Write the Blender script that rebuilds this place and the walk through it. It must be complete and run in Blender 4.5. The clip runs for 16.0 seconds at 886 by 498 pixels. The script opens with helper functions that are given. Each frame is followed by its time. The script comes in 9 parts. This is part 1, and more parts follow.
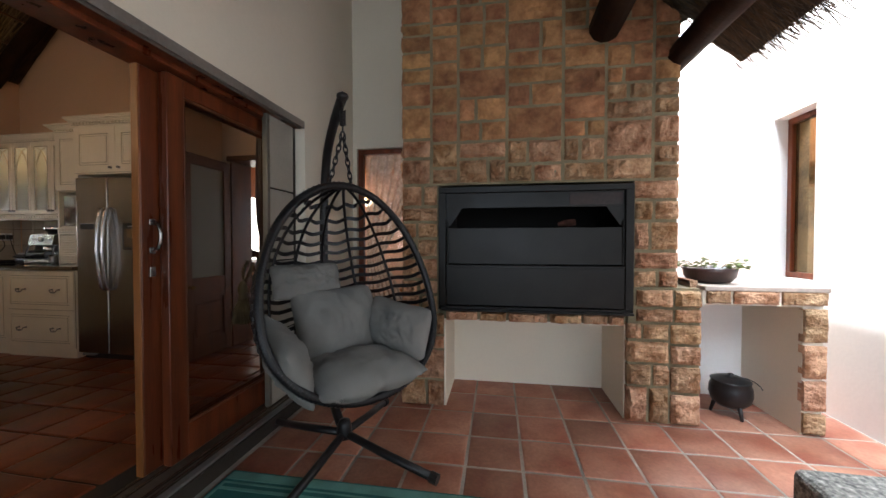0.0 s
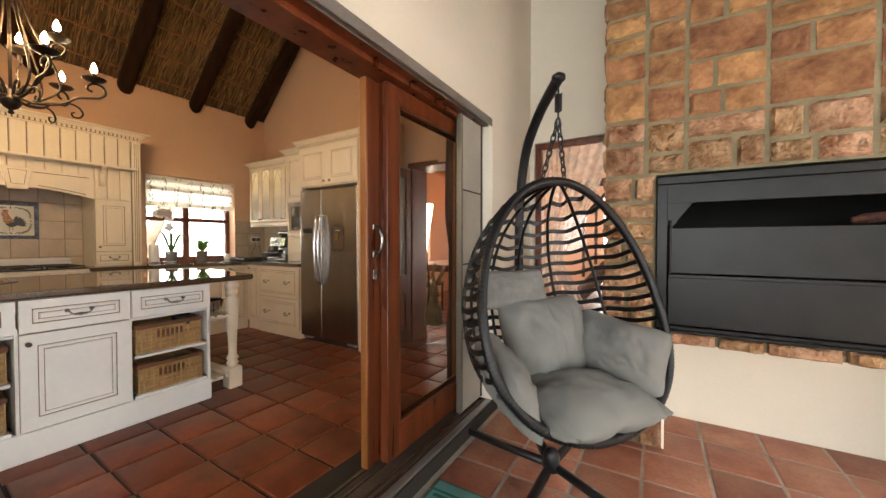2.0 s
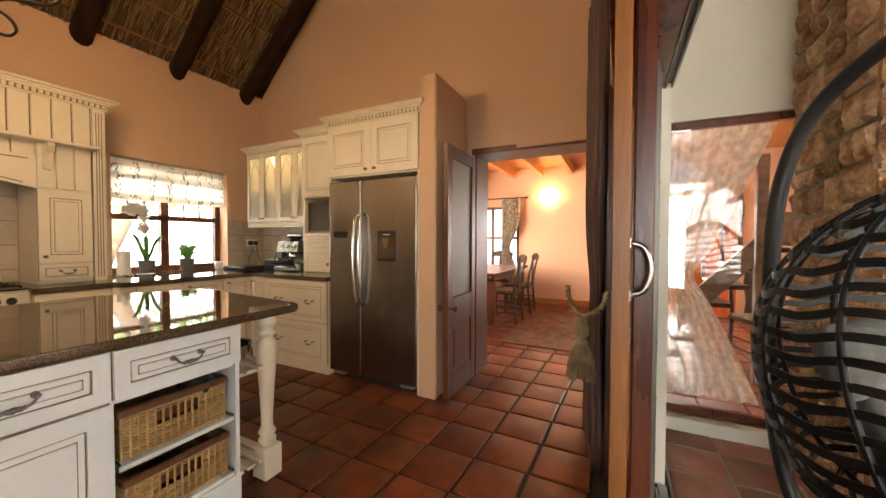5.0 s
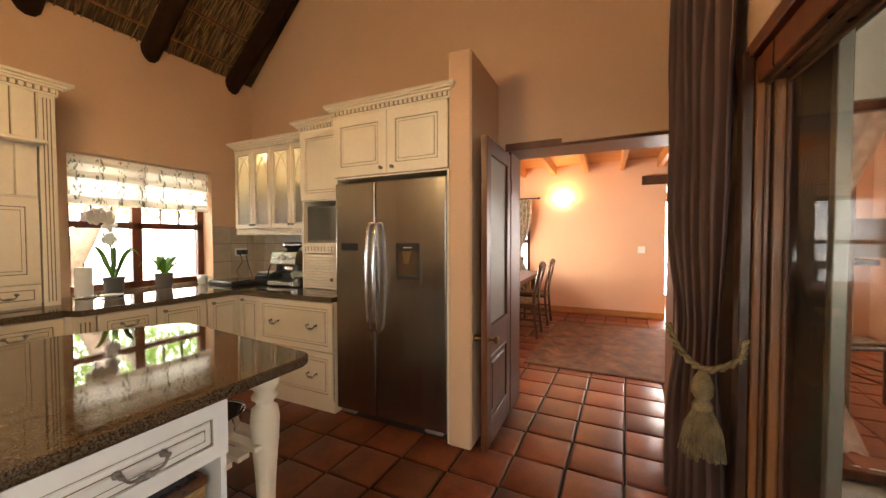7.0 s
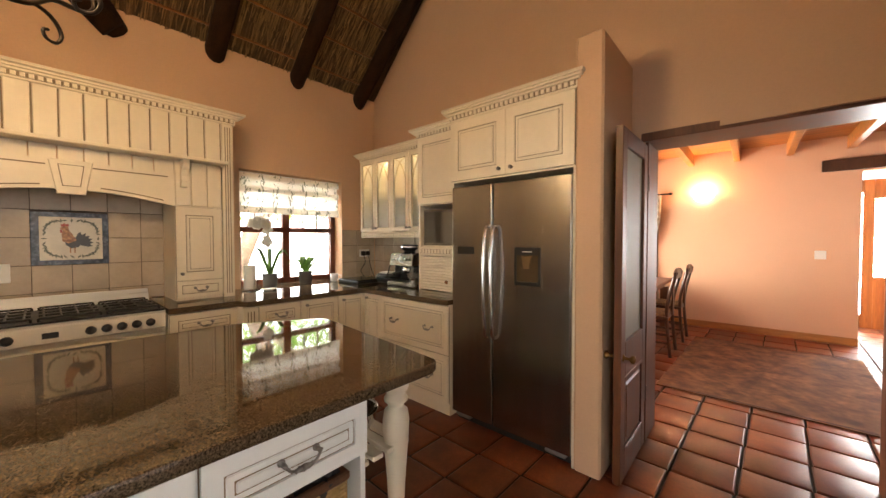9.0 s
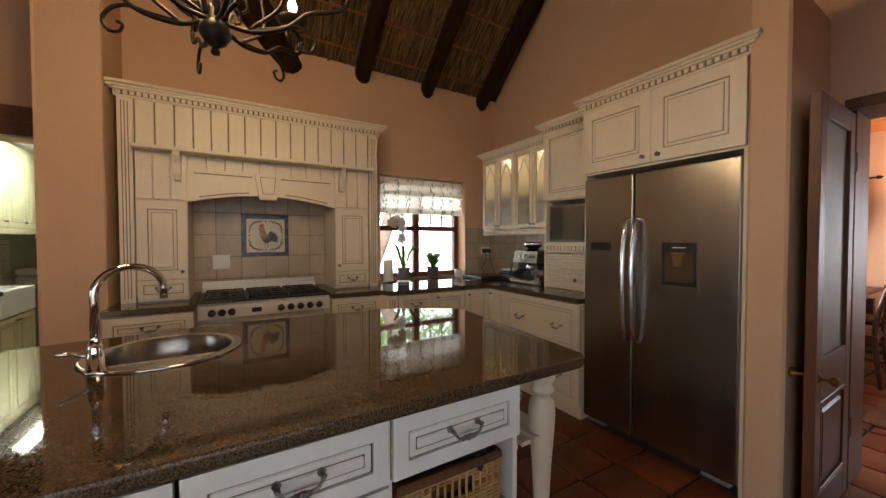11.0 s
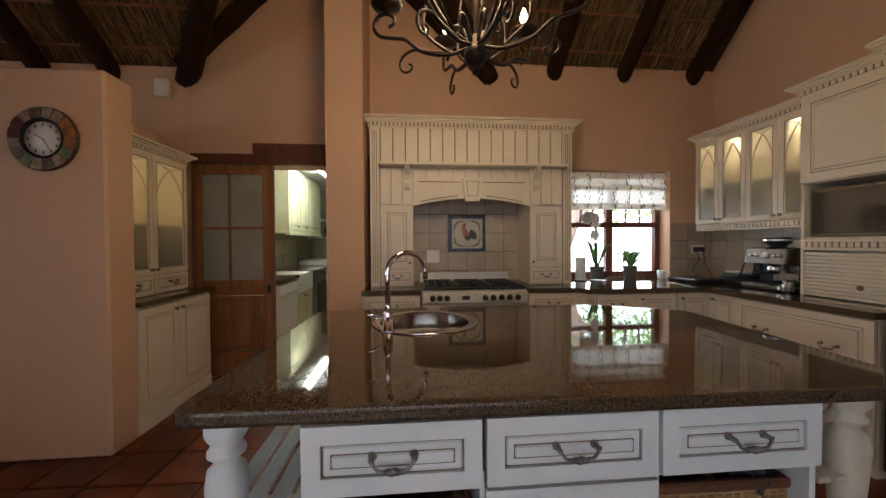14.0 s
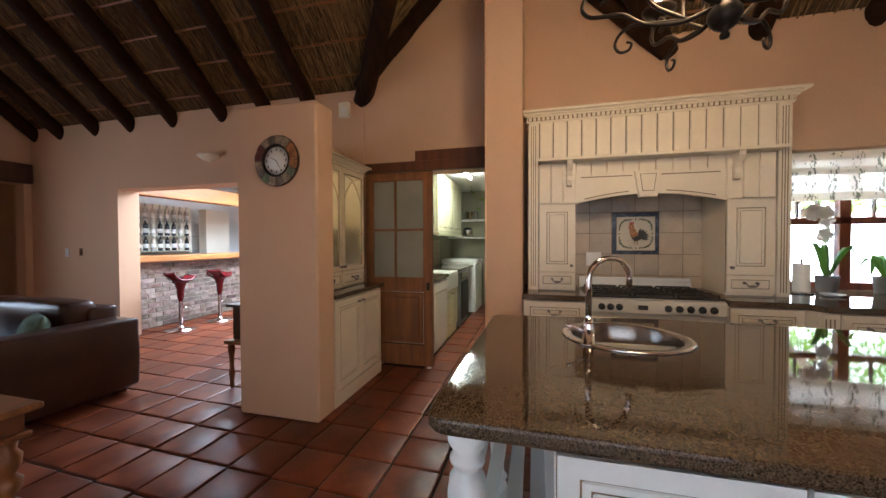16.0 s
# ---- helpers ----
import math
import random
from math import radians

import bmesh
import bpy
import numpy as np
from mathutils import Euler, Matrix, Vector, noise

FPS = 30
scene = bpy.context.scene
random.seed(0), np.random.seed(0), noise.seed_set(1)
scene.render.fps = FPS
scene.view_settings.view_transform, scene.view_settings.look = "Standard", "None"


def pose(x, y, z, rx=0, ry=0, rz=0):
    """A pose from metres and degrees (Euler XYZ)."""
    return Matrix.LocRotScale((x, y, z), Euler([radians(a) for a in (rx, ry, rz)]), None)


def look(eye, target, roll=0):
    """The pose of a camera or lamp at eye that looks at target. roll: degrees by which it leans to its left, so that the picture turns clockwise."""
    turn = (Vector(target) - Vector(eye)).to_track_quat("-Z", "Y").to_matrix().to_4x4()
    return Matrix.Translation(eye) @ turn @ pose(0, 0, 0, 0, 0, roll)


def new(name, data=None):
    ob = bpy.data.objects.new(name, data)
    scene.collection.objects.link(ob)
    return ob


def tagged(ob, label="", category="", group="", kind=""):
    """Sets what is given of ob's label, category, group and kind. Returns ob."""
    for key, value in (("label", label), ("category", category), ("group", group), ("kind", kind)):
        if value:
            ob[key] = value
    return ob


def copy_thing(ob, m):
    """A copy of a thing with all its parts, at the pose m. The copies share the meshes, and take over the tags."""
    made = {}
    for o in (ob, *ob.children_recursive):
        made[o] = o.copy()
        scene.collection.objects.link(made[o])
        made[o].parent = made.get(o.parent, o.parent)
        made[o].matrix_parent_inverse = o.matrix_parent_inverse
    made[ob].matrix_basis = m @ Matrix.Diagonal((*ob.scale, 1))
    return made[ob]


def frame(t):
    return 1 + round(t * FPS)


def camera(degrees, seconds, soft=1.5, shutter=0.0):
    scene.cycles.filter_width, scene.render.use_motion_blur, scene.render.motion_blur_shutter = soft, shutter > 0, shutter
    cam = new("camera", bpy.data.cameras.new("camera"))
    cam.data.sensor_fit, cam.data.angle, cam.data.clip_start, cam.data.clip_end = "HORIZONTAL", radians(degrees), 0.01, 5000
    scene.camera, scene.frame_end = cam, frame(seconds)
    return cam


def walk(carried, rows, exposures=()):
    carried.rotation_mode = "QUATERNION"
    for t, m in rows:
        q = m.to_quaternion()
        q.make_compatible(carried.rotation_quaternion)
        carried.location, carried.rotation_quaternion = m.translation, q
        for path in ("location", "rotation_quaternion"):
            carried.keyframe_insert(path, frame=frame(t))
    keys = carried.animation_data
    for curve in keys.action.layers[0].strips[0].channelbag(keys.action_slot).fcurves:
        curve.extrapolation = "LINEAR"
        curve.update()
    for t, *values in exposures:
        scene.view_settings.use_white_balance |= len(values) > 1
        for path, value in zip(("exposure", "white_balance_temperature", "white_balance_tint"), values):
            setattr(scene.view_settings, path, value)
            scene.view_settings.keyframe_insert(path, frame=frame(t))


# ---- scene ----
cam = camera(102.8, 16.0)
PATH = [
    (0, (-2.218, 0.601, 1.151), (-2.526, 2.577, 1.112), -0.0),
    (0.5, (-2.289, 0.645, 1.155), (-2.837, 2.568, 1.117), -0.0),
    (1, (-2.369, 0.669, 1.164), (-3.121, 2.521, 1.126), 0.0),
    (1.5, (-2.509, 0.707, 1.165), (-3.414, 2.49, 1.125), -0.0),
    (2, (-2.662, 0.719, 1.172), (-3.69, 2.433, 1.133), -0.0),
    (2.5, (-2.86, 0.67, 1.167), (-3.923, 2.364, 1.125), 0.0),
    (3, (-3.078, 0.65, 1.158), (-4.139, 2.344, 1.119), 0.1),
    (3.5, (-3.333, 0.693, 1.173), (-4.378, 2.398, 1.133), 0.1),
    (4, (-3.551, 0.776, 1.189), (-4.541, 2.514, 1.15), 0.2),
    (6.5, (-4.343, 1.355, 1.351), (-5.169, 3.176, 1.291), 0.0),
    (7, (-4.424, 1.37, 1.359), (-5.266, 3.184, 1.303), -0.1),
    (7.5, (-4.496, 1.374, 1.37), (-5.426, 3.143, 1.313), -0.1),
    (8, (-4.53, 1.39, 1.366), (-5.6, 3.079, 1.317), -0.1),
    (8.5, (-4.55, 1.396, 1.381), (-5.75, 2.996, 1.332), -0.1),
    (11, (-4.625, 1.248, 1.345), (-6.336, 2.284, 1.297), -0.1),
    (11.5, (-4.646, 1.19, 1.334), (-6.43, 2.093, 1.29), -0.2),
    (12, (-4.656, 1.152, 1.324), (-6.508, 1.906, 1.279), -0.2),
    (12.5, (-4.676, 1.109, 1.313), (-6.58, 1.72, 1.265), -0.2),
    (13, (-4.676, 1.065, 1.302), (-6.619, 1.538, 1.26), -0.3),
    (13.5, (-4.661, 1.027, 1.301), (-6.634, 1.355, 1.262), -0.3),
    (14, (-4.643, 0.973, 1.301), (-6.635, 1.148, 1.265), -0.3),
    (14.5, (-4.644, 0.903, 1.301), (-6.644, 0.917, 1.266), -0.3),
    (15, (-4.664, 0.833, 1.299), (-6.656, 0.662, 1.263), -0.4),
    (15.5, (-4.689, 0.752, 1.303), (-6.658, 0.404, 1.268), -0.4),
    (16, (-4.71, 0.658, 1.322), (-6.645, 0.155, 1.283), -0.2),
]
EXPOSURES = [(0.0, 0.4, 5900, 10), (0.5, 0.9, 6000, 10), (1.0, 1.5, 6200, 10), (1.5, 1.75, 6500, 10), (2.5, 1.88, 6800, 10), (4.0, 1.9, 7000, 10), (6.5, 1.8, 7300, 10),
             (8.5, 1.8, 7100, 10), (11.0, 1.0, 6100, 10), (12.5, 0.78, 5900, 10), (13.0, 0.7, 5800, 10), (13.5, 0.78, 5700, 10), (14.5, 1.1, 5600, 10), (16.0, 1.5, 5500, 10)]
walk(cam, [(t, look(eye, target, roll)) for t, eye, target, roll in PATH], EXPOSURES)

# ---- light ----
world = bpy.data.worlds.new("sky_world")
scene.world = world
world.use_nodes = True
wn = world.node_tree
sky = wn.nodes.new("ShaderNodeTexSky")
sky.sky_type, sky.sun_disc = "NISHITA", False
SUN_EL, SUN_AZ = 62.0, -40.0
sky.sun_elevation, sky.sun_rotation = radians(SUN_EL), radians(SUN_AZ)
wn.links.new(sky.outputs[0], wn.nodes["Background"].inputs[0])
wn.nodes["Background"].inputs[1].default_value = 0.15
sun = new("sun", bpy.data.lights.new("sun", "SUN"))
sun.data.energy, sun.data.angle, sun.data.color = 5.0, radians(0.5), (1.0, 0.95, 0.88)
az, el = radians(SUN_AZ), radians(SUN_EL)
sun_from = Vector((math.sin(az) * math.cos(el), math.cos(az) * math.cos(el), math.sin(el)))
sun.matrix_world = look(sun_from * 30, (0, 0, 0))


def area_light(name, eye, target, w, h, watts, color):
    ob = new(name, bpy.data.lights.new(name, "AREA"))
    ob.data.shape, ob.data.size, ob.data.size_y, ob.data.energy, ob.data.color = "RECTANGLE", w, h, watts, color
    ob.matrix_world = look(eye, target)
    return ob


def bulb_light(name, at, watts, color, radius=0.02):
    ob = new(name, bpy.data.lights.new(name, "POINT"))
    ob.data.energy, ob.data.color, ob.data.shadow_soft_size, ob.location = watts, color, radius, at
    return ob


DAY, WARM, COOL = (0.93, 0.97, 1.0), (1.0, 0.62, 0.3), (1.0, 1.0, 0.86)
area_light("patio_light", (-1.9, -5.7, 1.6), (-2.2, 2.0, 0.9), 3.2, 2.6, 72, DAY)
area_light("courtyard_sky_light", (-0.25, 1.5, 4.3), (-0.25, 1.5, 0.0), 0.7, 12.0, 780, DAY)
area_light("bar_light", (-10.0, -3.6, 2.5), (-10.0, -3.6, 0.0), 2.0, 1.6, 95, DAY)
# added fill lamp at the living-room end, before an assumed, unseen window
area_light("living_fill_light", (-5.4, -6.3, 1.5), (-5.8, 0.0, 1.2), 1.8, 1.3, 13, DAY)
# added warm fill lamp at the dining room's unseen west side
area_light("dining_fill_light", (-6.9, 6.4, 1.4), (-4.5, 6.4, 1.0), 1.6, 1.2, 34, (1.0, 0.88, 0.74))
area_light("dining_door_light", (-3.0, 9.0, 1.2), (-4.3, 6.0, 0.2), 0.8, 1.8, 9, DAY)
area_light("pantry_tube_light", (-9.8, -0.36, 2.33), (-9.8, -0.36, 0.0), 1.1, 0.12, 10, (1.0, 1.0, 0.74))

# ---- materials ----


def principled(name, color, rough=0.6, metal=0.0, spec=0.5):
    m = bpy.data.materials.new(name)
    m.use_nodes = True
    b = m.node_tree.nodes["Principled BSDF"]
    b.inputs["Base Color"].default_value = (*color, 1)
    b.inputs["Roughness"].default_value = rough
    b.inputs["Metallic"].default_value = metal
    b.inputs["Specular IOR Level"].default_value = spec
    return m, m.node_tree, b


def varied(name, color, rough=0.6, metal=0.0, big=1.5, small=60.0, amount=0.15, bump=0.1, stretch=(1, 1, 1), other=None, per_object=0.0,
           rough_var=0.1, dist=0.002, island=False, spec=0.5):
    """A surface with large stains, fine grain and bump, at real-world size."""
    m, nt, b = principled(name, color, rough, metal, spec)
    N, L = nt.nodes, nt.links
    tc = N.new("ShaderNodeTexCoord")
    mp = N.new("ShaderNodeMapping")
    mp.inputs["Scale"].default_value = stretch
    L.new(tc.outputs["Object"], mp.inputs[0])
    vec = mp.outputs[0]
    n1, n2 = N.new("ShaderNodeTexNoise"), N.new("ShaderNodeTexNoise")
    n1.inputs["Scale"].default_value, n2.inputs["Scale"].default_value = big, small
    n1.inputs["Detail"].default_value, n2.inputs["Detail"].default_value = 5, 4
    rnd = None
    if per_object:
        src = N.new("ShaderNodeNewGeometry" if island else "ShaderNodeObjectInfo")
        rnd = src.outputs["Random Per Island" if island else "Random"]
        add = N.new("ShaderNodeVectorMath")
        add.operation = "ADD"
        sc = N.new("ShaderNodeMath")
        sc.operation, sc.inputs[1].default_value = "MULTIPLY", 37.0
        L.new(rnd, sc.inputs[0])
        L.new(vec, add.inputs[0])
        L.new(sc.outputs[0], add.inputs[1])
        vec = add.outputs[0]
    L.new(vec, n1.inputs["Vector"])
    L.new(vec, n2.inputs["Vector"])
    dark = tuple(c * (1 - amount) for c in color)
    light = other or tuple(min(1, c * (1 + amount)) for c in color)
    mix = N.new("ShaderNodeMix")
    mix.data_type = "RGBA"
    mix.inputs["A"].default_value, mix.inputs["B"].default_value = (*dark, 1), (*light, 1)
    ramp = N.new("ShaderNodeMapRange")
    ramp.inputs["From Min"].default_value, ramp.inputs["From Max"].default_value = 0.33, 0.67
    L.new(n1.outputs[0], ramp.inputs[0])
    L.new(ramp.outputs[0], mix.inputs["Factor"])
    mul = N.new("ShaderNodeMix")
    mul.data_type, mul.blend_type = "RGBA", "MULTIPLY"
    mul.inputs["Factor"].default_value = min(1, amount * 1.6)
    L.new(mix.outputs["Result"], mul.inputs["A"])
    L.new(n2.outputs[0], mul.inputs["B"])
    col = mul.outputs["Result"]
    if per_object:
        hsv = N.new("ShaderNodeHueSaturation")
        mr = N.new("ShaderNodeMapRange")
        mr.inputs["To Min"].default_value, mr.inputs["To Max"].default_value = 1 - per_object, 1 + per_object
        L.new(rnd, mr.inputs[0])
        L.new(mr.outputs[0], hsv.inputs["Value"])
        L.new(col, hsv.inputs["Color"])
        col = hsv.outputs[0]
    L.new(col, b.inputs["Base Color"])
    rr = N.new("ShaderNodeMapRange")
    rr.inputs["To Min"].default_value, rr.inputs["To Max"].default_value = max(0.02, rough - rough_var), min(1, rough + rough_var)
    L.new(n1.outputs[0], rr.inputs[0])
    L.new(rr.outputs[0], b.inputs["Roughness"])
    if bump:
        bp = N.new("ShaderNodeBump")
        bp.inputs["Strength"].default_value, bp.inputs["Distance"].default_value = bump, dist
        L.new(n2.outputs[0], bp.inputs["Height"])
        L.new(bp.outputs[0], b.inputs["Normal"])
    return m


def hue_shift(m, span):
    """Lets the hue of a per-object material wander from piece to piece."""
    nt = m.node_tree
    hsv = next(n for n in nt.nodes if n.type == "HUE_SAT")
    rnd = next(n for n in nt.nodes if n.type in ("OBJECT_INFO", "NEW_GEOMETRY"))
    mul, frac, mr = nt.nodes.new("ShaderNodeMath"), nt.nodes.new("ShaderNodeMath"), nt.nodes.new("ShaderNodeMapRange")
    mul.operation, mul.inputs[1].default_value, frac.operation = "MULTIPLY", 17.3, "FRACT"
    mr.inputs["To Min"].default_value, mr.inputs["To Max"].default_value = 0.5 - span * 0.7, 0.5 + span
    nt.links.new(rnd.outputs["Random" if rnd.type == "OBJECT_INFO" else "Random Per Island"], mul.inputs[0])
    nt.links.new(mul.outputs[0], frac.inputs[0])
    nt.links.new(frac.outputs[0], mr.inputs[0])
    nt.links.new(mr.outputs[0], hsv.inputs["Hue"])


def glow(name, color, strength):
    m, nt, b = principled(name, color, 0.4)
    b.inputs["Emission Color"].default_value = (*color, 1)
    b.inputs["Emission Strength"].default_value = strength
    return m


def glass(name, tint=(1, 1, 1), rough=0.0, alpha=None):
    m, nt, b = principled(name, tint, rough)
    b.inputs["Transmission Weight"].default_value = 1.0
    b.inputs["IOR"].default_value = 1.45
    return m


PLASTER_WARM = varied("peach_plaster", (0.66, 0.435, 0.28), 0.85, big=0.9, small=70, amount=0.05, bump=0.25, dist=0.003)
PLASTER_PALE = varied("cream_plaster", (0.82, 0.76, 0.63), 0.85, big=0.7, small=55, amount=0.04, bump=0.3, dist=0.003)
PLASTER_WHITE = varied("white_plaster", (0.84, 0.84, 0.82), 0.9, big=0.8, small=50, amount=0.04, bump=0.3, dist=0.003)
PLASTER_DINING = varied("dining_plaster", (0.75, 0.465, 0.315), 0.85, big=0.9, small=70, amount=0.05, bump=0.25, dist=0.003)
TILE_IN = varied("indoor_terracotta", (0.21, 0.047, 0.017), 0.38, big=5, small=60, amount=0.28, bump=0.15, per_object=0.28, rough_var=0.1, dist=0.003, other=(0.29, 0.078, 0.028), spec=0.4)
TILE_REST = varied("indoor_terracotta_joined", (0.21, 0.047, 0.017), 0.38, big=5, small=60, amount=0.28, bump=0.15, per_object=0.28, rough_var=0.1, dist=0.003, other=(0.29, 0.078, 0.028), island=True, spec=0.4)
TILE_OUT = varied("patio_terracotta", (0.46, 0.138, 0.076), 0.5, big=4, small=50, amount=0.3, bump=0.35, per_object=0.25, rough_var=0.15, dist=0.004, other=(0.50, 0.24, 0.15))
GROUT = varied("dark_grout", (0.034, 0.026, 0.018), 0.9, big=3, small=80, amount=0.3, bump=0.5)
GROUT_OUT = varied("pale_grout", (0.42, 0.37, 0.31), 0.95, big=3, small=80, amount=0.3, bump=0.5)
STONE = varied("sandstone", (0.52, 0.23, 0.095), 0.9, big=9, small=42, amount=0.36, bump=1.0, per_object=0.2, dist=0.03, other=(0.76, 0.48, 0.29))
MORTAR = varied("mortar", (0.27, 0.23, 0.14), 0.95, big=5, small=70, amount=0.2, bump=0.8, dist=0.006)
CREAM = varied("cream_painted_wood", (0.77, 0.69, 0.55), 0.42, big=2.5, small=30, amount=0.05, bump=0.05)
CREAM_DARK = varied("antiqued_glaze", (0.25, 0.18, 0.10), 0.55, big=5, small=50, amount=0.25, bump=0.05)
ISLAND_PAINT = varied("white_painted_wood", (0.80, 0.835, 0.83), 0.4, big=2.5, small=30, amount=0.04, bump=0.05)
GRANITE = varied("brown_granite", (0.085, 0.056, 0.032), 0.04, big=210, small=460, amount=0.6, bump=0.0, other=(0.29, 0.205, 0.125), rough_var=0.02)
STEEL = varied("brushed_steel", (0.38, 0.36, 0.335), 0.25, 1.0, big=2, small=40, amount=0.06, bump=0.06, stretch=(14, 14, 0.4), rough_var=0.06)
# near-black steel: shade on the fridge's sides put into the colour
STEEL_SHADED = varied("shaded_steel_side", (0.06, 0.06, 0.06), 0.5, 0.3, amount=0.1)
CHROME, _, _ = principled("chrome", (0.78, 0.78, 0.8), 0.06, 1.0)
PEWTER = varied("pewter", (0.33, 0.31, 0.29), 0.4, 0.9, big=30, small=90, amount=0.3, bump=0.1)
BLACK = varied("black_plastic", (0.015, 0.015, 0.016), 0.4, big=8, small=60, amount=0.2, bump=0.05)
BLACK_METAL = varied("black_painted_metal", (0.013, 0.013, 0.014), 0.42, 0.2, big=4, small=60, amount=0.3, bump=0.15)
BRAAI_METAL = varied("braai_black_steel", (0.011, 0.0105, 0.009), 0.34, 0.0, big=6, small=90, amount=0.35, bump=0.25, dist=0.002, spec=0.2)
SOOT = varied("soot", (0.008, 0.008, 0.008), 0.95, big=4, small=30, amount=0.3, bump=0.4)
RED_WOOD = varied("varnished_red_wood", (0.145, 0.032, 0.011), 0.3, big=2, small=22, amount=0.35, bump=0.12, stretch=(6, 6, 0.5), other=(0.25, 0.062, 0.02))
ORANGE_WOOD = varied("worn_and_lit_orange_wood", (0.30, 0.11, 0.026), 0.4, big=2, small=22, amount=0.3, bump=0.12, stretch=(6, 6, 0.5))
DOOR_WOOD = varied("brown_door_wood", (0.15, 0.052, 0.02), 0.42, big=2, small=22, amount=0.3, bump=0.12, stretch=(6, 6, 0.5))
PINE = varied("old_pine", (0.27, 0.11, 0.032), 0.45, big=2.5, small=24, amount=0.3, bump=0.12, stretch=(6, 6, 0.5))
PINE_H = varied("pine_boards", (0.52, 0.225, 0.065), 0.45, big=2.5, small=24, amount=0.25, bump=0.12, stretch=(0.6, 6, 6))
DARK_WOOD = varied("dark_chair_wood", (0.07, 0.026, 0.012), 0.35, big=3, small=26, amount=0.3, bump=0.1, stretch=(4, 4, 0.6))
POLE = varied("dark_gum_pole", (0.034, 0.015, 0.006), 0.85, spec=0.15, big=3, small=35, amount=0.4, bump=0.5, stretch=(1, 4, 1), dist=0.008)
THATCH = varied("thatch_reed", (0.29, 0.17, 0.07), 0.85, big=4, small=30, amount=0.45, bump=0.8, stretch=(1, 8, 1), other=(0.46, 0.28, 0.12), dist=0.01, per_object=0.35, island=True)
# darker copy of the reed, with the shade under the roofs in its colour
THATCH_SHADED = varied("thatch_shadowed_reed", (0.15, 0.088, 0.038), 0.95, big=5, small=60, amount=0.5, bump=1.0, stretch=(1, 5, 1), dist=0.02)
WICKER_BLACK = varied("black_resin_wicker", (0.007, 0.007, 0.008), 0.4, spec=0.35, big=12, small=140, amount=0.25, bump=0.3)
CUSHION = varied("grey_cushion_cloth", (0.185, 0.188, 0.175), 0.95, big=5, small=500, amount=0.1, bump=0.25)
WICKER = varied("honey_wicker", (0.60, 0.335, 0.105), 0.6, big=6, small=60, amount=0.35, bump=0.4, other=(0.70, 0.48, 0.22), island=True, per_object=0.25)
WICKER_RIM = varied("brown_wicker_rim", (0.20, 0.085, 0.035), 0.6, big=6, small=60, amount=0.35, bump=0.4)
WALL_TILE = varied("travertine_wall_tile", (0.50, 0.42, 0.32), 0.35, big=5, small=35, amount=0.12, bump=0.08, per_object=0.08, rough_var=0.08)
WALL_GROUT = varied("wall_tile_grout", (0.13, 0.10, 0.075), 0.9, amount=0.1)
CURTAIN = varied("mauve_grey_curtain", (0.15, 0.092, 0.085), 0.9, big=3, small=300, amount=0.12, bump=0.2)
PANTRY_PAINT = varied("olive_grey_pantry_paint", (0.36, 0.34, 0.24), 0.7, big=1.2, small=60, amount=0.08, bump=0.15)
LACE = varied("cream_lace", (0.75, 0.68, 0.56), 0.9, big=14, small=200, amount=0.25, bump=0.2)
LEATHER = varied("brown_leather", (0.05, 0.018, 0.009), 0.36, big=5, small=120, amount=0.3, bump=0.3)
WHITE_PLASTIC = varied("white_enamel", (0.80, 0.80, 0.78), 0.3, amount=0.03, bump=0.0)
CERAMIC_RANGE = varied("cream_enamel", (0.68, 0.64, 0.55), 0.25, amount=0.04, bump=0.0)
CLEAR = glass("clear_glass")
DOOR_GLASS = glass("thin_sliding_door_glass", (0.82, 0.82, 0.80))
DOOR_GLASS.node_tree.nodes["Principled BSDF"].inputs["IOR"].default_value = 1.1
FROST = varied("frosted_glass", (0.26, 0.26, 0.20), 0.5, big=3, small=90, amount=0.1, bump=0.1)
BULB = glow("bulb_glow", (1.0, 0.78, 0.45), 60)
TUBE_GLOW = glow("tube_glow", (1.0, 1.0, 0.88), 22)
LEAF = varied("orchid_leaf", (0.13, 0.25, 0.06), 0.4, big=8, small=60, amount=0.3, bump=0.1)
PETAL = varied("white_petal", (0.82, 0.8, 0.76), 0.6, big=8, small=60, amount=0.05, bump=0.05)


def let_light_through(m, color, share):
    """Thin leaf, petal or cloth that daylight shines through."""
    nt = m.node_tree
    t, x = nt.nodes.new("ShaderNodeBsdfTranslucent"), nt.nodes.new("ShaderNodeMixShader")
    t.inputs[0].default_value = (*color, 1)
    x.inputs[0].default_value = share
    nt.links.new(nt.nodes["Principled BSDF"].outputs[0], x.inputs[1])
    nt.links.new(t.outputs[0], x.inputs[2])
    nt.links.new(x.outputs[0], nt.nodes["Material Output"].inputs[0])
    return m


let_light_through(LEAF, (0.25, 0.45, 0.08), 0.4)
let_light_through(PETAL, (0.9, 0.88, 0.84), 0.6)
POT_GREY = varied("grey_pot", (0.17, 0.17, 0.17), 0.6, amount=0.15)

# ---- building helpers ----
OFF = {}


def thing(name, base, label="", category="", group=""):
    ob = new(name)
    ob.empty_display_size = 0.1
    ob.location = base
    OFF[ob] = Vector(base)
    return tagged(ob, label, category, group)


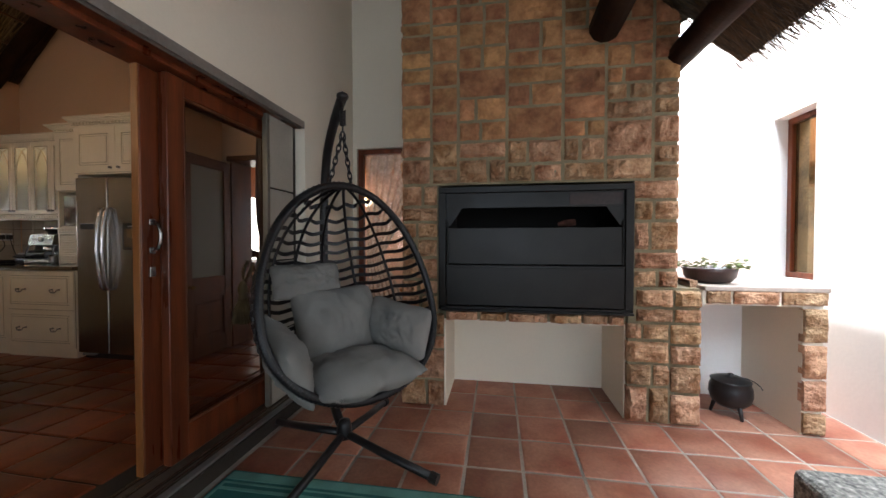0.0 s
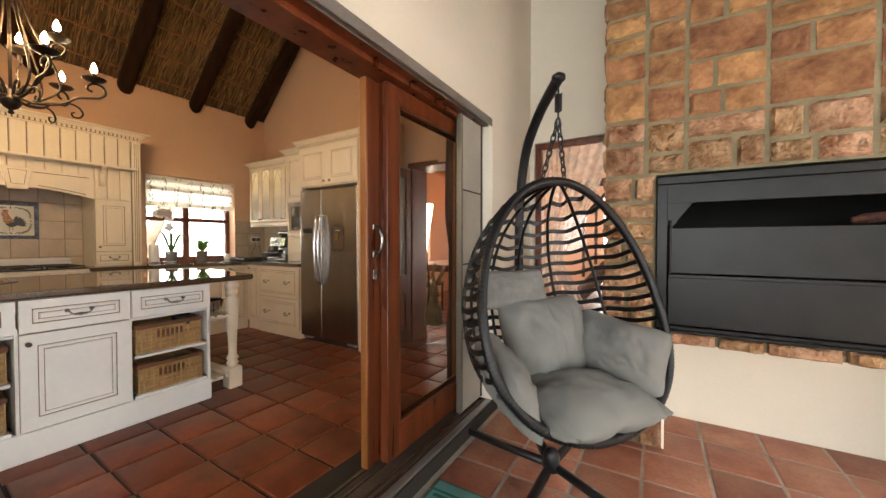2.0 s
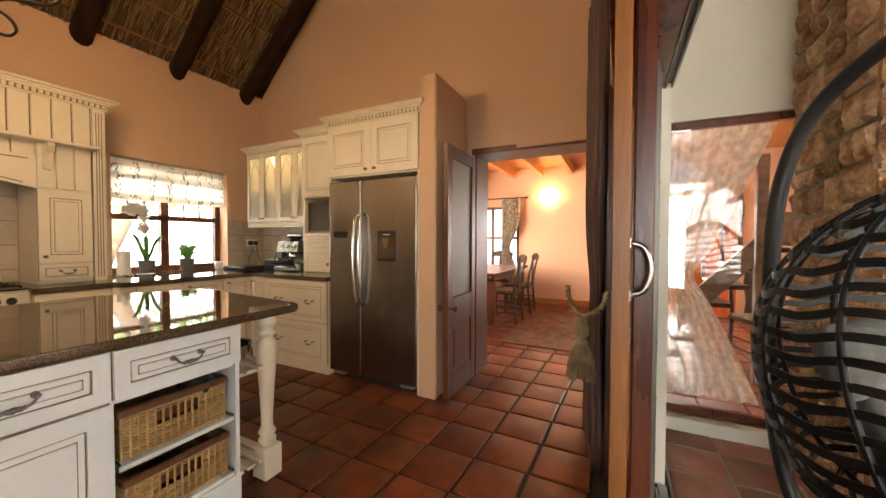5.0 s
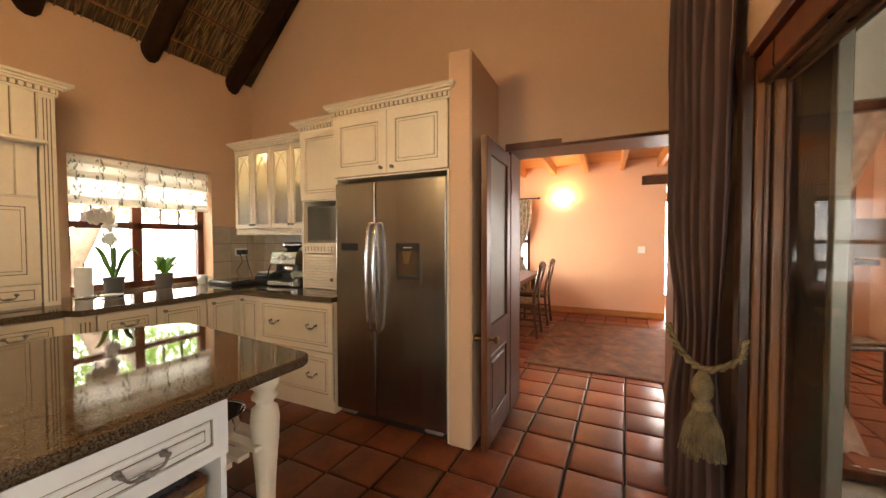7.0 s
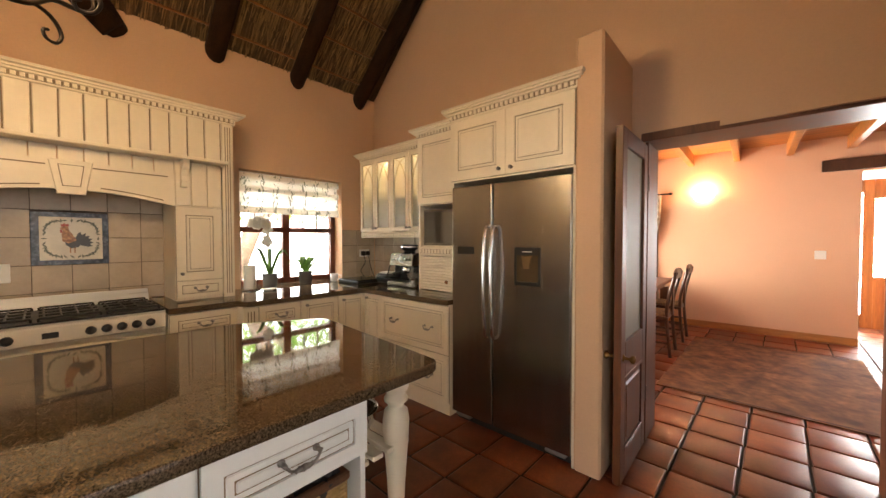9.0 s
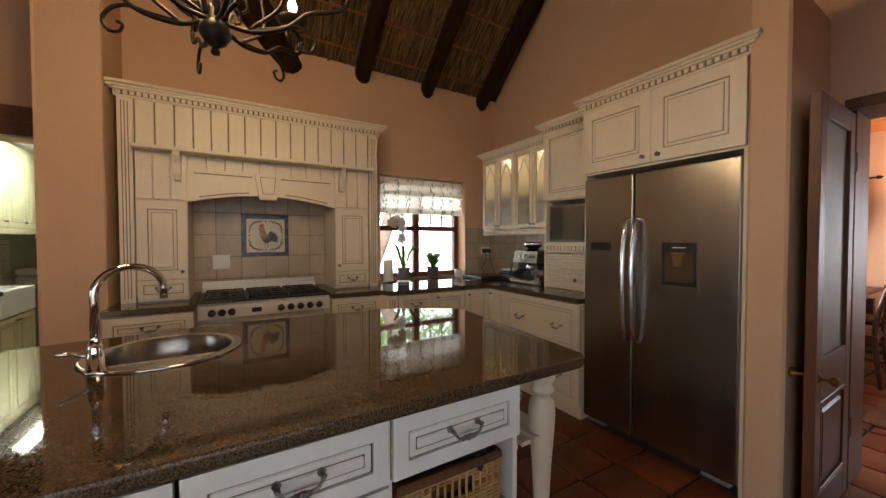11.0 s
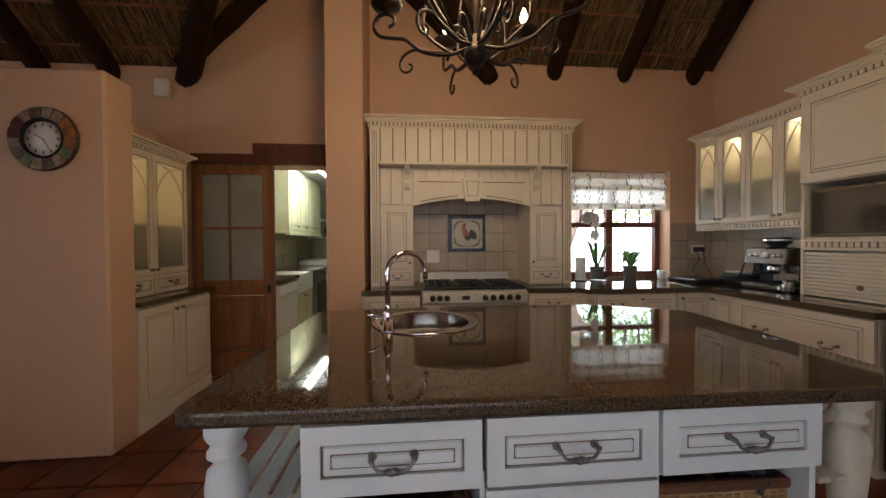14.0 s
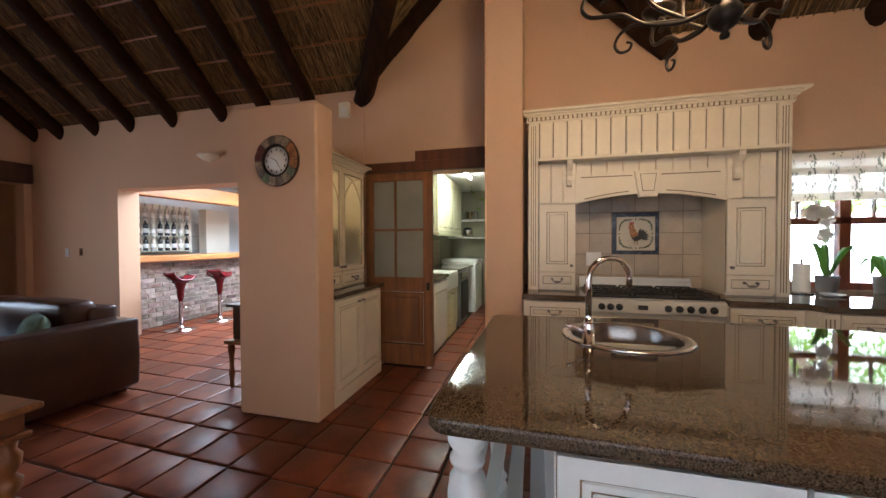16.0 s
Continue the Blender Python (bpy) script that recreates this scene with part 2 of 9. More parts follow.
def part(name, bm, material, parent=None, label="", smooth=False, kind=""):
    """One mesh object out of bm, in world metres, as a part of parent."""
    me = bpy.data.meshes.new(name)
    if parent is not None:
        bmesh.ops.translate(bm, vec=-OFF[parent], verts=bm.verts)
    bm.to_mesh(me)
    bm.free()
    me.materials.append(material)
    if smooth:
        me.polygons.foreach_set("use_smooth", [True] * len(me.polygons))
    ob = new(name, me)
    if parent is not None:
        ob.parent = parent
        OFF[ob] = OFF[parent]
    else:
        OFF[ob] = Vector((0, 0, 0))
    return tagged(ob, label, "", "", kind)


def single(name, bm, material, label, category, group="", smooth=False, kind=""):
    """A thing that is one mesh, its origin at its base."""
    zs = [v.co for v in bm.verts]
    base = Vector((sum(v.x for v in zs) / len(zs), sum(v.y for v in zs) / len(zs), min(v.z for v in zs)))
    bmesh.ops.translate(bm, vec=-base, verts=bm.verts)
    ob = part(name, bm, material, None, label, smooth, kind)
    ob.location = base
    OFF[ob] = base
    return tagged(ob, label, category, group, kind)


def box(x0, x1, y0, y1, z0, z1, bevel=0.0, bm=None, seg=1):
    bm = bm or bmesh.new()
    r = bmesh.ops.create_cube(bm, size=1)
    for v in r["verts"]:
        v.co = Vector(((x0 + x1) / 2 + v.co.x * (x1 - x0), (y0 + y1) / 2 + v.co.y * (y1 - y0), (z0 + z1) / 2 + v.co.z * (z1 - z0)))
    if bevel:
        es = list({e for v in r["verts"] for e in v.link_edges})
        bmesh.ops.bevel(bm, geom=es, offset=bevel, segments=seg, affect="EDGES", profile=0.5)
    return bm


def boxes(*rows, bevel=0.0):
    bm = bmesh.new()
    for r in rows:
        box(*r, bevel=bevel, bm=bm)
    return bm


def lathe(profile, at=(0, 0, 0), n=20, bm=None, m=None, caps=True):
    """Turned shape from rows of (radius, height)."""
    bm = bm or bmesh.new()
    rings = []
    for r, z in profile:
        ring = []
        for i in range(n):
            a = 2 * math.pi * i / n
            p = Vector((r * math.cos(a), r * math.sin(a), z))
            ring.append(bm.verts.new((m @ p if m else p) + Vector(at)))
        rings.append(ring)
    for a, b in zip(rings, rings[1:]):
        for i in range(n):
            bm.faces.new((a[i], a[(i + 1) % n], b[(i + 1) % n], b[i]))
    if caps and profile[0][0] > 1e-5:
        bm.faces.new(rings[0][::-1])
    if caps and profile[-1][0] > 1e-5:
        bm.faces.new(rings[-1])
    return bm


def tube(points, r, n=8, bm=None, closed=False, taper=None):
    """A round bar along points; taper: the radius at the end."""
    bm = bm or bmesh.new()
    pts = [Vector(p) for p in points]
    k = len(pts)
    rings, up = [], None
    for i, p in enumerate(pts):
        a = pts[i - 1] if (i or closed) else p
        b = pts[(i + 1) % k] if (i < k - 1 or closed) else p
        d = (b - a).normalized()
        if up is None:
            up = d.orthogonal().normalized()
        side = d.cross(up).normalized()
        up = side.cross(d).normalized()
        rad = r if taper is None else r + (taper - r) * i / (k - 1)
        rings.append([bm.verts.new(p + rad * (math.cos(2 * math.pi * j / n) * up + math.sin(2 * math.pi * j / n) * side)) for j in range(n)])
    pairs = list(zip(rings, rings[1:])) + ([(rings[-1], rings[0])] if closed else [])
    for a, b in pairs:
        for j in range(n):
            bm.faces.new((a[j], a[(j + 1) % n], b[(j + 1) % n], b[j]))
    if not closed:
        bm.faces.new(rings[0][::-1])
        bm.faces.new(rings[-1])
    return bm


def smooth_path(ctrl, steps=8):
    """Catmull-Rom points through ctrl."""
    c = [Vector(p) for p in ctrl]
    c = [c[0] * 2 - c[1]] + c + [c[-1] * 2 - c[-2]]
    out = []
    for i in range(1, len(c) - 2):
        p0, p1, p2, p3 = c[i - 1:i + 3]
        for s in range(steps):
            t = s / steps
            out.append(0.5 * ((2 * p1) + (p2 - p0) * t + (2 * p0 - 5 * p1 + 4 * p2 - p3) * t * t + (3 * p1 - p0 - 3 * p2 + p3) * t ** 3))
    out.append(c[-2])
    return out


def prism(outline, lo, hi, axis="z", bevel=0.0, bm=None):
    """An extruded outline of 2-D points. axis z: (x, y); x: (y, z); y: (x, z)."""
    bm = bm or bmesh.new()
    put = {"z": lambda a, b, c: (a, b, c), "x": lambda a, b, c: (c, a, b), "y": lambda a, b, c: (a, c, b)}[axis]
    lower = [bm.verts.new(put(a, b, lo)) for a, b in outline]
    upper = [bm.verts.new(put(a, b, hi)) for a, b in outline]
    f1, f2 = bm.faces.new(lower[::-1]), bm.faces.new(upper)
    n = len(outline)
    fs = [f1, f2] + [bm.faces.new((lower[i], lower[(i + 1) % n], upper[(i + 1) % n], upper[i])) for i in range(n)]
    if bevel:
        es = list(set(f1.edges) | set(f2.edges))
        bmesh.ops.bevel(bm, geom=es, offset=bevel, segments=2, affect="EDGES", profile=0.5)
    bmesh.ops.recalc_face_normals(bm, faces=bm.faces)
    return bm


def split_part(name, bm, material, parent, label="", smooth=False):
    """Every loose piece of bm becomes a part of its own."""
    left = set(bm.verts)
    while left:
        todo, piece = [left.pop()], []
        while todo:
            v = todo.pop()
            piece.append(v)
            for e in v.link_edges:
                o = e.other_vert(v)
                if o in left:
                    left.remove(o)
                    todo.append(o)
        one, index = bmesh.new(), {}
        for v in piece:
            index[v] = one.verts.new(v.co)
        for f in {f for v in piece for f in v.link_faces}:
            one.faces.new([index[v] for v in f.verts])
        part(name, one, material, parent, label, smooth)
    bm.free()


def structure(name, bm, material, label=""):
    return part(name, bm, material, None, label, kind="structure")

# ---- the large structure ----
BX, FY, SX0, SX1 = -8.28, 4.08, -3.95, -3.70      # back wall, fridge wall, both faces of the sliding-door wall
PATIO = -0.09
EAVE, SLOPE = 2.98, 0.88


def wall_with_holes(u0, u1, z0, z1, holes):
    """Rectangles (u0, u1, z0, z1) that are left of a wall once the holes (u0, u1, z0, z1) are cut."""
    us = sorted({u0, u1, *[h[0] for h in holes], *[h[1] for h in holes]})
    rects = []
    for a, b in zip(us, us[1:]):
        if b <= u0 or a >= u1:
            continue
        spans, z = [], z0
        for h in sorted([h for h in holes if h[0] <= a and h[1] >= b], key=lambda h: h[2]):
            if h[2] > z:
                spans.append((z, h[2]))
            z = max(z, h[3])
        if z < z1:
            spans.append((z, z1))
        rects += [(a, b, s0, s1) for s0, s1 in spans]
    return rects


def wall_x(x0, x1, u0, u1, z0, z1, holes=()):
    return boxes(*[(x0, x1, a, b, c, d) for a, b, c, d in wall_with_holes(u0, u1, z0, z1, list(holes))])


def wall_y(y0, y1, u0, u1, z0, z1, holes=()):
    return boxes(*[(a, b, y0, y1, c, d) for a, b, c, d in wall_with_holes(u0, u1, z0, z1, list(holes))])


# back wall with the kitchen window, the pantry opening and the bar opening; a gable rises over the middle
WIN = (2.66, 3.78, 0.90, 2.07)
back = wall_x(BX - 0.27, BX, -6.6, FY + 0.3, -0.1, EAVE + 0.02, [WIN, (-0.95, 0.25, -0.1, 2.08), (-4.86, -2.0, -0.1, 2.06)])
prism([(-1.18, EAVE + 0.02), (1.78, EAVE + 0.02), (0.3, EAVE + 1.5)], BX - 0.27, BX, "x", bm=back)
box(BX - 0.268, BX - 0.001, 1.62, FY + 0.3, EAVE + 0.0, EAVE + 0.18, bm=back)
structure("wall_west", back, PLASTER_WARM)
# fridge wall, a gable up to the ridge, with the doorway to the dining room
north = wall_y(FY, FY + 0.1, BX, SX1 - 0.06, -0.1, EAVE, [(-5.12, -4.0, -0.1, 2.05)])
prism([(BX - 0.4, EAVE), (SX0, EAVE), (SX0, EAVE + 0.3), (-6.0, EAVE + 0.14 + SLOPE * 2.35), (BX - 0.4, EAVE + 0.15)], FY, FY + 0.1, "y", bm=north)
for v in north.verts:                             # the wall runs a little out of square
    v.co.y -= (v.co.x + 5.2) * 0.0633
structure("wall_north", north, PLASTER_WARM)
# sliding-door wall: peach inside, cream outside
structure("wall_east", wall_x(SX0, -3.83, -6.6, FY, -0.2, 3.6, [(-0.7, 3.1, -0.2, 2.06)]), PLASTER_WARM)
structure("wall_patio", wall_x(-3.826, SX1, -6.6, 4.279, -0.2, 6.2, [(-0.7, 3.16, -0.2, 2.08)]), PLASTER_PALE)
# living-room end wall with a dark lintel over an opening
structure("wall_south", wall_y(-6.8, -6.6, BX - 0.27, SX1, -0.1, 5.2, [(-8.2, -6.9, -0.1, 2.2), (-6.3, -4.4, 0.7, 2.1)]), PLASTER_WARM)
structure("lintel", box(-8.26, -6.7, -6.62, -6.5, 2.2, 2.48, 0.01), DARK_WOOD)
structure("passage_wall", boxes((-8.6, -6.5, -8.2, -8.0, -0.1, 2.6), (-8.75, -8.55, -8.2, -6.81, -0.1, 2.6), (-6.7, -6.5, -8.2, -6.81, -0.1, 2.6), (-8.75, -6.5, -8.2, -6.81, 2.4, 2.6)), PLASTER_WARM)
# wall stub beside the cooker and the pillar with the clock
structure("pilaster", box(-7.78, BX + 0.002, 0.24, 0.56, 0.0, 4.6, 0.012), PLASTER_WARM)
structure("pillar", box(-7.17, -6.95, -1.56, -0.86, 0.0, 2.35, 0.014), PLASTER_WARM)
structure("pillar_wall", box(BX + 0.002, -7.172, -1.56, -1.46, 0.0, 2.35), PLASTER_WARM)
structure("fridge_stub_wall", box(-5.355, -5.2, 3.46, FY - 0.002, 0.0, 2.55, 0.012), PLASTER_WARM)

# dining room
DY = 8.3
structure("dining_wall_north", wall_y(DY, DY + 0.25, -7.2, -0.9, -0.1, 2.9, [(-6.95, -5.78, 0.62, 1.97), (-3.54, -2.6, -0.1, 2.25)]), PLASTER_DINING)
structure("dining_wall_west", wall_x(-7.2, -7.0, FY + 0.2, DY, -0.1, 2.9, [(5.2, 7.4, 0.7, 2.0)]), PLASTER_DINING)
structure("dining_wall_east", wall_x(-1.1, -0.9, FY + 0.3, DY, -0.1, 3.6, [(5.0, 6.6, 0.5, 2.1)]), PLASTER_DINING)
structure("dining_wall_south", wall_y(FY + 0.202, FY + 0.3, -7.2, -3.7, -0.1, 2.9, [(-5.12, -4.0, -0.1, 2.05)]), PLASTER_DINING)
structure("patio_wall_north", wall_y(4.08, 4.3, SX1 - 0.05, -0.9, -0.2, 6.2, [(-3.66, -2.75, 0.0, 2.11)]), PLASTER_PALE)
structure("dining_ceiling", box(-7.2, -0.9, FY + 0.3, DY + 1.6, 2.72, 2.8), PINE_H)
structure("dining_end_wall", boxes((-4.2, -4.0, DY + 0.25, DY + 1.6, -0.1, 2.9), (-1.9, -1.7, DY + 0.25, DY + 1.6, -0.1, 2.9)), PLASTER_WHITE)

# bar room
structure("bar_wall", boxes((-13.2, -8.55, -7.0, -6.8, -0.1, 2.8), (-13.4, -13.2, -7.0, -1.3, -0.1, 2.8), (-13.2, -8.55, -1.5, -1.3, -0.1, 2.8)), PLASTER_WHITE)
structure("bar_ceiling", box(-13.4, -8.55, -7.0, -1.3, 2.7, 2.8), PLASTER_WHITE)
# pantry
structure("pantry_wall", boxes((-12.2, -8.55, -1.28, -1.1, -0.1, 2.5), (-12.4, -12.2, -1.28, 0.95, -0.1, 2.5), (-12.2, -8.55, 0.75, 0.95, -0.1, 2.5)), PANTRY_PAINT)
structure("pantry_ceiling", box(-12.4, -8.55, -1.28, 0.95, 2.4, 2.5), PLASTER_WHITE)

# white courtyard wall with its narrow window
structure("courtyard_wall", wall_x(0.13, 0.4, -6.0, 9.0, -0.2, 4.6, [(3.66, 4.08, 0.85, 2.2)]), PLASTER_WHITE)
structure("courtyard_end_wall", box(-0.9, 0.13, 8.8, 9.0, -0.2, 4.6), PLASTER_WHITE)

# ground
ground = box(-60, 60, -60, 60, -0.4, -0.2)
structure("ground", ground, GROUT_OUT)
structure("floor", boxes((BX - 0.3, SX1 + 0.02, -8.2, FY + 0.25, -0.19, -0.011), (-13.4, BX - 0.3, -7.0, 0.95, -0.19, -0.011), (-7.2, -0.9, FY + 0.25, DY + 1.6, -0.19, -0.011)), GROUT)
structure("patio_floor", box(SX1 + 0.02, 0.4, -6.0, 4.1, -0.198, PATIO - 0.0035), GROUT_OUT)
structure("courtyard_floor", box(-0.9, 0.13, 4.1, 9.0, -0.198, PATIO - 0.004), TILE_OUT)

# ---- thatched roof over kitchen and living room ----
RIDGE_X = -6.0


def rise(y):
    """The eave lies higher over the kitchen than over the living room."""
    return 0.14 * min(1.0, max(0.0, (y + 1.2) / 3.0))


def roof_z(x, y):
    """Underside of the thatch: the main slope, with a cross gable over the middle of the back wall."""
    main = EAVE + rise(y) + SLOPE * (min(x, 2 * RIDGE_X - x) - BX)
    cross = EAVE + 1.0 * (1.5 - abs(y - 0.3))
    return max(main, cross)


def roof_sheet(step=0.1):
    bm = bmesh.new()
    xs = [BX - 0.35 + i * step for i in range(int(4.8 / step) + 1)]
    ys = [-6.7 + i * step for i in range(int(11.25 / step) + 1)]
    low = [[bm.verts.new((x, y, roof_z(x, y) + 0.05 + 0.012 * noise.noise((x * 9, y * 3, 0)))) for y in ys] for x in xs]
    for i in range(len(xs) - 1):
        for j in range(len(ys) - 1):
            bm.faces.new((low[i][j], low[i][j + 1], low[i + 1][j + 1], low[i + 1][j]))
    r = bmesh.ops.extrude_face_region(bm, geom=list(bm.faces))
    bmesh.ops.translate(bm, vec=(0, 0, 0.3), verts=[v for v in r["geom"] if isinstance(v, bmesh.types.BMVert)])
    return bm


structure("ceiling", roof_sheet(), THATCH_SHADED)


def pole(a, b, r, name="rafter", label="dark round gum-pole rafter under the thatch", group="kitchen rafters"):
    a, b = Vector(a), Vector(b)
    n = 9
    d = (b - a).normalized()
    side = d.orthogonal().normalized()
    pts = [a + (b - a) * i / n + side * 0.012 * noise.noise((a.x + i, a.y * 3, 1.7 * i)) for i in range(n + 1)]
    bm = tube([a - d * 0.0 + d * 0.02 * 0] + pts[1:], r, 12)
    for v in bm.verts:
        v.co += Vector((noise.noise(v.co * 7), noise.noise(v.co * 7 + Vector((5, 0, 0))), noise.noise(v.co * 7 + Vector((0, 5, 0))))) * 0.008
    return single(name, bm, POLE, label, "rafter", group, smooth=True)


for y in (4.04, 3.25, 2.48, -1.85, -2.45, -3.08, -3.87, -4.6, -5.26, -5.96, -6.5):
    z0 = EAVE - 0.075 + (0.19 if y > 1.8 else 0.0)
    pole((BX + 0.0 - 0.12, y, z0 - 0.1 * SLOPE), (RIDGE_X, y, z0 + SLOPE * (RIDGE_X - BX)), 0.085)
for y in (4.04, 3.25, 2.48, 1.6, 0.8, 0.0, -0.8, -1.6, -2.4, -3.2, -4.0, -4.8, -5.6):
    pole((SX0 + 0.1, y, EAVE - 0.06 + SLOPE * (2 * RIDGE_X - SX0 - BX)), (RIDGE_X, y, EAVE - 0.06 + SLOPE * (RIDGE_X - BX)), 0.085)
# valley poles of the cross gable, and the poles along its slope on the wall
for s in (-1, 1):
    yb = 0.3 + s * 1.5
    pole((BX - 0.05, yb, EAVE - 0.1 + (0.13 if s > 0 else 0)), (BX + 1.5 / SLOPE, 0.3, EAVE + 1.4), 0.1, label="dark gum-pole valley rafter of the thatched roof")
    pole((BX + 0.09, yb - s * 0.02, EAVE - 0.02), (BX + 0.09, 0.3 + s * 0.05, EAVE + 1.42), 0.085)
pole((BX, 0.3, EAVE + 1.42), (RIDGE_X, 0.3, EAVE + 1.45), 0.09)


def thatch_layer():
    """Reed bundles that hang under the roof sheet, and the battens that hold them."""
    rng = random.Random(5)
    bm = bmesh.new()
    verts, faces = [], []
    for i in range(15000):
        y, x = rng.uniform(-6.6, 4.05), rng.uniform(BX - 0.1, RIDGE_X)
        if i % 6 == 0:
            y = rng.uniform(-1.2, 1.8)
        ln = rng.uniform(0.1, 0.28)
        dy, w = rng.uniform(-0.03, 0.03), rng.uniform(0.003, 0.006)
        x1 = x + ln
        crossy = EAVE + 1.5 - abs(y - 0.3) > EAVE + rise(y) + SLOPE * (x - BX)
        p, q = ((x, y), (x1, y + dy)) if not crossy else ((x + dy * 0.3, y), (x, y + (ln if y < 0.3 else -ln) * 0.8))
        zp, zq = roof_z(*p) + 0.035 + rng.uniform(-0.012, 0.01), roof_z(*q) + 0.04 + rng.uniform(-0.012, 0.012)
        k = len(verts)
        e = (0, w) if not crossy else (w, 0)
        verts += [(p[0] - e[0], p[1] - e[1], zp), (p[0] + e[0], p[1] + e[1], zp), (q[0] + e[0], q[1] + e[1], zq), (q[0] - e[0], q[1] - e[1], zq),
                  (p[0], p[1], zp - w * 1.4), (q[0], q[1], zq - w * 1.4)]
        faces += [(k, k + 3, k + 5, k + 4), (k + 1, k + 4, k + 5, k + 2), (k, k + 4, k + 1), (k + 3, k + 2, k + 5)]
    bm.free()
    me = bpy.data.meshes.new("thatch")
    me.from_pydata(verts, [], faces)
    me.materials.append(THATCH)
    ob = new("thatch", me)
    return tagged(ob, "golden brown thatching reed under the kitchen roof", "thatch", kind="stuff")


thatch_layer()
for i in range(9):
    x = BX + 0.12 + i * 0.25
    segs = [(-6.6, 4.06)] if x > BX + 1.5 / SLOPE else [(-6.6, 0.3 - 1.5 + SLOPE * (x - BX)), (0.3 + 1.5 - SLOPE * (x - BX), 4.06)]
    for a, b in segs:
        z = EAVE + rise((a + b) / 2) + SLOPE * (x - BX) + 0.028
        n = int((b - a) / 0.5) + 2
        pts = [(x + 0.012 * noise.noise((i * 3.1, k * 1.3, 0)), a + (b - a) * k / (n - 1), z + 0.008 * noise.noise((i, k, 4))) for k in range(n)]
        single("batten", tube(pts, 0.012, 6), ORANGE_WOOD, "thin wooden batten tied across the thatch", "batten", "thatch battens", smooth=True)

# patio roof: eave pole, rafters and hanging thatch edge
def patio_roof():
    bm = bmesh.new()
    n, m = 60, 20
    top, bot = [], []
    for j in range(n + 1):
        y_run = -5.8 + (4.0 + 5.8 + 0.13) * j / n
        a, b = [], []
        for i in range(m + 1):
            x = -0.66 - 3.1 * i / m
            y = min(y_run, 3.20) if x > -1.05 else y_run   # the eave stops short of the chimney
            z = 2.32 + (-0.66 - x) * 0.98
            jag = 0.03 * noise.noise((y * 6, i * 0.7, 2))
            b.append(bm.verts.new((x, y, z + jag * (1 if i else 0.6))))
            a.append(bm.verts.new((x + 0.10 + jag, y, z + 0.24)))
        top.append(a), bot.append(b)
    for j in range(n):
        for i in range(m):
            bm.faces.new((bot[j][i], bot[j][i + 1], bot[j + 1][i + 1], bot[j + 1][i]))
            bm.faces.new((top[j][i], top[j + 1][i], top[j + 1][i + 1], top[j][i + 1]))
        bm.faces.new((bot[j][0], bot[j + 1][0], top[j + 1][0], top[j][0]))
    for j in (0, n):
        for i in range(m):
            bm.faces.new((bot[j][i], bot[j][i + 1], top[j][i + 1], top[j][i]))
    return bm


structure("patio_roof", patio_roof(), THATCH_SHADED, "thatched patio roof, coloured dark for shade, with a ragged eave")
pole((-1.0, 3.45, 2.42), (-1.06, -5.6, 2.42), 0.085, "eave_pole", "grey-brown gum-pole beam under the patio eave", "patio poles")
for y in (1.4, -0.2, -2.0, -4.0):
    pole((-0.8, y, 2.32), (-3.7, y, 2.32 + 2.9 * 0.98), 0.085, label="dark gum-pole rafter of the patio roof", group="patio poles")
pole((-1.5, 3.2, 2.62), (-1.62, -5.6, 2.72), 0.1, "purlin", "thick dark gum-pole purlin under the patio roof", "patio poles")


def eave_straw():
    """Loose reed ends that hang at the patio eave."""
    rng = random.Random(31)
    verts, faces = [], []
    for i in range(5200):
        q = rng.random() ** 1.6
        y = rng.uniform(-0.5, 3.22 if q < 0.7 else 3.2)
        x0, z0 = -0.68 - 0.55 * q, 2.33 + 0.55 * q * 0.98
        ln = rng.uniform(0.06, 0.17)
        dx, dz = ln * 0.66 + rng.uniform(-0.02, 0.02), -ln * rng.uniform(0.45, 0.75)
        if q < 0.12 and rng.random() < 0.08:
            ln *= 1.6
            dz *= 1.7
        if rng.random() < 0.5 and q < 0.25:
            x0, z0 = x0 + 0.05 * rng.random(), z0 + 0.20 * rng.random()
        dy, w = rng.uniform(-0.03, 0.03), rng.uniform(0.002, 0.0045)
        k = len(verts)
        verts += [(x0, y - w, z0), (x0, y + w, z0), (x0 + dx, y + dy + w * 0.5, z0 + dz), (x0 + dx, y + dy - w * 0.5, z0 + dz), (x0 + 0.003, y, z0 - w), (x0 + dx, y + dy, z0 + dz - w)]
        faces += [(k, k + 3, k + 5, k + 4), (k + 1, k + 4, k + 5, k + 2), (k, k + 1, k + 2, k + 3)]
    me = bpy.data.meshes.new("eave_straw")
    me.from_pydata(verts, [], faces)
    me.materials.append(EAVE_REED)
    return tagged(new("eave_straw", me), "grey-brown weathered reed ends at the patio eave", "thatch", kind="stuff")


EAVE_REED = varied("weathered_reed", (0.11, 0.075, 0.045), 0.9, big=4, small=30, amount=0.45, bump=0.5, per_object=0.4, island=True, other=(0.2, 0.14, 0.09))
eave_straw()

# ---- joinery helpers ----


def oriented(face, at, u0, u1, v0, v1, n0, n1):
    """Box limits on a front: face says which way it looks, at is its plane; u runs along it, v up, n out of it."""
    if face == "+x":
        return (at + n0, at + n1, u0, u1, v0, v1)
    if face == "-x":
        return (at - n1, at - n0, u0, u1, v0, v1)
    if face == "-y":
        return (u0, u1, at - n1, at - n0, v0, v1)
    return (u0, u1, at + n0, at + n1, v0, v1)


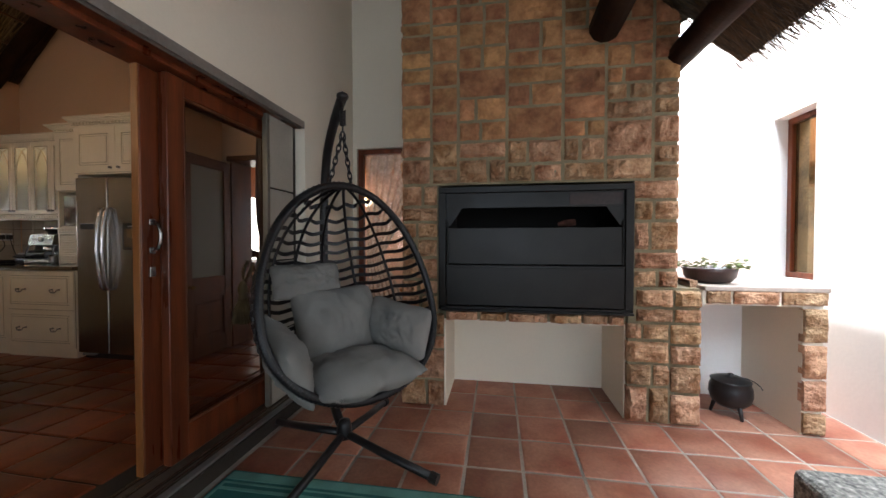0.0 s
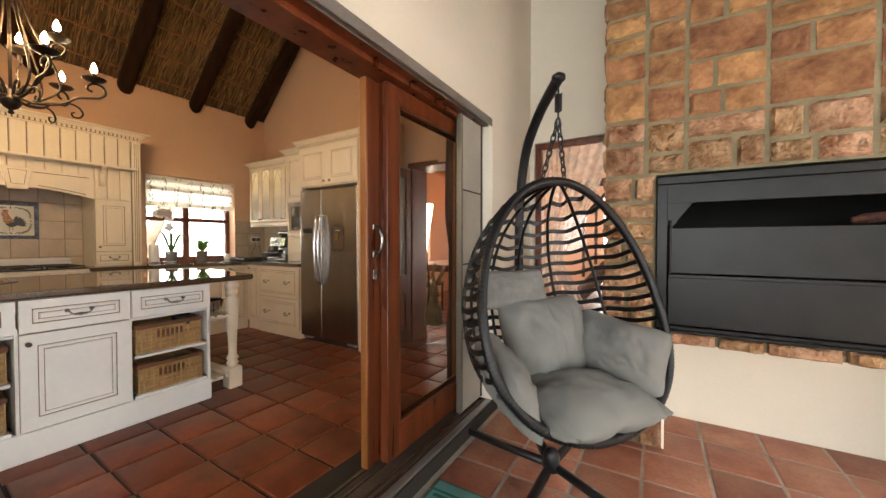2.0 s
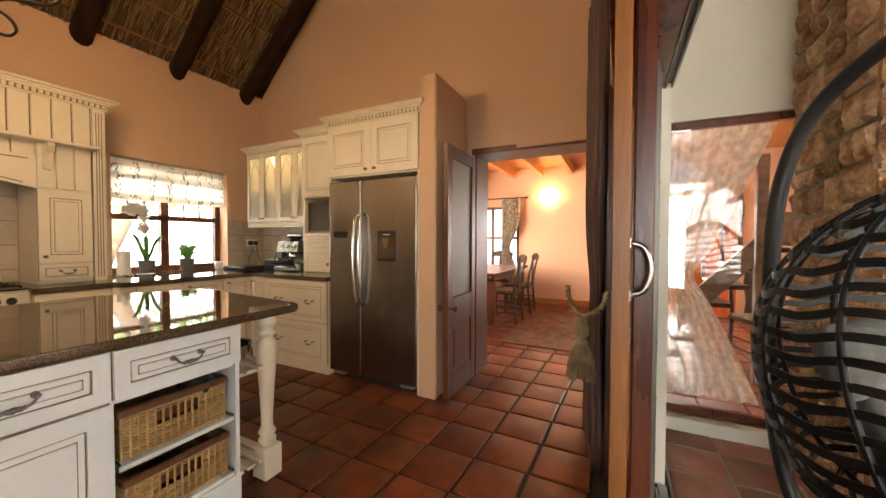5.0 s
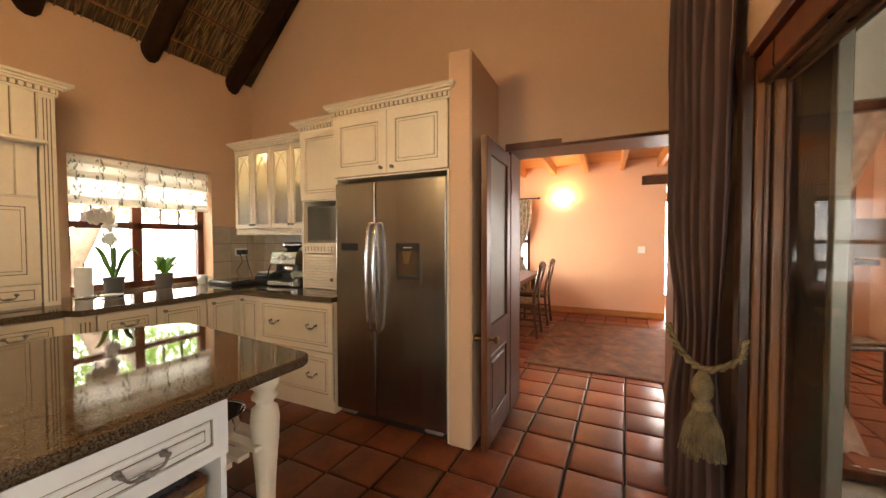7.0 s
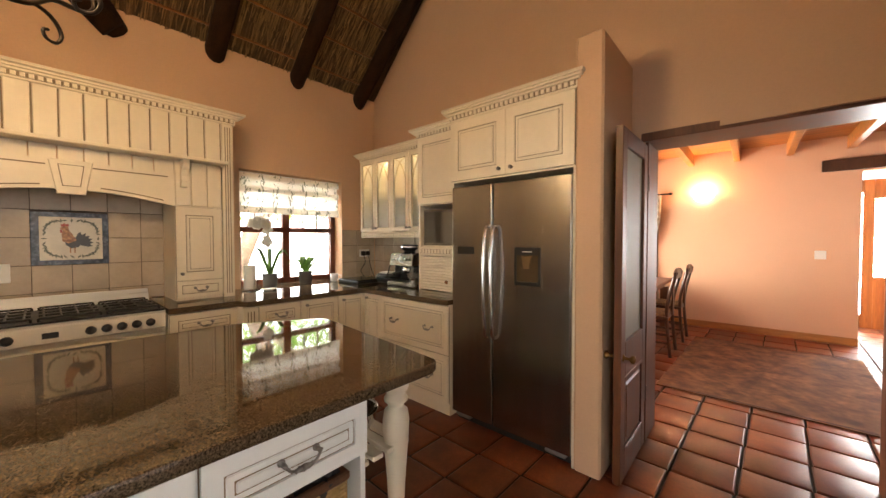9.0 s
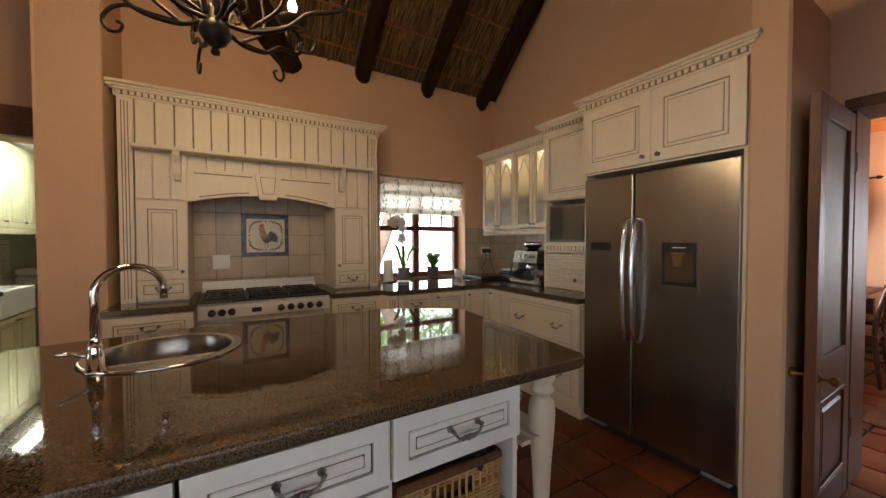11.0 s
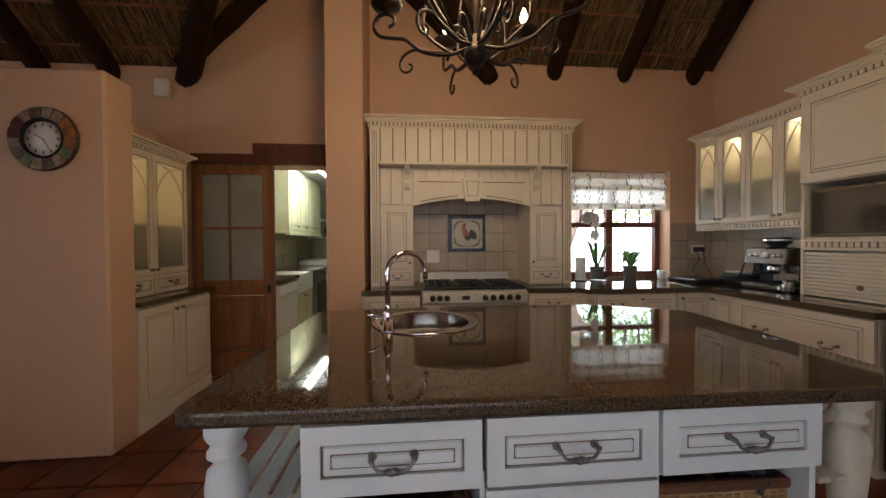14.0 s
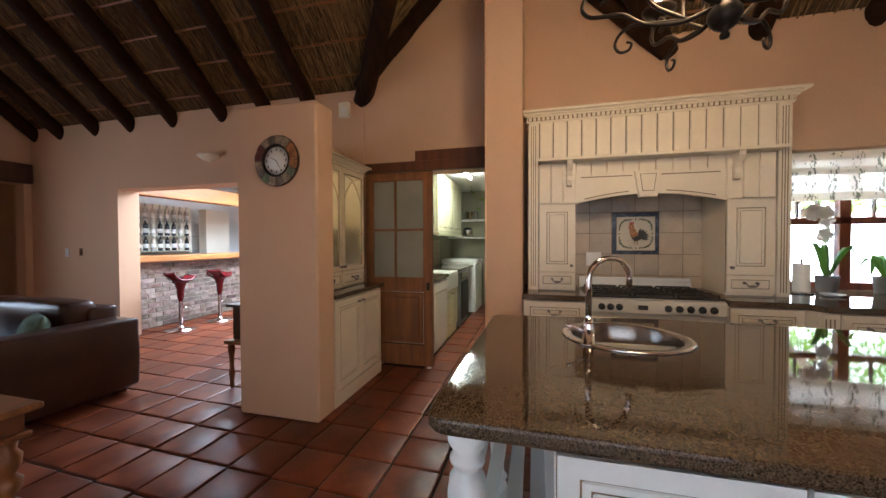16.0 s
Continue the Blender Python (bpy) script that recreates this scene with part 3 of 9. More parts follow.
def spot(face, at, u, v, n):
    return Vector({"+x": (at + n, u, v), "-x": (at - n, u, v), "-y": (u, at - n, v), "+y": (u, at + n, v)}[face])


def ring(face, at, u0, u1, v0, v1, w, n0, n1, bm=None):
    """A rectangular frame in one piece, w wide, from depth n0 to n1."""
    bm = bm or bmesh.new()
    loops = []
    for d, n in ((0, n0), (0, n1), (w, n1), (w, n0)):
        loops.append([bm.verts.new(spot(face, at, u, v, n)) for u, v in ((u0 + d, v0 + d), (u1 - d, v0 + d), (u1 - d, v1 - d), (u0 + d, v1 - d))])
    for a, b in zip(loops, loops[1:] + loops[:1]):
        for i in range(4):
            bm.faces.new((a[i], a[(i + 1) % 4], b[(i + 1) % 4], b[i]))
    bmesh.ops.recalc_face_normals(bm, faces=bm.faces)
    return bm


def panel_front(name, parent, face, at, u0, u1, v0, v1, mat, w=0.055, double=True):
    """A framed front with antiqued grooves and a raised panel."""
    t = 0.02
    front = part(name, ring(face, at, u0, u1, v0, v1, w, 0, t), mat, parent)
    part("groove_board", box(*oriented(face, at, u0 + w - 0.002, u1 - w + 0.002, v0 + w - 0.002, v1 - w + 0.002, 0.001, t - 0.009)), CREAM_DARK, front, "brown antiqued glaze in the grooves")
    p = box(*oriented(face, at, u0 + w + 0.005, u1 - w - 0.005, v0 + w + 0.005, v1 - w - 0.005, t - 0.0095, t - 0.002), bevel=0.004)
    field = part("raised_panel", p, mat, front)
    if double:
        e = w + 0.026
        part("panel_field", box(*oriented(face, at, u0 + e, u1 - e, v0 + e, v1 - e, t - 0.004, t + 0.003), bevel=0.004), mat, front)
        part("glaze_line", ring(face, at, u0 + e - 0.003, u1 - e + 0.003, v0 + e - 0.003, v1 - e + 0.003, 0.0045, t - 0.004, t - 0.0012), CREAM_DARK, front)
    part("glaze_line", ring(face, at, u0 - 0.0025, u1 + 0.0025, v0 - 0.0025, v1 + 0.0025, 0.0025, 0.0, 0.004), CREAM_DARK, front)
    return front


def pull(parent, face, at, u, v, w=0.09):
    """A drooping pewter bail pull with a knotted middle."""
    n = 0.024
    ctrl = [spot(face, at, u - w / 2 - 0.006, v + 0.012, n), spot(face, at, u - w / 2, v + 0.01, n + 0.004), spot(face, at, u - w * 0.36, v - 0.008, n + 0.006), spot(face, at, u - w * 0.15, v - 0.012, n + 0.006),
            spot(face, at, u + w * 0.15, v - 0.012, n + 0.006), spot(face, at, u + w * 0.36, v - 0.008, n + 0.006), spot(face, at, u + w / 2, v + 0.01, n + 0.004), spot(face, at, u + w / 2 + 0.006, v + 0.012, n)]
    bm = tube(smooth_path(ctrl, 4), 0.0042, 6)
    for s in (-1, 1):
        tube([spot(face, at, u + s * w / 2, v + 0.01, 0.0), spot(face, at, u + s * w / 2, v + 0.01, n + 0.004)], 0.0065, 8, bm=bm)
        tube([spot(face, at, u + s * w / 2, v + 0.01, 0.0), spot(face, at, u + s * w / 2, v + 0.01, 0.004)], 0.011, 8, bm=bm)
    for k in range(5):
        a = -0.02 + k * 0.01
        r = 0.0095 - 0.0016 * abs(k - 2)
        tube([spot(face, at, u + a - 0.006, v - 0.013 + 0.004 * ((k % 2) - 0.5), n + 0.006), spot(face, at, u + a + 0.006, v - 0.013 - 0.004 * ((k % 2) - 0.5), n + 0.006)], r, 7, bm=bm)
    return part("handle", bm, PEWTER, parent, "twisted pewter bail handle", smooth=True)


def knob(parent, face, at, u, v, r=0.013):
    a = spot(face, at, u, v, 0)
    d = spot(face, at, u, v, 1) - a
    rot = d.to_track_quat("Z", "Y").to_matrix().to_4x4()
    bm = lathe([(r * 0.9, 0), (r * 0.9, 0.003), (r * 0.45, 0.006), (r * 0.45, 0.012), (r, 0.017), (r * 0.95, 0.022), (0.0001, 0.026)], at=a, n=12, m=rot)
    return part("knob", bm, PEWTER, parent, "dark pewter knob", smooth=True)


def dentils(parent, face, at, u0, u1, k, v0, v1, n):
    """A row of k small blocks that share one mesh."""
    w, c = (u1 - u0) / k * 0.32, spot(face, at, 0, 0, 0)
    bm = box(*oriented(face, at, -w, w, v0, v1, n, n + 0.012), bevel=0.002)
    bmesh.ops.translate(bm, vec=-c, verts=bm.verts)
    me = bpy.data.meshes.new("dentil")
    bm.to_mesh(me)
    bm.free()
    me.materials.append(CREAM)
    for i in range(k):
        ob = new("dentil", me)
        ob.parent = parent
        ob.location = spot(face, at, u0 + (i + 0.5) * (u1 - u0) / k, 0, 0) - OFF[parent]


def cornice(parent, face, at, u0, u1, v0, depth=0.07, ends=True):
    """A stepped crown moulding with a row of dentil blocks under it."""
    bm = bmesh.new()
    ex = 1 if ends else 0
    for k, (n, h0, h1) in enumerate(((0.012, 0.0, 0.045), (0.03, 0.045, 0.06), (0.045, 0.06, 0.075), (depth, 0.075, 0.095))):
        box(*oriented(face, at, u0 - n * ex, u1 + n * ex, v0 + h0, v0 + h1, -0.1, n), bevel=0.003, bm=bm)
    crown = part("cornice", bm, CREAM, parent)
    k = int((u1 - u0) / 0.036)
    dentils(crown, face, at, u0, u1, k, v0 + 0.016, v0 + 0.042, 0.012)
    g = box(*oriented(face, at, u0, u1, v0 + 0.014, v0 + 0.044, 0.012, 0.0135))
    part("glaze_line", g, CREAM_DARK, crown)
    return crown


def fluted(parent, face, at, u0, u1, v0, v1, mat):
    bm = box(*oriented(face, at, u0, u1, v0, v1, 0, 0.014))
    w = (u1 - u0) / 4.6
    strip = part("fluted_strip", bm, mat, parent)
    g = bmesh.new()
    for k in range(3):
        u = (u0 + u1) / 2 + (k - 1) * w
        box(*oriented(face, at, u - w * 0.16, u + w * 0.16, v0 + 0.03, v1 - 0.03, 0.014, 0.0155), bm=g)
    split_part("flute", g, CREAM_DARK, strip)
    return strip


# ---- island ----
IX = -5.52
island = thing("kitchen_island", (-6.1, 1.4, 0), "white antiqued wooden kitchen island with drawers and open basket bays", "kitchen island")
c = bmesh.new()
Y0, Y1, Y2, Y3 = 0.70, 1.15, 1.615, 2.085
box(IX - 0.9, IX - 0.02, Y0, Y3, 0.0, 0.02, bm=c)
for y in (Y0, Y1 - 0.009, Y2 - 0.009, Y3 - 0.018):
    box(IX - 0.9, IX, y, y + 0.018, 0.0, 0.72 if y in (Y1 - 0.009,) else 0.87, bm=c)
box(IX - 0.9, IX - 0.882, Y0, Y3, 0.0, 0.87, bm=c)
box(IX - 0.88, IX - 0.02, Y0, Y3, 0.665, 0.68, bm=c)
box(IX - 0.2, IX - 0.02, Y0, Y3, 0.855, 0.87, bm=c)
split_part("carcass_board", c, ISLAND_PAINT, island)
part("plinth", box(IX - 0.03, IX + 0.006, Y0 - 0.004, Y3 + 0.004, 0.0, 0.155, 0.003), ISLAND_PAINT, island)
for a, b in ((Y0, Y1), (Y1, Y2), (Y2, Y3)):
    d = panel_front("drawer", island, "+x", IX, a + 0.006, b - 0.006, 0.69, 0.862, ISLAND_PAINT, w=0.045)
    pull(d, "+x", IX + 0.02, (a + b) / 2, 0.777, 0.10)
d = panel_front("door", island, "+x", IX, Y1 + 0.006, Y2 - 0.006, 0.165, 0.68, ISLAND_PAINT, w=0.062)
knob(d, "+x", IX + 0.02, Y1 + 0.035, 0.63)
for a, b in ((Y0, Y1), (Y2, Y3)):
    for z in (0.155, 0.415):
        part("tray_shelf", box(IX - 0.6, IX - 0.004, a + 0.024, b - 0.024, z, z + 0.018, 0.002), ISLAND_PAINT, island)
        bm = bmesh.new()
        for y in (a + 0.022, b - 0.03):
            box(IX - 0.6, IX - 0.01, y, y + 0.008, z + 0.002, z + 0.03, bm=bm)
        split_part("runner", bm, STEEL, island, "steel drawer runner")


def turned_leg(y, x):
    prof = [(0.026, 0.16), (0.026, 0.17), (0.044, 0.19), (0.044, 0.20), (0.03, 0.215), (0.046, 0.235), (0.03, 0.26), (0.029, 0.30), (0.036, 0.45), (0.049, 0.62), (0.052, 0.68), (0.046, 0.72), (0.03, 0.735), (0.03, 0.745),
            (0.046, 0.76), (0.046, 0.77), (0.034, 0.785), (0.05, 0.81), (0.052, 0.83), (0.036, 0.85), (0.05, 0.87)]
    bm = lathe(prof, (x, y, 0), 20)
    leg = part("turned_leg", bm, CREAM if y > 1 else ISLAND_PAINT, island, "turned painted leg on a square block", smooth=True)
    part("leg_block", box(x - 0.052, x + 0.052, y - 0.052, y + 0.052, 0.0, 0.165, 0.006), CREAM if y > 1 else ISLAND_PAINT, leg)


for y in (0.49, 2.29):
    for x in (-5.6, -6.35):
        turned_leg(y, x)
    lo, hi = (0.44, Y0) if y < 1 else (Y3, 2.34)
    for z in (0.10, 0.585):
        for k in range(4):
            u = lo + (hi - lo) * (k + 0.5) / 4
            part("slat", box(-6.38, -5.57, u - 0.022, u + 0.022, z, z + 0.018, 0.002), CREAM if y > 1 else ISLAND_PAINT, island)
        part("slat_bearer", box(-5.68, -5.64, lo, hi, z - 0.03, z, 0.002), CREAM, island)


def rounded(points, r, n=5):
    """The outline through points with its corners rounded."""
    out = []
    k = len(points)
    for i in range(k):
        p, a, b = Vector(points[i]), Vector(points[i - 1]), Vector(points[(i + 1) % k])
        s, e = p + (a - p).normalized() * r, p + (b - p).normalized() * r
        for j in range(n + 1):
            t = j / n
            out.append(tuple((1 - t) ** 2 * s + 2 * t * (1 - t) * p + t * t * e))
    return out


SINK = (-6.385, 1.035)
top_pts = rounded([(-5.47, 2.41), (-5.5, 0.40), (-6.72, 0.43), (-6.81, 1.3), (-6.75, 2.1), (-6.5, 2.52)], 0.06)[::-1]
slab = bmesh.new()


def loop(bm, pts, z):
    vs = [bm.verts.new((x, y, z)) for x, y in pts]
    return vs, [bm.edges.new((vs[i], vs[(i + 1) % len(vs)])) for i in range(len(vs))]


def inset(pts, d):
    c = Vector((sum(p[0] for p in pts) / len(pts), sum(p[1] for p in pts) / len(pts)))
    return [tuple(Vector(p) + (c - Vector(p)).normalized() * d) for p in pts]


hole = [(SINK[0] + 0.225 * math.cos(2 * math.pi * i / 40), SINK[1] + 0.225 * math.sin(2 * math.pi * i / 40)) for i in range(40)]
rings = []
for d, z in ((0.008, 0.91), (0.002, 0.907), (0.0, 0.90), (0.0, 0.88), (0.008, 0.87)):
    rings.append(loop(slab, inset(top_pts, d), z))
inner = [loop(slab, hole, 0.91), loop(slab, hole, 0.87)]
for a, b in list(zip(rings, rings[1:])) + [tuple(inner)]:
    for i in range(len(a[0])):
        slab.faces.new((a[0][i], a[0][(i + 1) % len(a[0])], b[0][(i + 1) % len(a[0])], b[0][i]))
bmesh.ops.triangle_fill(slab, edges=rings[0][1] + inner[0][1], use_beauty=True)
bmesh.ops.triangle_fill(slab, edges=rings[-1][1] + inner[1][1], use_beauty=True)
bmesh.ops.recalc_face_normals(slab, faces=slab.faces)
worktop = single("island_worktop", slab, GRANITE, "polished brown granite worktop on the kitchen island", "worktop")
# round inset sink
sink = thing("sink", (SINK[0], SINK[1], 0.9), "round brushed steel sink set in the island worktop", "sink")
rim = lathe([(0.215, 0.911), (0.255, 0.911), (0.258, 0.914), (0.252, 0.918), (0.222, 0.918), (0.215, 0.911)], (*SINK, 0), 40, caps=False)
part("rim", rim, CHROME, sink, smooth=True)
bowl = lathe([(0.218, 0.9165), (0.212, 0.90), (0.205, 0.86), (0.19, 0.80), (0.15, 0.765), (0.05, 0.758), (0.03, 0.752), (0.0001, 0.752)], (*SINK, 0), 40, caps=False)
part("bowl", bowl, STEEL, sink, smooth=True)
tap = thing("tap", (-6.24, 0.86, 0.91), "tall chrome swan-neck mixer tap beside the round sink", "tap")
tx, ty = -6.215, 0.865
part("base", lathe([(0.03, 0.91), (0.03, 0.918), (0.024, 0.922), (0.022, 0.99), (0.019, 1.0), (0.014, 1.02)], (tx, ty, 0), 18), CHROME, tap, smooth=True)
arc = [(tx, ty, 1.0), (tx, ty, 1.15)] + [(tx - 0.065 * (1 - math.cos(a)) * 0.75, ty + 0.085 * (1 - math.cos(a)), 1.17 + 0.085 * math.sin(a)) for a in [math.pi * i / 12 for i in range(13)]] + [(tx - 0.0975, ty + 0.17, 1.13)]
part("spout", tube(arc, 0.0125, 12), CHROME, tap, smooth=True)
part("lever", tube([(tx, ty - 0.015, 0.965), (tx + 0.02, ty - 0.06, 0.985), (tx + 0.03, ty - 0.085, 0.99)], 0.008, 8), CHROME, tap, smooth=True)


def basket():
    """A wicker basket, built about its own base, front towards +x."""
    b = thing("wicker_basket", (0, 0, 0), "honey-coloured wicker basket with a brown woven rim on an island shelf", "basket", "island baskets")
    L, W, H = 0.40, 0.375, 0.175
    rng = random.Random(3)
    bm = bmesh.new()
    for k in range(13):
        z = 0.006 + k * (H - 0.01) / 13
        o = 0.004 * (k % 2)
        for s in (1, -1):
            n = 28
            pts = [(s * (L / 2) + s * 0.003 * math.sin(math.pi * (i + k)), -W / 2 + W * i / n, z) for i in range(n + 1)]
            if s == 1 and 7 <= k <= 10:
                tube(pts[:9], 0.0062, 5, bm=bm), tube(pts[20:], 0.0062, 5, bm=bm)
            else:
                tube(pts, 0.0062, 5, bm=bm)
            pts = [(-L / 2 + L * i / n, s * (W / 2) + s * 0.003 * math.sin(math.pi * (i + k)), z) for i in range(n + 1)]
            tube(pts, 0.0062, 5, bm=bm)
    part("weave", bm, WICKER, b)
    st = bmesh.new()
    for i in range(15):
        y = -W / 2 + W * i / 14
        tube([(L / 2 + 0.002, y, 0.0), (L / 2 + 0.002, y, H)], 0.0048, 5, bm=st)
        tube([(-L / 2, y, 0.0), (-L / 2, y, H)], 0.0048, 5, bm=st)
    split_part("stake", st, WICKER, b)
    part("rim", box(-L / 2 - 0.012, L / 2 + 0.012, -W / 2 - 0.012, -W / 2 + 0.012, H - 0.012, H + 0.018, 0.006, bm=box(-L / 2 - 0.012, L / 2 + 0.012, W / 2 - 0.012, W / 2 + 0.012, H - 0.012, H + 0.018, 0.006,
         bm=box(L / 2 - 0.012, L / 2 + 0.012, -W / 2, W / 2, H - 0.013, H + 0.017, 0.006, bm=box(-L / 2 - 0.012, -L / 2 + 0.012, -W / 2, W / 2, H - 0.013, H + 0.017, 0.006)))), WICKER_RIM, b)
    part("bottom", boxes((-L / 2, L / 2, -W / 2, W / 2, 0, 0.006), (L / 2 - 0.03, L / 2 - 0.026, -0.09, 0.09, 0.09, 0.15)), WICKER_RIM, b)
    return b


first = basket()
for n, (y, z) in enumerate((((Y0 + Y1) / 2, 0.173), ((Y0 + Y1) / 2, 0.433), ((Y2 + Y3) / 2, 0.173), ((Y2 + Y3) / 2, 0.433))):
    m = pose(IX - 0.23 - 0.01 * (n % 2), y, z, 0, 0, (-1.5, 1, 0.5, -1)[n])
    if n == 0:
        first.matrix_basis = m
    else:
        copy_thing(first, m)

sb = thing("steel_bowl", (-5.78, 2.2, 0.603), "shiny steel mixing bowl on the island's slatted shelf", "bowl")
part("bowl", lathe([(0.045, 0.604), (0.075, 0.615), (0.105, 0.66), (0.112, 0.70), (0.116, 0.702), (0.108, 0.695), (0.07, 0.62), (0.0001, 0.61)], (-5.78, 2.2, 0), 26), CHROME, sb, smooth=True)
bag = bmesh.new()
bmesh.ops.create_icosphere(bag, subdivisions=3, radius=1.0)
for v in bag.verts:
    q = v.co.copy()
    v.co = Vector((q.x * 0.09, q.y * 0.07, q.z * 0.05)) * (1 + 0.35 * noise.noise(q * 2.3) + 0.22 * noise.noise(q * 6))
    v.co += Vector((IX - 0.12, Y3 - 0.12, 0.60))
single("plastic_bag", bag, varied("smoky_plastic_film", (0.10, 0.10, 0.11), 0.2, big=20, amount=0.4, bump=0.3), "crumpled smoky plastic bag lying in a wicker basket", "bag")
sau = thing("saucer", (-8.0, 2.8, 0.91), "small white saucer beside the paper towel roll", "saucer")
part("dish", lathe([(0.035, 0.911), (0.04, 0.915), (0.07, 0.926), (0.072, 0.928), (0.04, 0.919), (0.0001, 0.918)], (-7.96, 2.79, 0), 22), WHITE_PLASTIC, sau, smooth=True)

# ---- base units along the back wall and fridge wall ----
BF = -7.58                                     # fronts beside the cooker
WF = -7.46                                     # fronts under the window


def base_unit(name, face, at, u0, u1, depth, rows, label, pulls=1, top=0.87):
    """A floor unit; rows: (z0, z1, kind) with kind drawer, door."""
    um = (u0 + u1) / 2
    b = spot(face, at, um, 0, -depth / 2)
    t = thing(name, (b.x, b.y, 0), label, "cabinet", "kitchen base cabinets")
    part("body", box(*oriented(face, at, u0 + 0.001, u1 - 0.001, 0.0, top, -depth, 0)), CREAM, t)
    for z0, z1, kind in rows:
        d = panel_front(kind, t, face, at, u0 + 0.006, u1 - 0.006, z0, z1, CREAM, w=0.045)
        if kind == "drawer":
            for k in range(pulls):
                pull(d, face, at + (0.02 if face[0] == "+" else -0.02), u0 + (u1 - u0) * (k + 1) / (pulls + 1) if pulls == 1 else u0 + (u1 - u0) * (0.25 + 0.5 * k), (z0 + z1) / 2, 0.085)
        else:
            knob(d, face, at + (0.02 if face[0] == "+" else -0.02), u0 + 0.05, z1 - 0.04)
    return t


base_unit("base_cabinet", "+x", BF, 0.57, 1.04, 0.69, [(0.69, 0.86, "drawer"), (0.12, 0.68, "door")], "cream antiqued base cabinet with one drawer and a door")
base_unit("base_cabinet", "+x", BF, 1.96, 2.39, 0.69, [(0.69, 0.86, "drawer"), (0.12, 0.68, "door")], "cream antiqued base cabinet with one drawer beside the cooker")
t = base_unit("base_cabinet", "+x", WF, 2.39, 2.5, 0.81, [], "narrow cream fluted post between base cabinets")
fluted(t, "+x", WF, 2.395, 2.495, 0.1, 0.86, CREAM)
base_unit("base_cabinet", "+x", WF, 2.5, 2.84, 0.81, [(0.69, 0.86, "drawer"), (0.12, 0.68, "door")], "cream antiqued base cabinet under the window, drawer over door")
base_unit("base_cabinet", "+x", WF, 2.84, 3.2, 0.81, [(0.12, 0.86, "door")], "cream antiqued base cabinet with a single door under the window")
base_unit("base_cabinet", "+x", WF, 3.2, 3.50, 0.81, [(0.12, 0.86, "door")], "cream antiqued corner base cabinet with a single door")
t = base_unit("base_cabinet", "-y", 3.5, -7.43, -7.16, 0.68, [(0.12, 0.86, "door")], "cream antiqued corner base cabinet beside the drawer unit")
t = base_unit("base_cabinet", "-y", 3.48, -7.16, -6.33, 0.68, [(0.48, 0.86, "drawer"), (0.10, 0.47, "drawer")], "wide cream antiqued unit of two deep drawers beside the fridge", pulls=2)

L_top = [(-7.55, 0.562), (-7.55, 1.045), (-8.27, 1.045), (-8.27, 0.562)]
single("worktop", prism(L_top, 0.87, 0.91, "z", bevel=0.006), GRANITE, "polished brown granite worktop between pilaster and cooker", "worktop")
L2 = [(-8.27, 1.955), (-7.55, 1.955), (-7.55, 2.38), (-7.43, 2.42), (-7.43, 3.40), (-7.36, 3.45), (-6.33, 3.45), (-6.33, 4.14), (-8.27, 4.26)]
single("worktop", prism(L2, 0.87, 0.91, "z", bevel=0.006), GRANITE, "polished brown granite corner worktop along window and fridge wall", "worktop")

# ---- cooker ----
cooker = thing("cooker", (-7.9, 1.5, 0), "wide cream enamelled range cooker with black hob", "cooker")
part("body", box(-8.2, -7.585, 1.052, 1.948, 0.0, 0.905, 0.004), CERAMIC_RANGE, cooker)
part("control_panel", box(-7.585, -7.545, 1.054, 1.946, 0.79, 0.895, 0.01), CERAMIC_RANGE, cooker)
part("hob", box(-8.14, -7.57, 1.06, 1.94, 0.905, 0.916, 0.003), BLACK, cooker, "black hob plate")
# guard's bluish-white colour stands in for daylight mirrored in the steel
part("back_guard", prism([(-8.2, 0.905), (-8.12, 0.905), (-8.17, 1.0), (-8.2, 1.0)], 1.055, 1.945, "y"), varied("daylight_sheen_steel", (0.70, 0.74, 0.80), 0.3, 0.2, big=2, small=40, amount=0.06, bump=0.04, stretch=(1, 0.4, 14)), cooker, "steel splash guard")
for k in range(8):
    y = (1.14, 1.20, 1.26, 1.58, 1.65, 1.72, 1.79, 1.86)[k]
    kb = lathe([(0.024, 0), (0.024, 0.008), (0.018, 0.012), (0.016, 0.03), (0.0001, 0.032)], (-7.545, y, 0.84), 14, m=Matrix.Rotation(radians(90), 4, "Y"))
    kn = part("control_knob", kb, BLACK, cooker, "black knob with a steel ring", smooth=True)
    part("ring", lathe([(0.026, 0), (0.026, 0.004), (0.022, 0.005)], (-7.545, y, 0.84), 14, m=Matrix.Rotation(radians(90), 4, "Y")), CHROME, kn, smooth=True)
part("clock_display", box(-7.546, -7.541, 1.385, 1.45, 0.825, 0.858, 0.001), BLACK, cooker, "black clock display")
part("oven_door", box(-7.585, -7.555, 1.06, 1.94, 0.2, 0.76, 0.008), CERAMIC_RANGE, cooker)
part("towel_rail", tube([(-7.52, 1.1, 0.74), (-7.52, 1.9, 0.74)], 0.01, 10), STEEL, cooker, smooth=True)
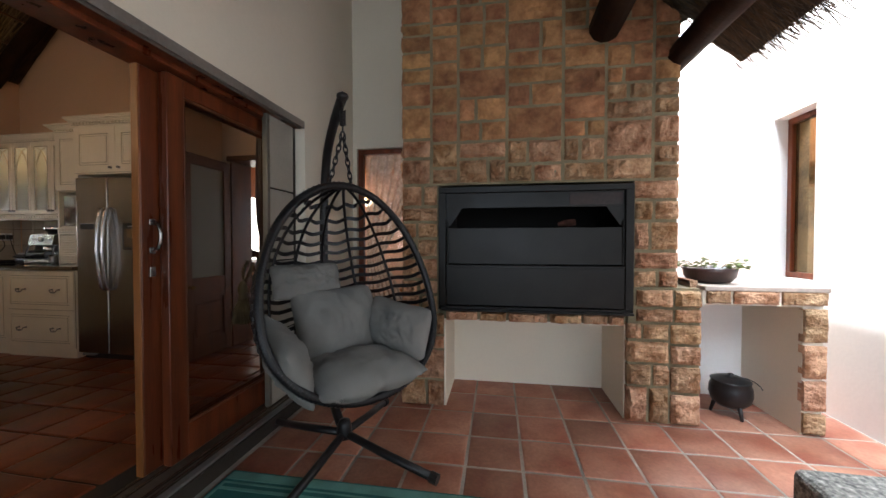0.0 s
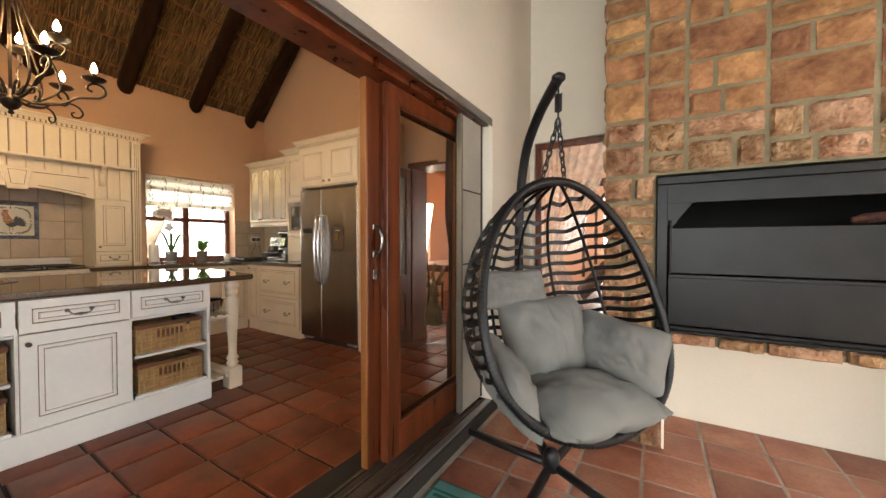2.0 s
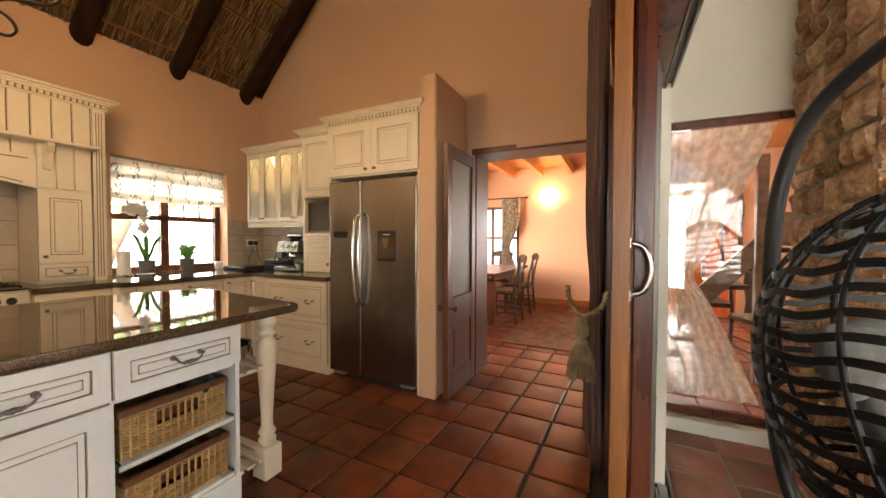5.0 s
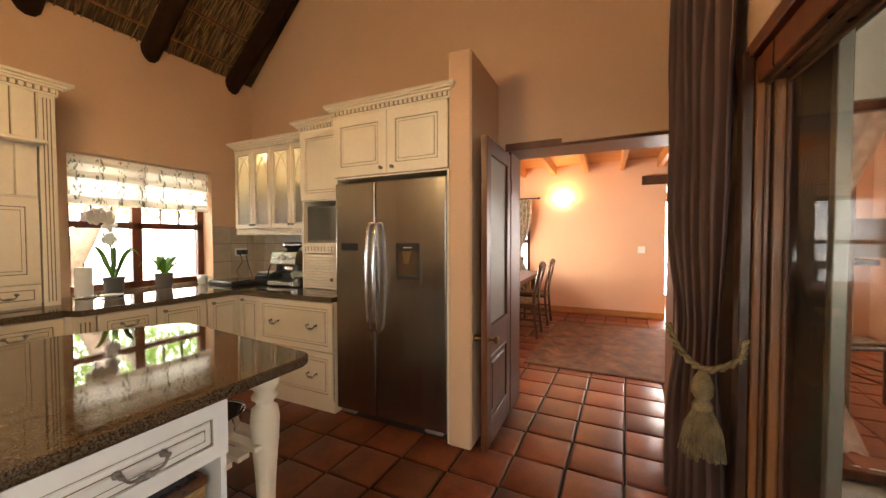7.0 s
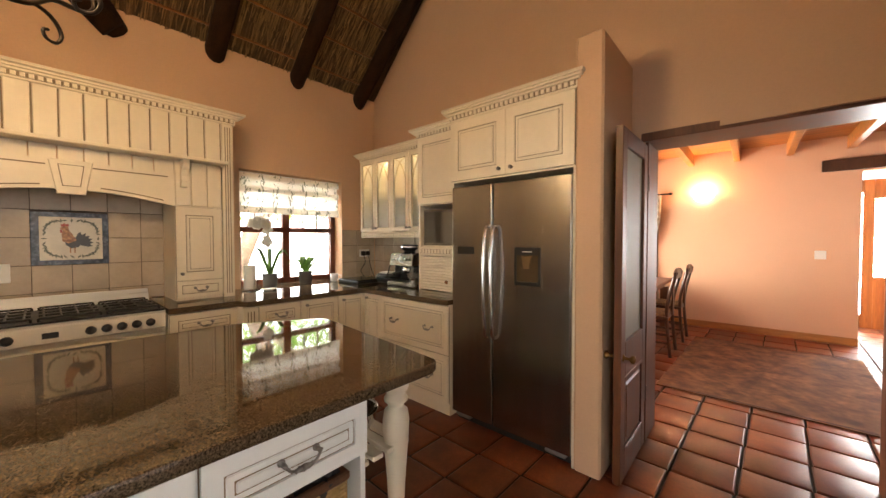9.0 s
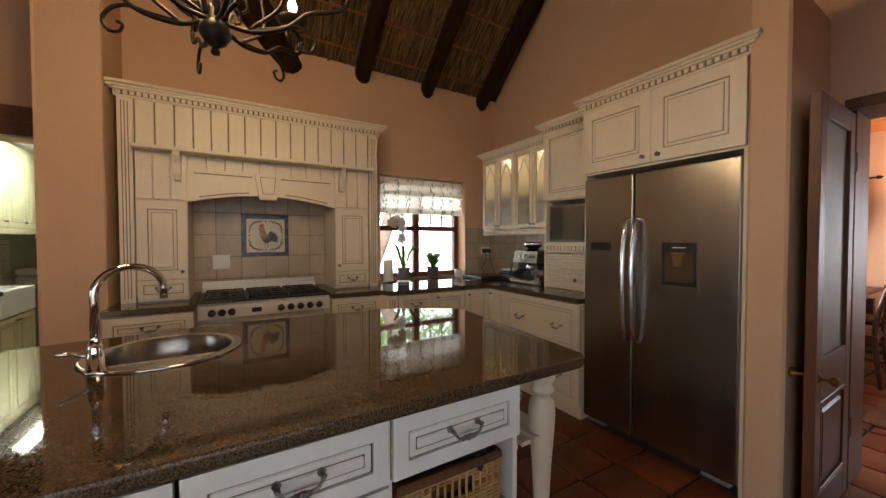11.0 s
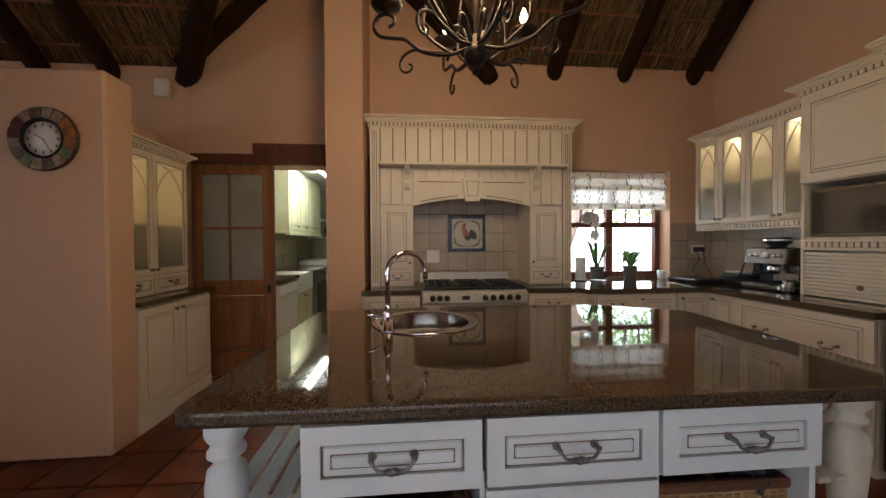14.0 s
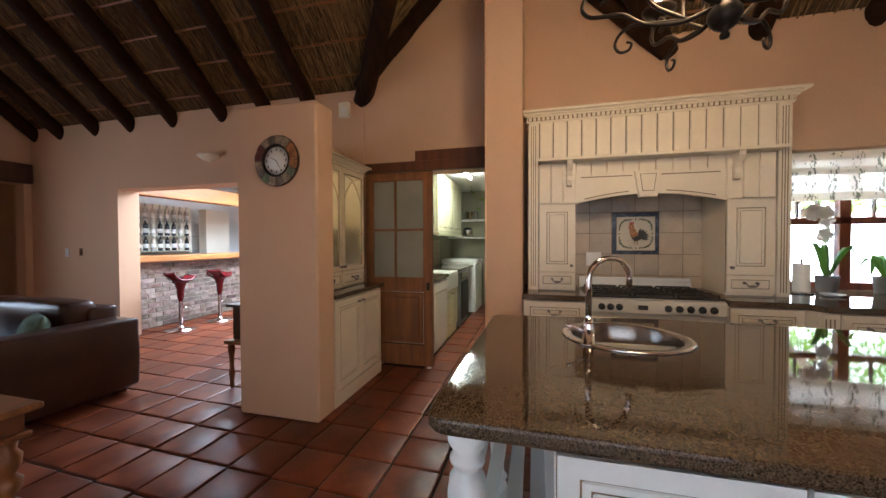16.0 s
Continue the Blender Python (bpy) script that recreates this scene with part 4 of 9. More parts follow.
for k in range(3):
    bm = bmesh.new()
    ya = 1.08 + k * 0.285
    for j in range(4):
        y = ya + 0.03 + j * 0.07
        tube([(-8.1, y, 0.935), (-7.6, y, 0.935)], 0.006, 6, bm=bm)
    for x in (-8.1, -7.98, -7.85, -7.72, -7.6):
        tube([(x, ya + 0.01, 0.935), (x, ya + 0.265, 0.935)], 0.006, 6, bm=bm)
    for x in (-8.1, -7.6):
        for y in (ya + 0.01, ya + 0.265):
            tube([(x, y, 0.914), (x, y, 0.935)], 0.006, 6, bm=bm)
    part("pan_grate", bm, BLACK_METAL, cooker, "black cast-iron pan grate")
    for x in (-7.97, -7.73):
        part("burner", lathe([(0.045, 0.914), (0.045, 0.924), (0.03, 0.93), (0.0001, 0.931)], (x, ya + 0.14, 0), 16), BLACK_METAL, cooker, smooth=True)

# ---- cooker mantel ----
MX = -7.86
mantel = thing("cooker_mantel", (-8.0, 1.55, 0.91), "cream antiqued mantel around the cooker, with arch, shelf and cornice", "mantel")
H0, H1 = 0.60, 2.475
bb = bmesh.new()
box(MX - 0.1, MX - 0.02, H0, H1, 1.99, 2.34, bm=bb)
box(-8.27, MX - 0.1, H0, H0 + 0.02, 0.91, 2.34, bm=bb)
box(-8.27, MX - 0.1, H1 - 0.02, H1, 0.91, 2.34, bm=bb)
box(-8.27, MX - 0.02, H0, H1, 2.33, 2.345, bm=bb)
split_part("carcass_board", bb, CREAM, mantel)
nb = 15
for k in range(nb):
    a = H0 + 0.095 + (H1 - H0 - 0.19) * k / nb
    part("board", box(MX - 0.02, MX, a + 0.0045, a + (H1 - H0 - 0.19) / nb - 0.0045, 2.0, 2.345, 0.004), CREAM, mantel)
part("board_gap", box(MX - 0.03, MX - 0.012, H0 + 0.09, H1 - 0.09, 2.0, 2.34), CREAM_DARK, mantel, "brown glaze between the boards")
cornice(mantel, "+x", MX, H0, H1, 2.335, 0.075)
part("mantel_shelf", box(MX - 0.06, MX + 0.11, H0 + 0.085, H1 - 0.075, 1.985, 2.01, 0.005), CREAM, mantel)
for y in (H0 + 0.005, H1 - 0.085):
    fluted(mantel, "+x", MX - 0.01, y, y + 0.08, 0.91, 2.34, CREAM)
AL, AR = 0.99, 2.07
for a, b, s in ((H0 + 0.09, AL, 1), (AR, H1 - 0.09, -1)):
    part("tower", box(-8.27, MX - 0.022, a, b, 0.91, 1.99, bm=None), CREAM, mantel)
    d = panel_front("tower_door", mantel, "+x", MX - 0.022, a + 0.004, b - 0.004, 1.07, 1.635, CREAM, w=0.06)
    knob(d, "+x", MX, b - 0.035 if s > 0 else a + 0.035, 1.12)
    d = panel_front("tower_drawer", mantel, "+x", MX - 0.022, a + 0.004, b - 0.004, 0.93, 1.06, CREAM, w=0.03, double=False)
    pull(d, "+x", MX, (a + b) / 2, 0.995, 0.08)
    for k in range(3):
        w = (b - a) / 3
        part("board", box(MX - 0.022, MX - 0.006, a + k * w + 0.003, a + (k + 1) * w - 0.003, 1.645, 1.985, 0.004), CREAM, mantel)
    # corbel under the shelf
    yc = (b - 0.055) if s > 0 else (a + 0.055)
    prof = [(MX - 0.01, 1.985), (MX + 0.095, 1.985), (MX + 0.095, 1.955), (MX + 0.075, 1.93), (MX + 0.045, 1.91), (MX + 0.03, 1.87), (MX + 0.035, 1.83), (MX + 0.02, 1.79), (MX - 0.01, 1.78)]
    part("corbel", prism(prof, yc - 0.022, yc + 0.022, "y", bevel=0.003), CREAM, mantel)
# boards over the arch, and the arch itself with its keystone
for k in range(9):
    w = (AR - AL) / 9
    part("board", box(MX - 0.036, MX - 0.022, AL + k * w + 0.003, AL + (k + 1) * w - 0.003, 1.87, 1.985, 0.003), CREAM, mantel)
arch = [(AL, 1.885), (AL, 1.62)] + [(AL + (AR - AL) * i / 16, 1.635 + 0.115 * math.sin(math.pi * (0.12 + 0.76 * i / 16)) - 0.04) for i in range(17)] + [(AR, 1.62), (AR, 1.885)]
part("arch", prism(arch[::-1], MX - 0.04, MX - 0.012, "x"), CREAM, mantel)
g = bmesh.new()
for i in range(1, 15):
    a, b = arch[2 + i], arch[3 + i]
    if 6 <= i <= 9:
        continue
    prism([(a[0], a[1] + 0.020), (b[0], b[1] + 0.020), (b[0], b[1] + 0.028), (a[0], a[1] + 0.028)], MX - 0.012, MX - 0.0105, "x", bm=g)
box(MX - 0.012, MX - 0.0105, AL + 0.04, 1.42, 1.852, 1.86, bm=g), box(MX - 0.012, MX - 0.0105, 1.63, AR - 0.04, 1.852, 1.86, bm=g)
part("glaze_line", g, CREAM_DARK, mantel)
part("keystone", prism([(1.465, 1.675), (1.595, 1.675), (1.63, 1.89), (1.43, 1.89)], MX - 0.03, MX + 0.008, "x", bevel=0.006), CREAM, mantel)
part("keystone_panel", prism([(1.488, 1.725), (1.572, 1.725), (1.59, 1.862), (1.47, 1.862)], MX + 0.008, MX + 0.0092, "x"), CREAM_DARK, mantel)
part("keystone_field", prism([(1.492, 1.729), (1.568, 1.729), (1.585, 1.858), (1.475, 1.858)], MX + 0.009, MX + 0.012, "x", bevel=0.001), CREAM, mantel)
part("arch_ceiling", box(-8.27, MX - 0.04, AL, AR, 1.885, 1.9), CREAM, mantel)
# rooster tile picture
pic = thing("tile_picture", (-8.27, 1.55, 1.2), "square tile picture of a rooster with a dark blue border", "tile picture")
part("border", box(-8.272, -8.262, 1.345, 1.735, 1.205, 1.58, 0.002), varied("blue_glaze", (0.03, 0.045, 0.09), 0.25, big=40, small=120, amount=0.4, other=(0.10, 0.13, 0.2)), pic)
part("ground", box(-8.264, -8.2585, 1.385, 1.70, 1.24, 1.545), varied("ivory_glaze", (0.62, 0.58, 0.47), 0.22, big=10, small=60, amount=0.08), pic)
def glaze(points, dx, name, mat):
    part(name, prism([(1.545 + p, 1.392 + q) for p, q in points], -8.2585, -8.2585 + dx, "x"), mat, pic)


TAIL = varied("dark_tail_glaze", (0.03, 0.03, 0.034), 0.3, amount=0.3)
RUSTG = varied("rust_glaze", (0.42, 0.15, 0.05), 0.3, big=60, amount=0.4, other=(0.6, 0.3, 0.12))
REDG = varied("red_glaze", (0.42, 0.04, 0.025), 0.3, amount=0.3)
glaze([(-0.04, 0.0), (-0.035, -0.045), (-0.005, -0.07), (0.03, -0.06), (0.05, -0.02), (0.03, 0.005), (-0.01, 0.015)], 0.0022, "rooster_body", TAIL)
for k in range(6):
    a_ = radians(-18 + k * 19)
    ca, sa = math.cos(a_), math.sin(a_)
    glaze([(0.02 + 0.012 * sa, -0.03 - 0.012 * ca), (0.02 + 0.065 * ca + 0.012 * sa, -0.03 + 0.06 * sa - 0.012 * ca), (0.02 + 0.088 * ca, -0.03 + 0.082 * sa), (0.02 + 0.065 * ca - 0.012 * sa, -0.03 + 0.06 * sa + 0.012 * ca), (0.02 - 0.012 * sa, -0.03 + 0.012 * ca)], 0.0024 + 0.0002 * k, "tail_feather", TAIL)
glaze([(-0.05, -0.02), (-0.02, -0.035), (0.02, -0.012), (0.0, 0.03), (-0.02, 0.065), (-0.045, 0.07), (-0.055, 0.03)], 0.004, "rooster_breast", RUSTG)
glaze([(-0.056, 0.062), (-0.02, 0.058), (-0.018, 0.08), (-0.035, 0.092), (-0.062, 0.076)], 0.0044, "rooster_head", RUSTG)
glaze([(-0.055, 0.086), (-0.03, 0.082), (-0.014, 0.092), (-0.022, 0.108), (-0.032, 0.1), (-0.04, 0.112), (-0.048, 0.1), (-0.058, 0.104)], 0.0042, "comb", REDG)
glaze([(-0.062, 0.066), (-0.05, 0.06), (-0.05, 0.038), (-0.06, 0.042)], 0.0048, "wattle", REDG)
for dx_ in (-0.012, 0.01):
    glaze([(dx_ - 0.003, -0.105), (dx_ + 0.003, -0.105), (dx_ + 0.004, -0.06), (dx_ - 0.004, -0.06)], 0.002, "rooster_leg", RUSTG)
lf = bmesh.new()
rng = random.Random(8)
for k in range(60):
    a = 2 * math.pi * k / 60
    y, z = 1.542 + 0.135 * math.copysign(abs(math.cos(a)) ** 0.6, math.cos(a)), 1.392 + 0.13 * math.copysign(abs(math.sin(a)) ** 0.6, math.sin(a))
    b = rng.uniform(0, 6.3)
    dy, dz = 0.016 * math.cos(b), 0.016 * math.sin(b)
    prism([(y - dy, z - dz), (y + dz * 0.35, z - dy * 0.35), (y + dy, z + dz), (y - dz * 0.35, z + dy * 0.35)], -8.2585, -8.257, "x", bm=lf)
part("leaf_wreath", lf, varied("green_glaze", (0.06, 0.08, 0.05), 0.3, amount=0.3), pic)

# ---- fridge ----
fridge = thing("fridge", (-5.84, 3.8, 0), "tall stainless steel side-by-side fridge with water dispenser", "fridge")
FX0, FXM, FX1, FF = -6.30, -5.935, -5.375, 3.47
part("body", box(FX0 + 0.004, FX1 - 0.004, FF + 0.075, 4.06, 0.02, 1.765, 0.004), STEEL_SHADED, fridge, "steel cabinet sides coloured dark for shade")
for a, b in ((FX0, FXM - 0.004), (FXM + 0.004, FX1)):
    part("door", box(a, b, FF, FF + 0.07, 0.065, 1.775, 0.01, seg=3), STEEL, fridge, smooth=False)
for x in (FXM - 0.03, FXM + 0.03):
    pts = [(x, FF, 1.475), (x, FF - 0.03, 1.47)] + [(x, FF - 0.045 - 0.03 * math.sin(math.pi * i / 10), 1.45 - 0.73 * i / 10) for i in range(11)] + [(x, FF - 0.03, 0.70), (x, FF, 0.695)]
    part("door_handle", tube(pts, 0.0125, 10), CHROME, fridge, "bowed bright steel handle", smooth=True)
disp = part("dispenser", ring("-y", FF, -5.757, -5.573, 1.08, 1.33, 0.016, -0.01, 0.005), BLACK, fridge, "black water dispenser with niche")
part("dispenser_panel", box(-5.742, -5.588, FF - 0.0045, FF + 0.004, 1.278, 1.315, 0.001), BLACK, disp)
part("niche", box(-5.741, -5.589, FF - 0.0025, FF + 0.004, 1.095, 1.278), varied("bronze_niche_plastic", (0.20, 0.145, 0.09), 0.22, 0.5, amount=0.2, bump=0.0), disp, "shiny bronze-brown niche")
part("spout", prism([(-5.70, 1.276), (-5.63, 1.276), (-5.645, 1.19), (-5.685, 1.19)][::-1], FF - 0.022, FF - 0.003, "y", bevel=0.004), varied("amber_spout", (0.30, 0.20, 0.10), 0.2, 0.4), disp)
part("drip_shelf", box(-5.738, -5.592, FF - 0.014, FF - 0.002, 1.094, 1.106, 0.002), BLACK, disp)
tb = box(-5.70, -5.63, FF - 0.0052, FF - 0.004, 1.298, 1.304)
part("dispenser_text", tb, WHITE_PLASTIC, disp)
part("display", box(-6.245, -6.09, FF - 0.003, FF + 0.01, 1.275, 1.33, 0.002), BLACK, fridge, "black control display")
part("foot_cover", boxes((FX0 + 0.02, FX1 - 0.02, FF + 0.05, FF + 0.1, 0.0, 0.06)), BLACK, fridge)
for x in (FX0 + 0.1, FX1 - 0.1):
    part("hinge_foot", box(x - 0.07, x + 0.07, FF + 0.005, FF + 0.07, 0.035, 0.062, 0.01), varied("grey_plastic", (0.22, 0.22, 0.22), 0.5), fridge)

# ---- cabinets over and beside the fridge ----
oc = thing("fridge_top_cabinet", (-5.84, 3.8, 1.81), "cream antiqued two-door cabinet above the fridge", "cabinet")
split_part("carcass_board", boxes((FX0 - 0.02, FX1 + 0.018, 3.49, 4.12, 1.81, 2.28), (FX0 - 0.02, FX0 - 0.004, 3.5, 4.12, 0.915, 1.81), (FX1 + 0.002, FX1 + 0.018, 3.48, 4.07, 0.0, 1.81)), CREAM, oc)
for a, b, s in ((FX0 - 0.015, -5.835, 1), (-5.832, FX1 + 0.01, -1)):
    d = panel_front("door", oc, "-y", 3.49, a, b, 1.825, 2.265, CREAM, w=0.07)
    knob(d, "-y", 3.47, b - 0.045 if s > 0 else a + 0.045, 1.865)
cornice(oc, "-y", 3.475, FX0 - 0.015, FX1 + 0.018, 2.265, 0.055)
mc = thing("microwave_cabinet", (-6.62, 3.8, 0.91), "cream antiqued tower cabinet with microwave niche and tambour", "cabinet")
M0, M1, MF = -6.96, -6.325, 3.77
split_part("carcass_board", boxes((M0, M1, MF + 0.002, 4.2, 1.70, 2.33), (M0, M0 + 0.018, MF, 4.2, 0.912, 1.70), (M1 - 0.018, M1, MF, 4.2, 0.912, 1.70), (M0 + 0.018, M1 - 0.018, MF + 0.02, 4.2, 1.305, 1.325), (M0 + 0.018, M1 - 0.018, 4.13, 4.2, 0.912, 1.70)), CREAM, mc)
panel_front("door", mc, "-y", MF, M0 + 0.006, M1 - 0.004, 1.71, 2.32, CREAM, w=0.06)
cornice(mc, "-y", MF - 0.01, M0, M1, 2.315, 0.065)
part("dentil_rail", box(M0, M1, MF - 0.006, MF + 0.02, 1.235, 1.31, 0.004), CREAM, mc)
part("glaze_line", box(M0 + 0.012, M1 - 0.012, MF - 0.0072, MF - 0.005, 1.255, 1.293), CREAM_DARK, mc)
dentils(mc, "-y", MF - 0.006, M0 + 0.01, M1 - 0.01, 16, 1.257, 1.291, 0.0)
for k in range(12):
    z = 0.916 + k * 0.0258
    part("tambour_slat", box(M0 + 0.018, M1 - 0.018, MF + 0.004, MF + 0.02, z, z + 0.023, 0.005), CREAM, mc)
part("tambour_grip", lathe([(0.018, 0), (0.014, 0.01), (0.0001, 0.014)], (-6.62, MF + 0.004, 1.0), 12, m=Matrix.Rotation(radians(90), 4, "X")), PINE, mc, smooth=True)
micro = thing("microwave", (-6.62, 3.8, 1.325), "stainless steel microwave oven with dark glass door", "microwave")
part("body", box(M0 + 0.035, M1 - 0.03, MF + 0.025, 4.1, 1.328, 1.66, 0.006), STEEL, micro)
part("door_glass", box(M0 + 0.055, M1 - 0.12, MF + 0.018, MF + 0.027, 1.35, 1.64, 0.003), varied("mirror_black_glass", (0.22, 0.215, 0.20), 0.08, 0.85, amount=0.1, bump=0), micro)
part("handle", tube([(M1 - 0.10, MF + 0.0, 1.38), (M1 - 0.10, MF + 0.0, 1.62)], 0.008, 8), CHROME, micro, smooth=True)
part("control_panel", box(M1 - 0.085, M1 - 0.034, MF + 0.019, MF + 0.027, 1.345, 1.645, 0.002), BLACK, micro)


def arched_glass_door(parent, face, at, u0, u1, v0, v1):
    """A narrow glazed door with gothic tracery."""
    w = 0.045
    bm = bmesh.new()
    for r in ((u0, u1, v0, v0 + w), (u0, u1, v1 - w, v1), (u0, u0 + w, v0 + w, v1 - w), (u1 - w, u1, v0 + w, v1 - w)):
        box(*oriented(face, at, *r, 0, 0.02), bm=bm)
    um, h = (u0 + u1) / 2, (u1 - u0) / 2 - w
    door = part("glass_door", bm, CREAM, parent)
    tr = bmesh.new()
    vt, vs = v1 - w, v1 - w - 0.30
    for s in (-1, 1):
        pts = []
        for i in range(9):
            q = i / 8
            pts.append(spot(face, at, um + s * h * (1 - q ** 1.8), vs + 0.26 * q ** 0.9, 0.012))
        tube(pts, 0.006, 6, bm=tr)
        tube([spot(face, at, um - s * h * 0.02 + s * h * 0.0, vs + 0.26, 0.012), spot(face, at, um + s * h * 0.9, vt, 0.012)], 0.005, 6, bm=tr)
    part("tracery", tr, CREAM, door)
    part("pane", box(*oriented(face, at, u0 + w - 0.004, u1 - w + 0.004, v0 + w - 0.004, v1 - w + 0.004, 0.004, 0.008)), CAB_GLASS, door, "frosted cabinet glass")
    g = bmesh.new()
    a = w
    for r in ((u0 + a - 0.004, u1 - a + 0.004, v0 + a - 0.004, v0 + a), (u0 + a - 0.004, u1 - a + 0.004, v1 - a, v1 - a + 0.004), (u0 + a - 0.004, u0 + a, v0 + a, v1 - a), (u1 - a, u1 - a + 0.004, v0 + a, v1 - a)):
        box(*oriented(face, at, *r, 0.02, 0.0212), bm=g)
    part("glaze_line", g, CREAM_DARK, door)
    return door


CAB_GLASS, _, cb = principled("reeded_cabinet_glass", (0.9, 0.88, 0.75), 0.35)
cb.inputs["Transmission Weight"].default_value = 0.9
gc = thing("glass_cabinet", (-7.5, 3.9, 1.42), "cream wall cabinet with four lit gothic-arched glass doors", "cabinet")
G0, G1, GF = -8.07, -6.965, 3.92
split_part("carcass_board", boxes((G0, G1, 4.16, 4.25, 1.42, 2.32), (G0, G0 + 0.018, GF, 4.16, 1.42, 2.32), (G1 - 0.018, G1, GF, 4.16, 1.42, 2.32), (G0, G1, GF, 4.16, 1.42, 1.44), (G0, G1, GF, 4.16, 2.302, 2.32), (-7.53, -7.51, GF, 4.16, 1.44, 2.30), (G0 + 0.02, G1 - 0.02, GF + 0.06, 4.16, 1.84, 1.848)), CREAM, gc)
for k in range(4):
    w = (G1 - G0) / 4
    d = arched_glass_door(gc, "-y", GF, G0 + k * w + 0.003, G0 + (k + 1) * w - 0.003, 1.475, 2.285)
    knob(d, "-y", GF - 0.02, G0 + (k + 1) * w - 0.025 if k % 2 == 0 else G0 + k * w + 0.025, 1.51)
cornice(gc, "-y", GF - 0.01, G0, G1, 2.285, 0.06)
part("light_rail", box(G0, G1, GF - 0.012, GF + 0.01, 1.405, 1.465, 0.004), CREAM, gc)
part("glaze_line", box(G0 + 0.01, G1 - 0.01, GF - 0.0132, GF - 0.011, 1.42, 1.452), CREAM_DARK, gc)
dentils(gc, "-y", GF - 0.012, G0 + 0.01, G1 - 0.01, 30, 1.422, 1.45, 0.0)
for x in (-7.78, -7.22):
    bulb_light("cabinet_lamp", (x, 4.08, 2.26), 1.0, (1.0, 0.82, 0.55), 0.015)

# ---- window wall ----
wf = bmesh.new()
wy0, wy1, wz0, wz1 = WIN
fx0, fx1 = BX - 0.22, BX - 0.15
for r in ((wy0, wy1, wz0 + 0.01, wz0 + 0.07), (wy0, wy1, wz1 - 0.06, wz1), (wy0, wy0 + 0.06, wz0, wz1), (wy1 - 0.06, wy1, wz0, wz1), (3.14, 3.22, wz0 + 0.07, wz1 - 0.06), (wy0, wy1, 1.46, 1.52)):
    box(fx0, fx1, *r, 0.004, bm=wf)
window = thing("window_1", (BX - 0.18, 3.26, 0.9), "red-brown wooden kitchen window over the worktop")
window["kind"] = "structure"
split_part("window_frame", wf, RED_WOOD, window)
for a, b in ((wy0 + 0.06, 3.14), (3.22, wy1 - 0.06)):
    bm = bmesh.new()
    for k in (1, 2):
        u = a + (b - a) * k / 3
        box(fx0 + 0.02, fx1 - 0.02, u - 0.006, u + 0.006, 1.52, wz1 - 0.06, bm=bm)
    split_part("glazing_bar", bm, DARK_WOOD, window)
    for z0, z1 in ((wz0 + 0.07, 1.46), (1.52, wz1 - 0.06)):
        p = part("pane", box(fx0 + 0.03, fx0 + 0.034, a, b, z0, z1), CLEAR, window)
        p.visible_shadow = False
structure("window_sill", box(BX - 0.27, BX + 0.005, wy0 + 0.002, wy1 - 0.002, 0.9, 0.912), GRANITE)
BLIND, bnt, bl = principled("floral_blind_cloth", (0.9, 0.86, 0.78), 0.9)
BN, BL = bnt.nodes, bnt.links
btc, bmap, bno, bcol, brmp, bmul = [BN.new(n) for n in ("ShaderNodeTexCoord", "ShaderNodeMapping", "ShaderNodeTexNoise", "ShaderNodeTexWave", "ShaderNodeMapRange", "ShaderNodeMath")]
bmap.inputs["Scale"].default_value = (0.0, 1.0, 0.45)
bno.inputs["Scale"].default_value, bno.inputs["Detail"].default_value = 45, 4
bcol.bands_direction, bcol.inputs["Scale"].default_value, bcol.inputs["Distortion"].default_value, bcol.inputs["Detail"].default_value = "Y", 2.1, 2.5, 2
brmp.inputs["From Min"].default_value, brmp.inputs["From Max"].default_value = 0.50, 0.56
bmul.operation = "MULTIPLY"
bwid = BN.new("ShaderNodeMapRange")
bwid.inputs["To Min"].default_value = 0.72
BL.new(bcol.outputs["Fac"], bwid.inputs[0])
BL.new(btc.outputs["Object"], bmap.inputs[0])
BL.new(bmap.outputs[0], bno.inputs["Vector"])
BL.new(btc.outputs["Object"], bcol.inputs["Vector"])
BL.new(bno.outputs[0], bmul.inputs[0])
BL.new(bwid.outputs[0], bmul.inputs[1])
BL.new(bmul.outputs[0], brmp.inputs[0])
bmx = BN.new("ShaderNodeMix")
bmx.data_type = "RGBA"
bmx.inputs["A"].default_value, bmx.inputs["B"].default_value = (0.92, 0.87, 0.78, 1), (0.26, 0.27, 0.2, 1)
BL.new(brmp.outputs[0], bmx.inputs["Factor"])
BL.new(bmx.outputs["Result"], bl.inputs["Base Color"])
btr, bms = BN.new("ShaderNodeBsdfTranslucent"), BN.new("ShaderNodeMixShader")
bms.inputs[0].default_value = 0.36
BL.new(bmx.outputs["Result"], btr.inputs[0])
BL.new(bl.outputs[0], bms.inputs[1])
BL.new(btr.outputs[0], bms.inputs[2])
BL.new(bms.outputs[0], BN["Material Output"].inputs[0])
blind = thing("roman_blind", (BX - 0.06, 3.26, 1.66), "half-raised floral cream roman blind in the kitchen window", "blind")


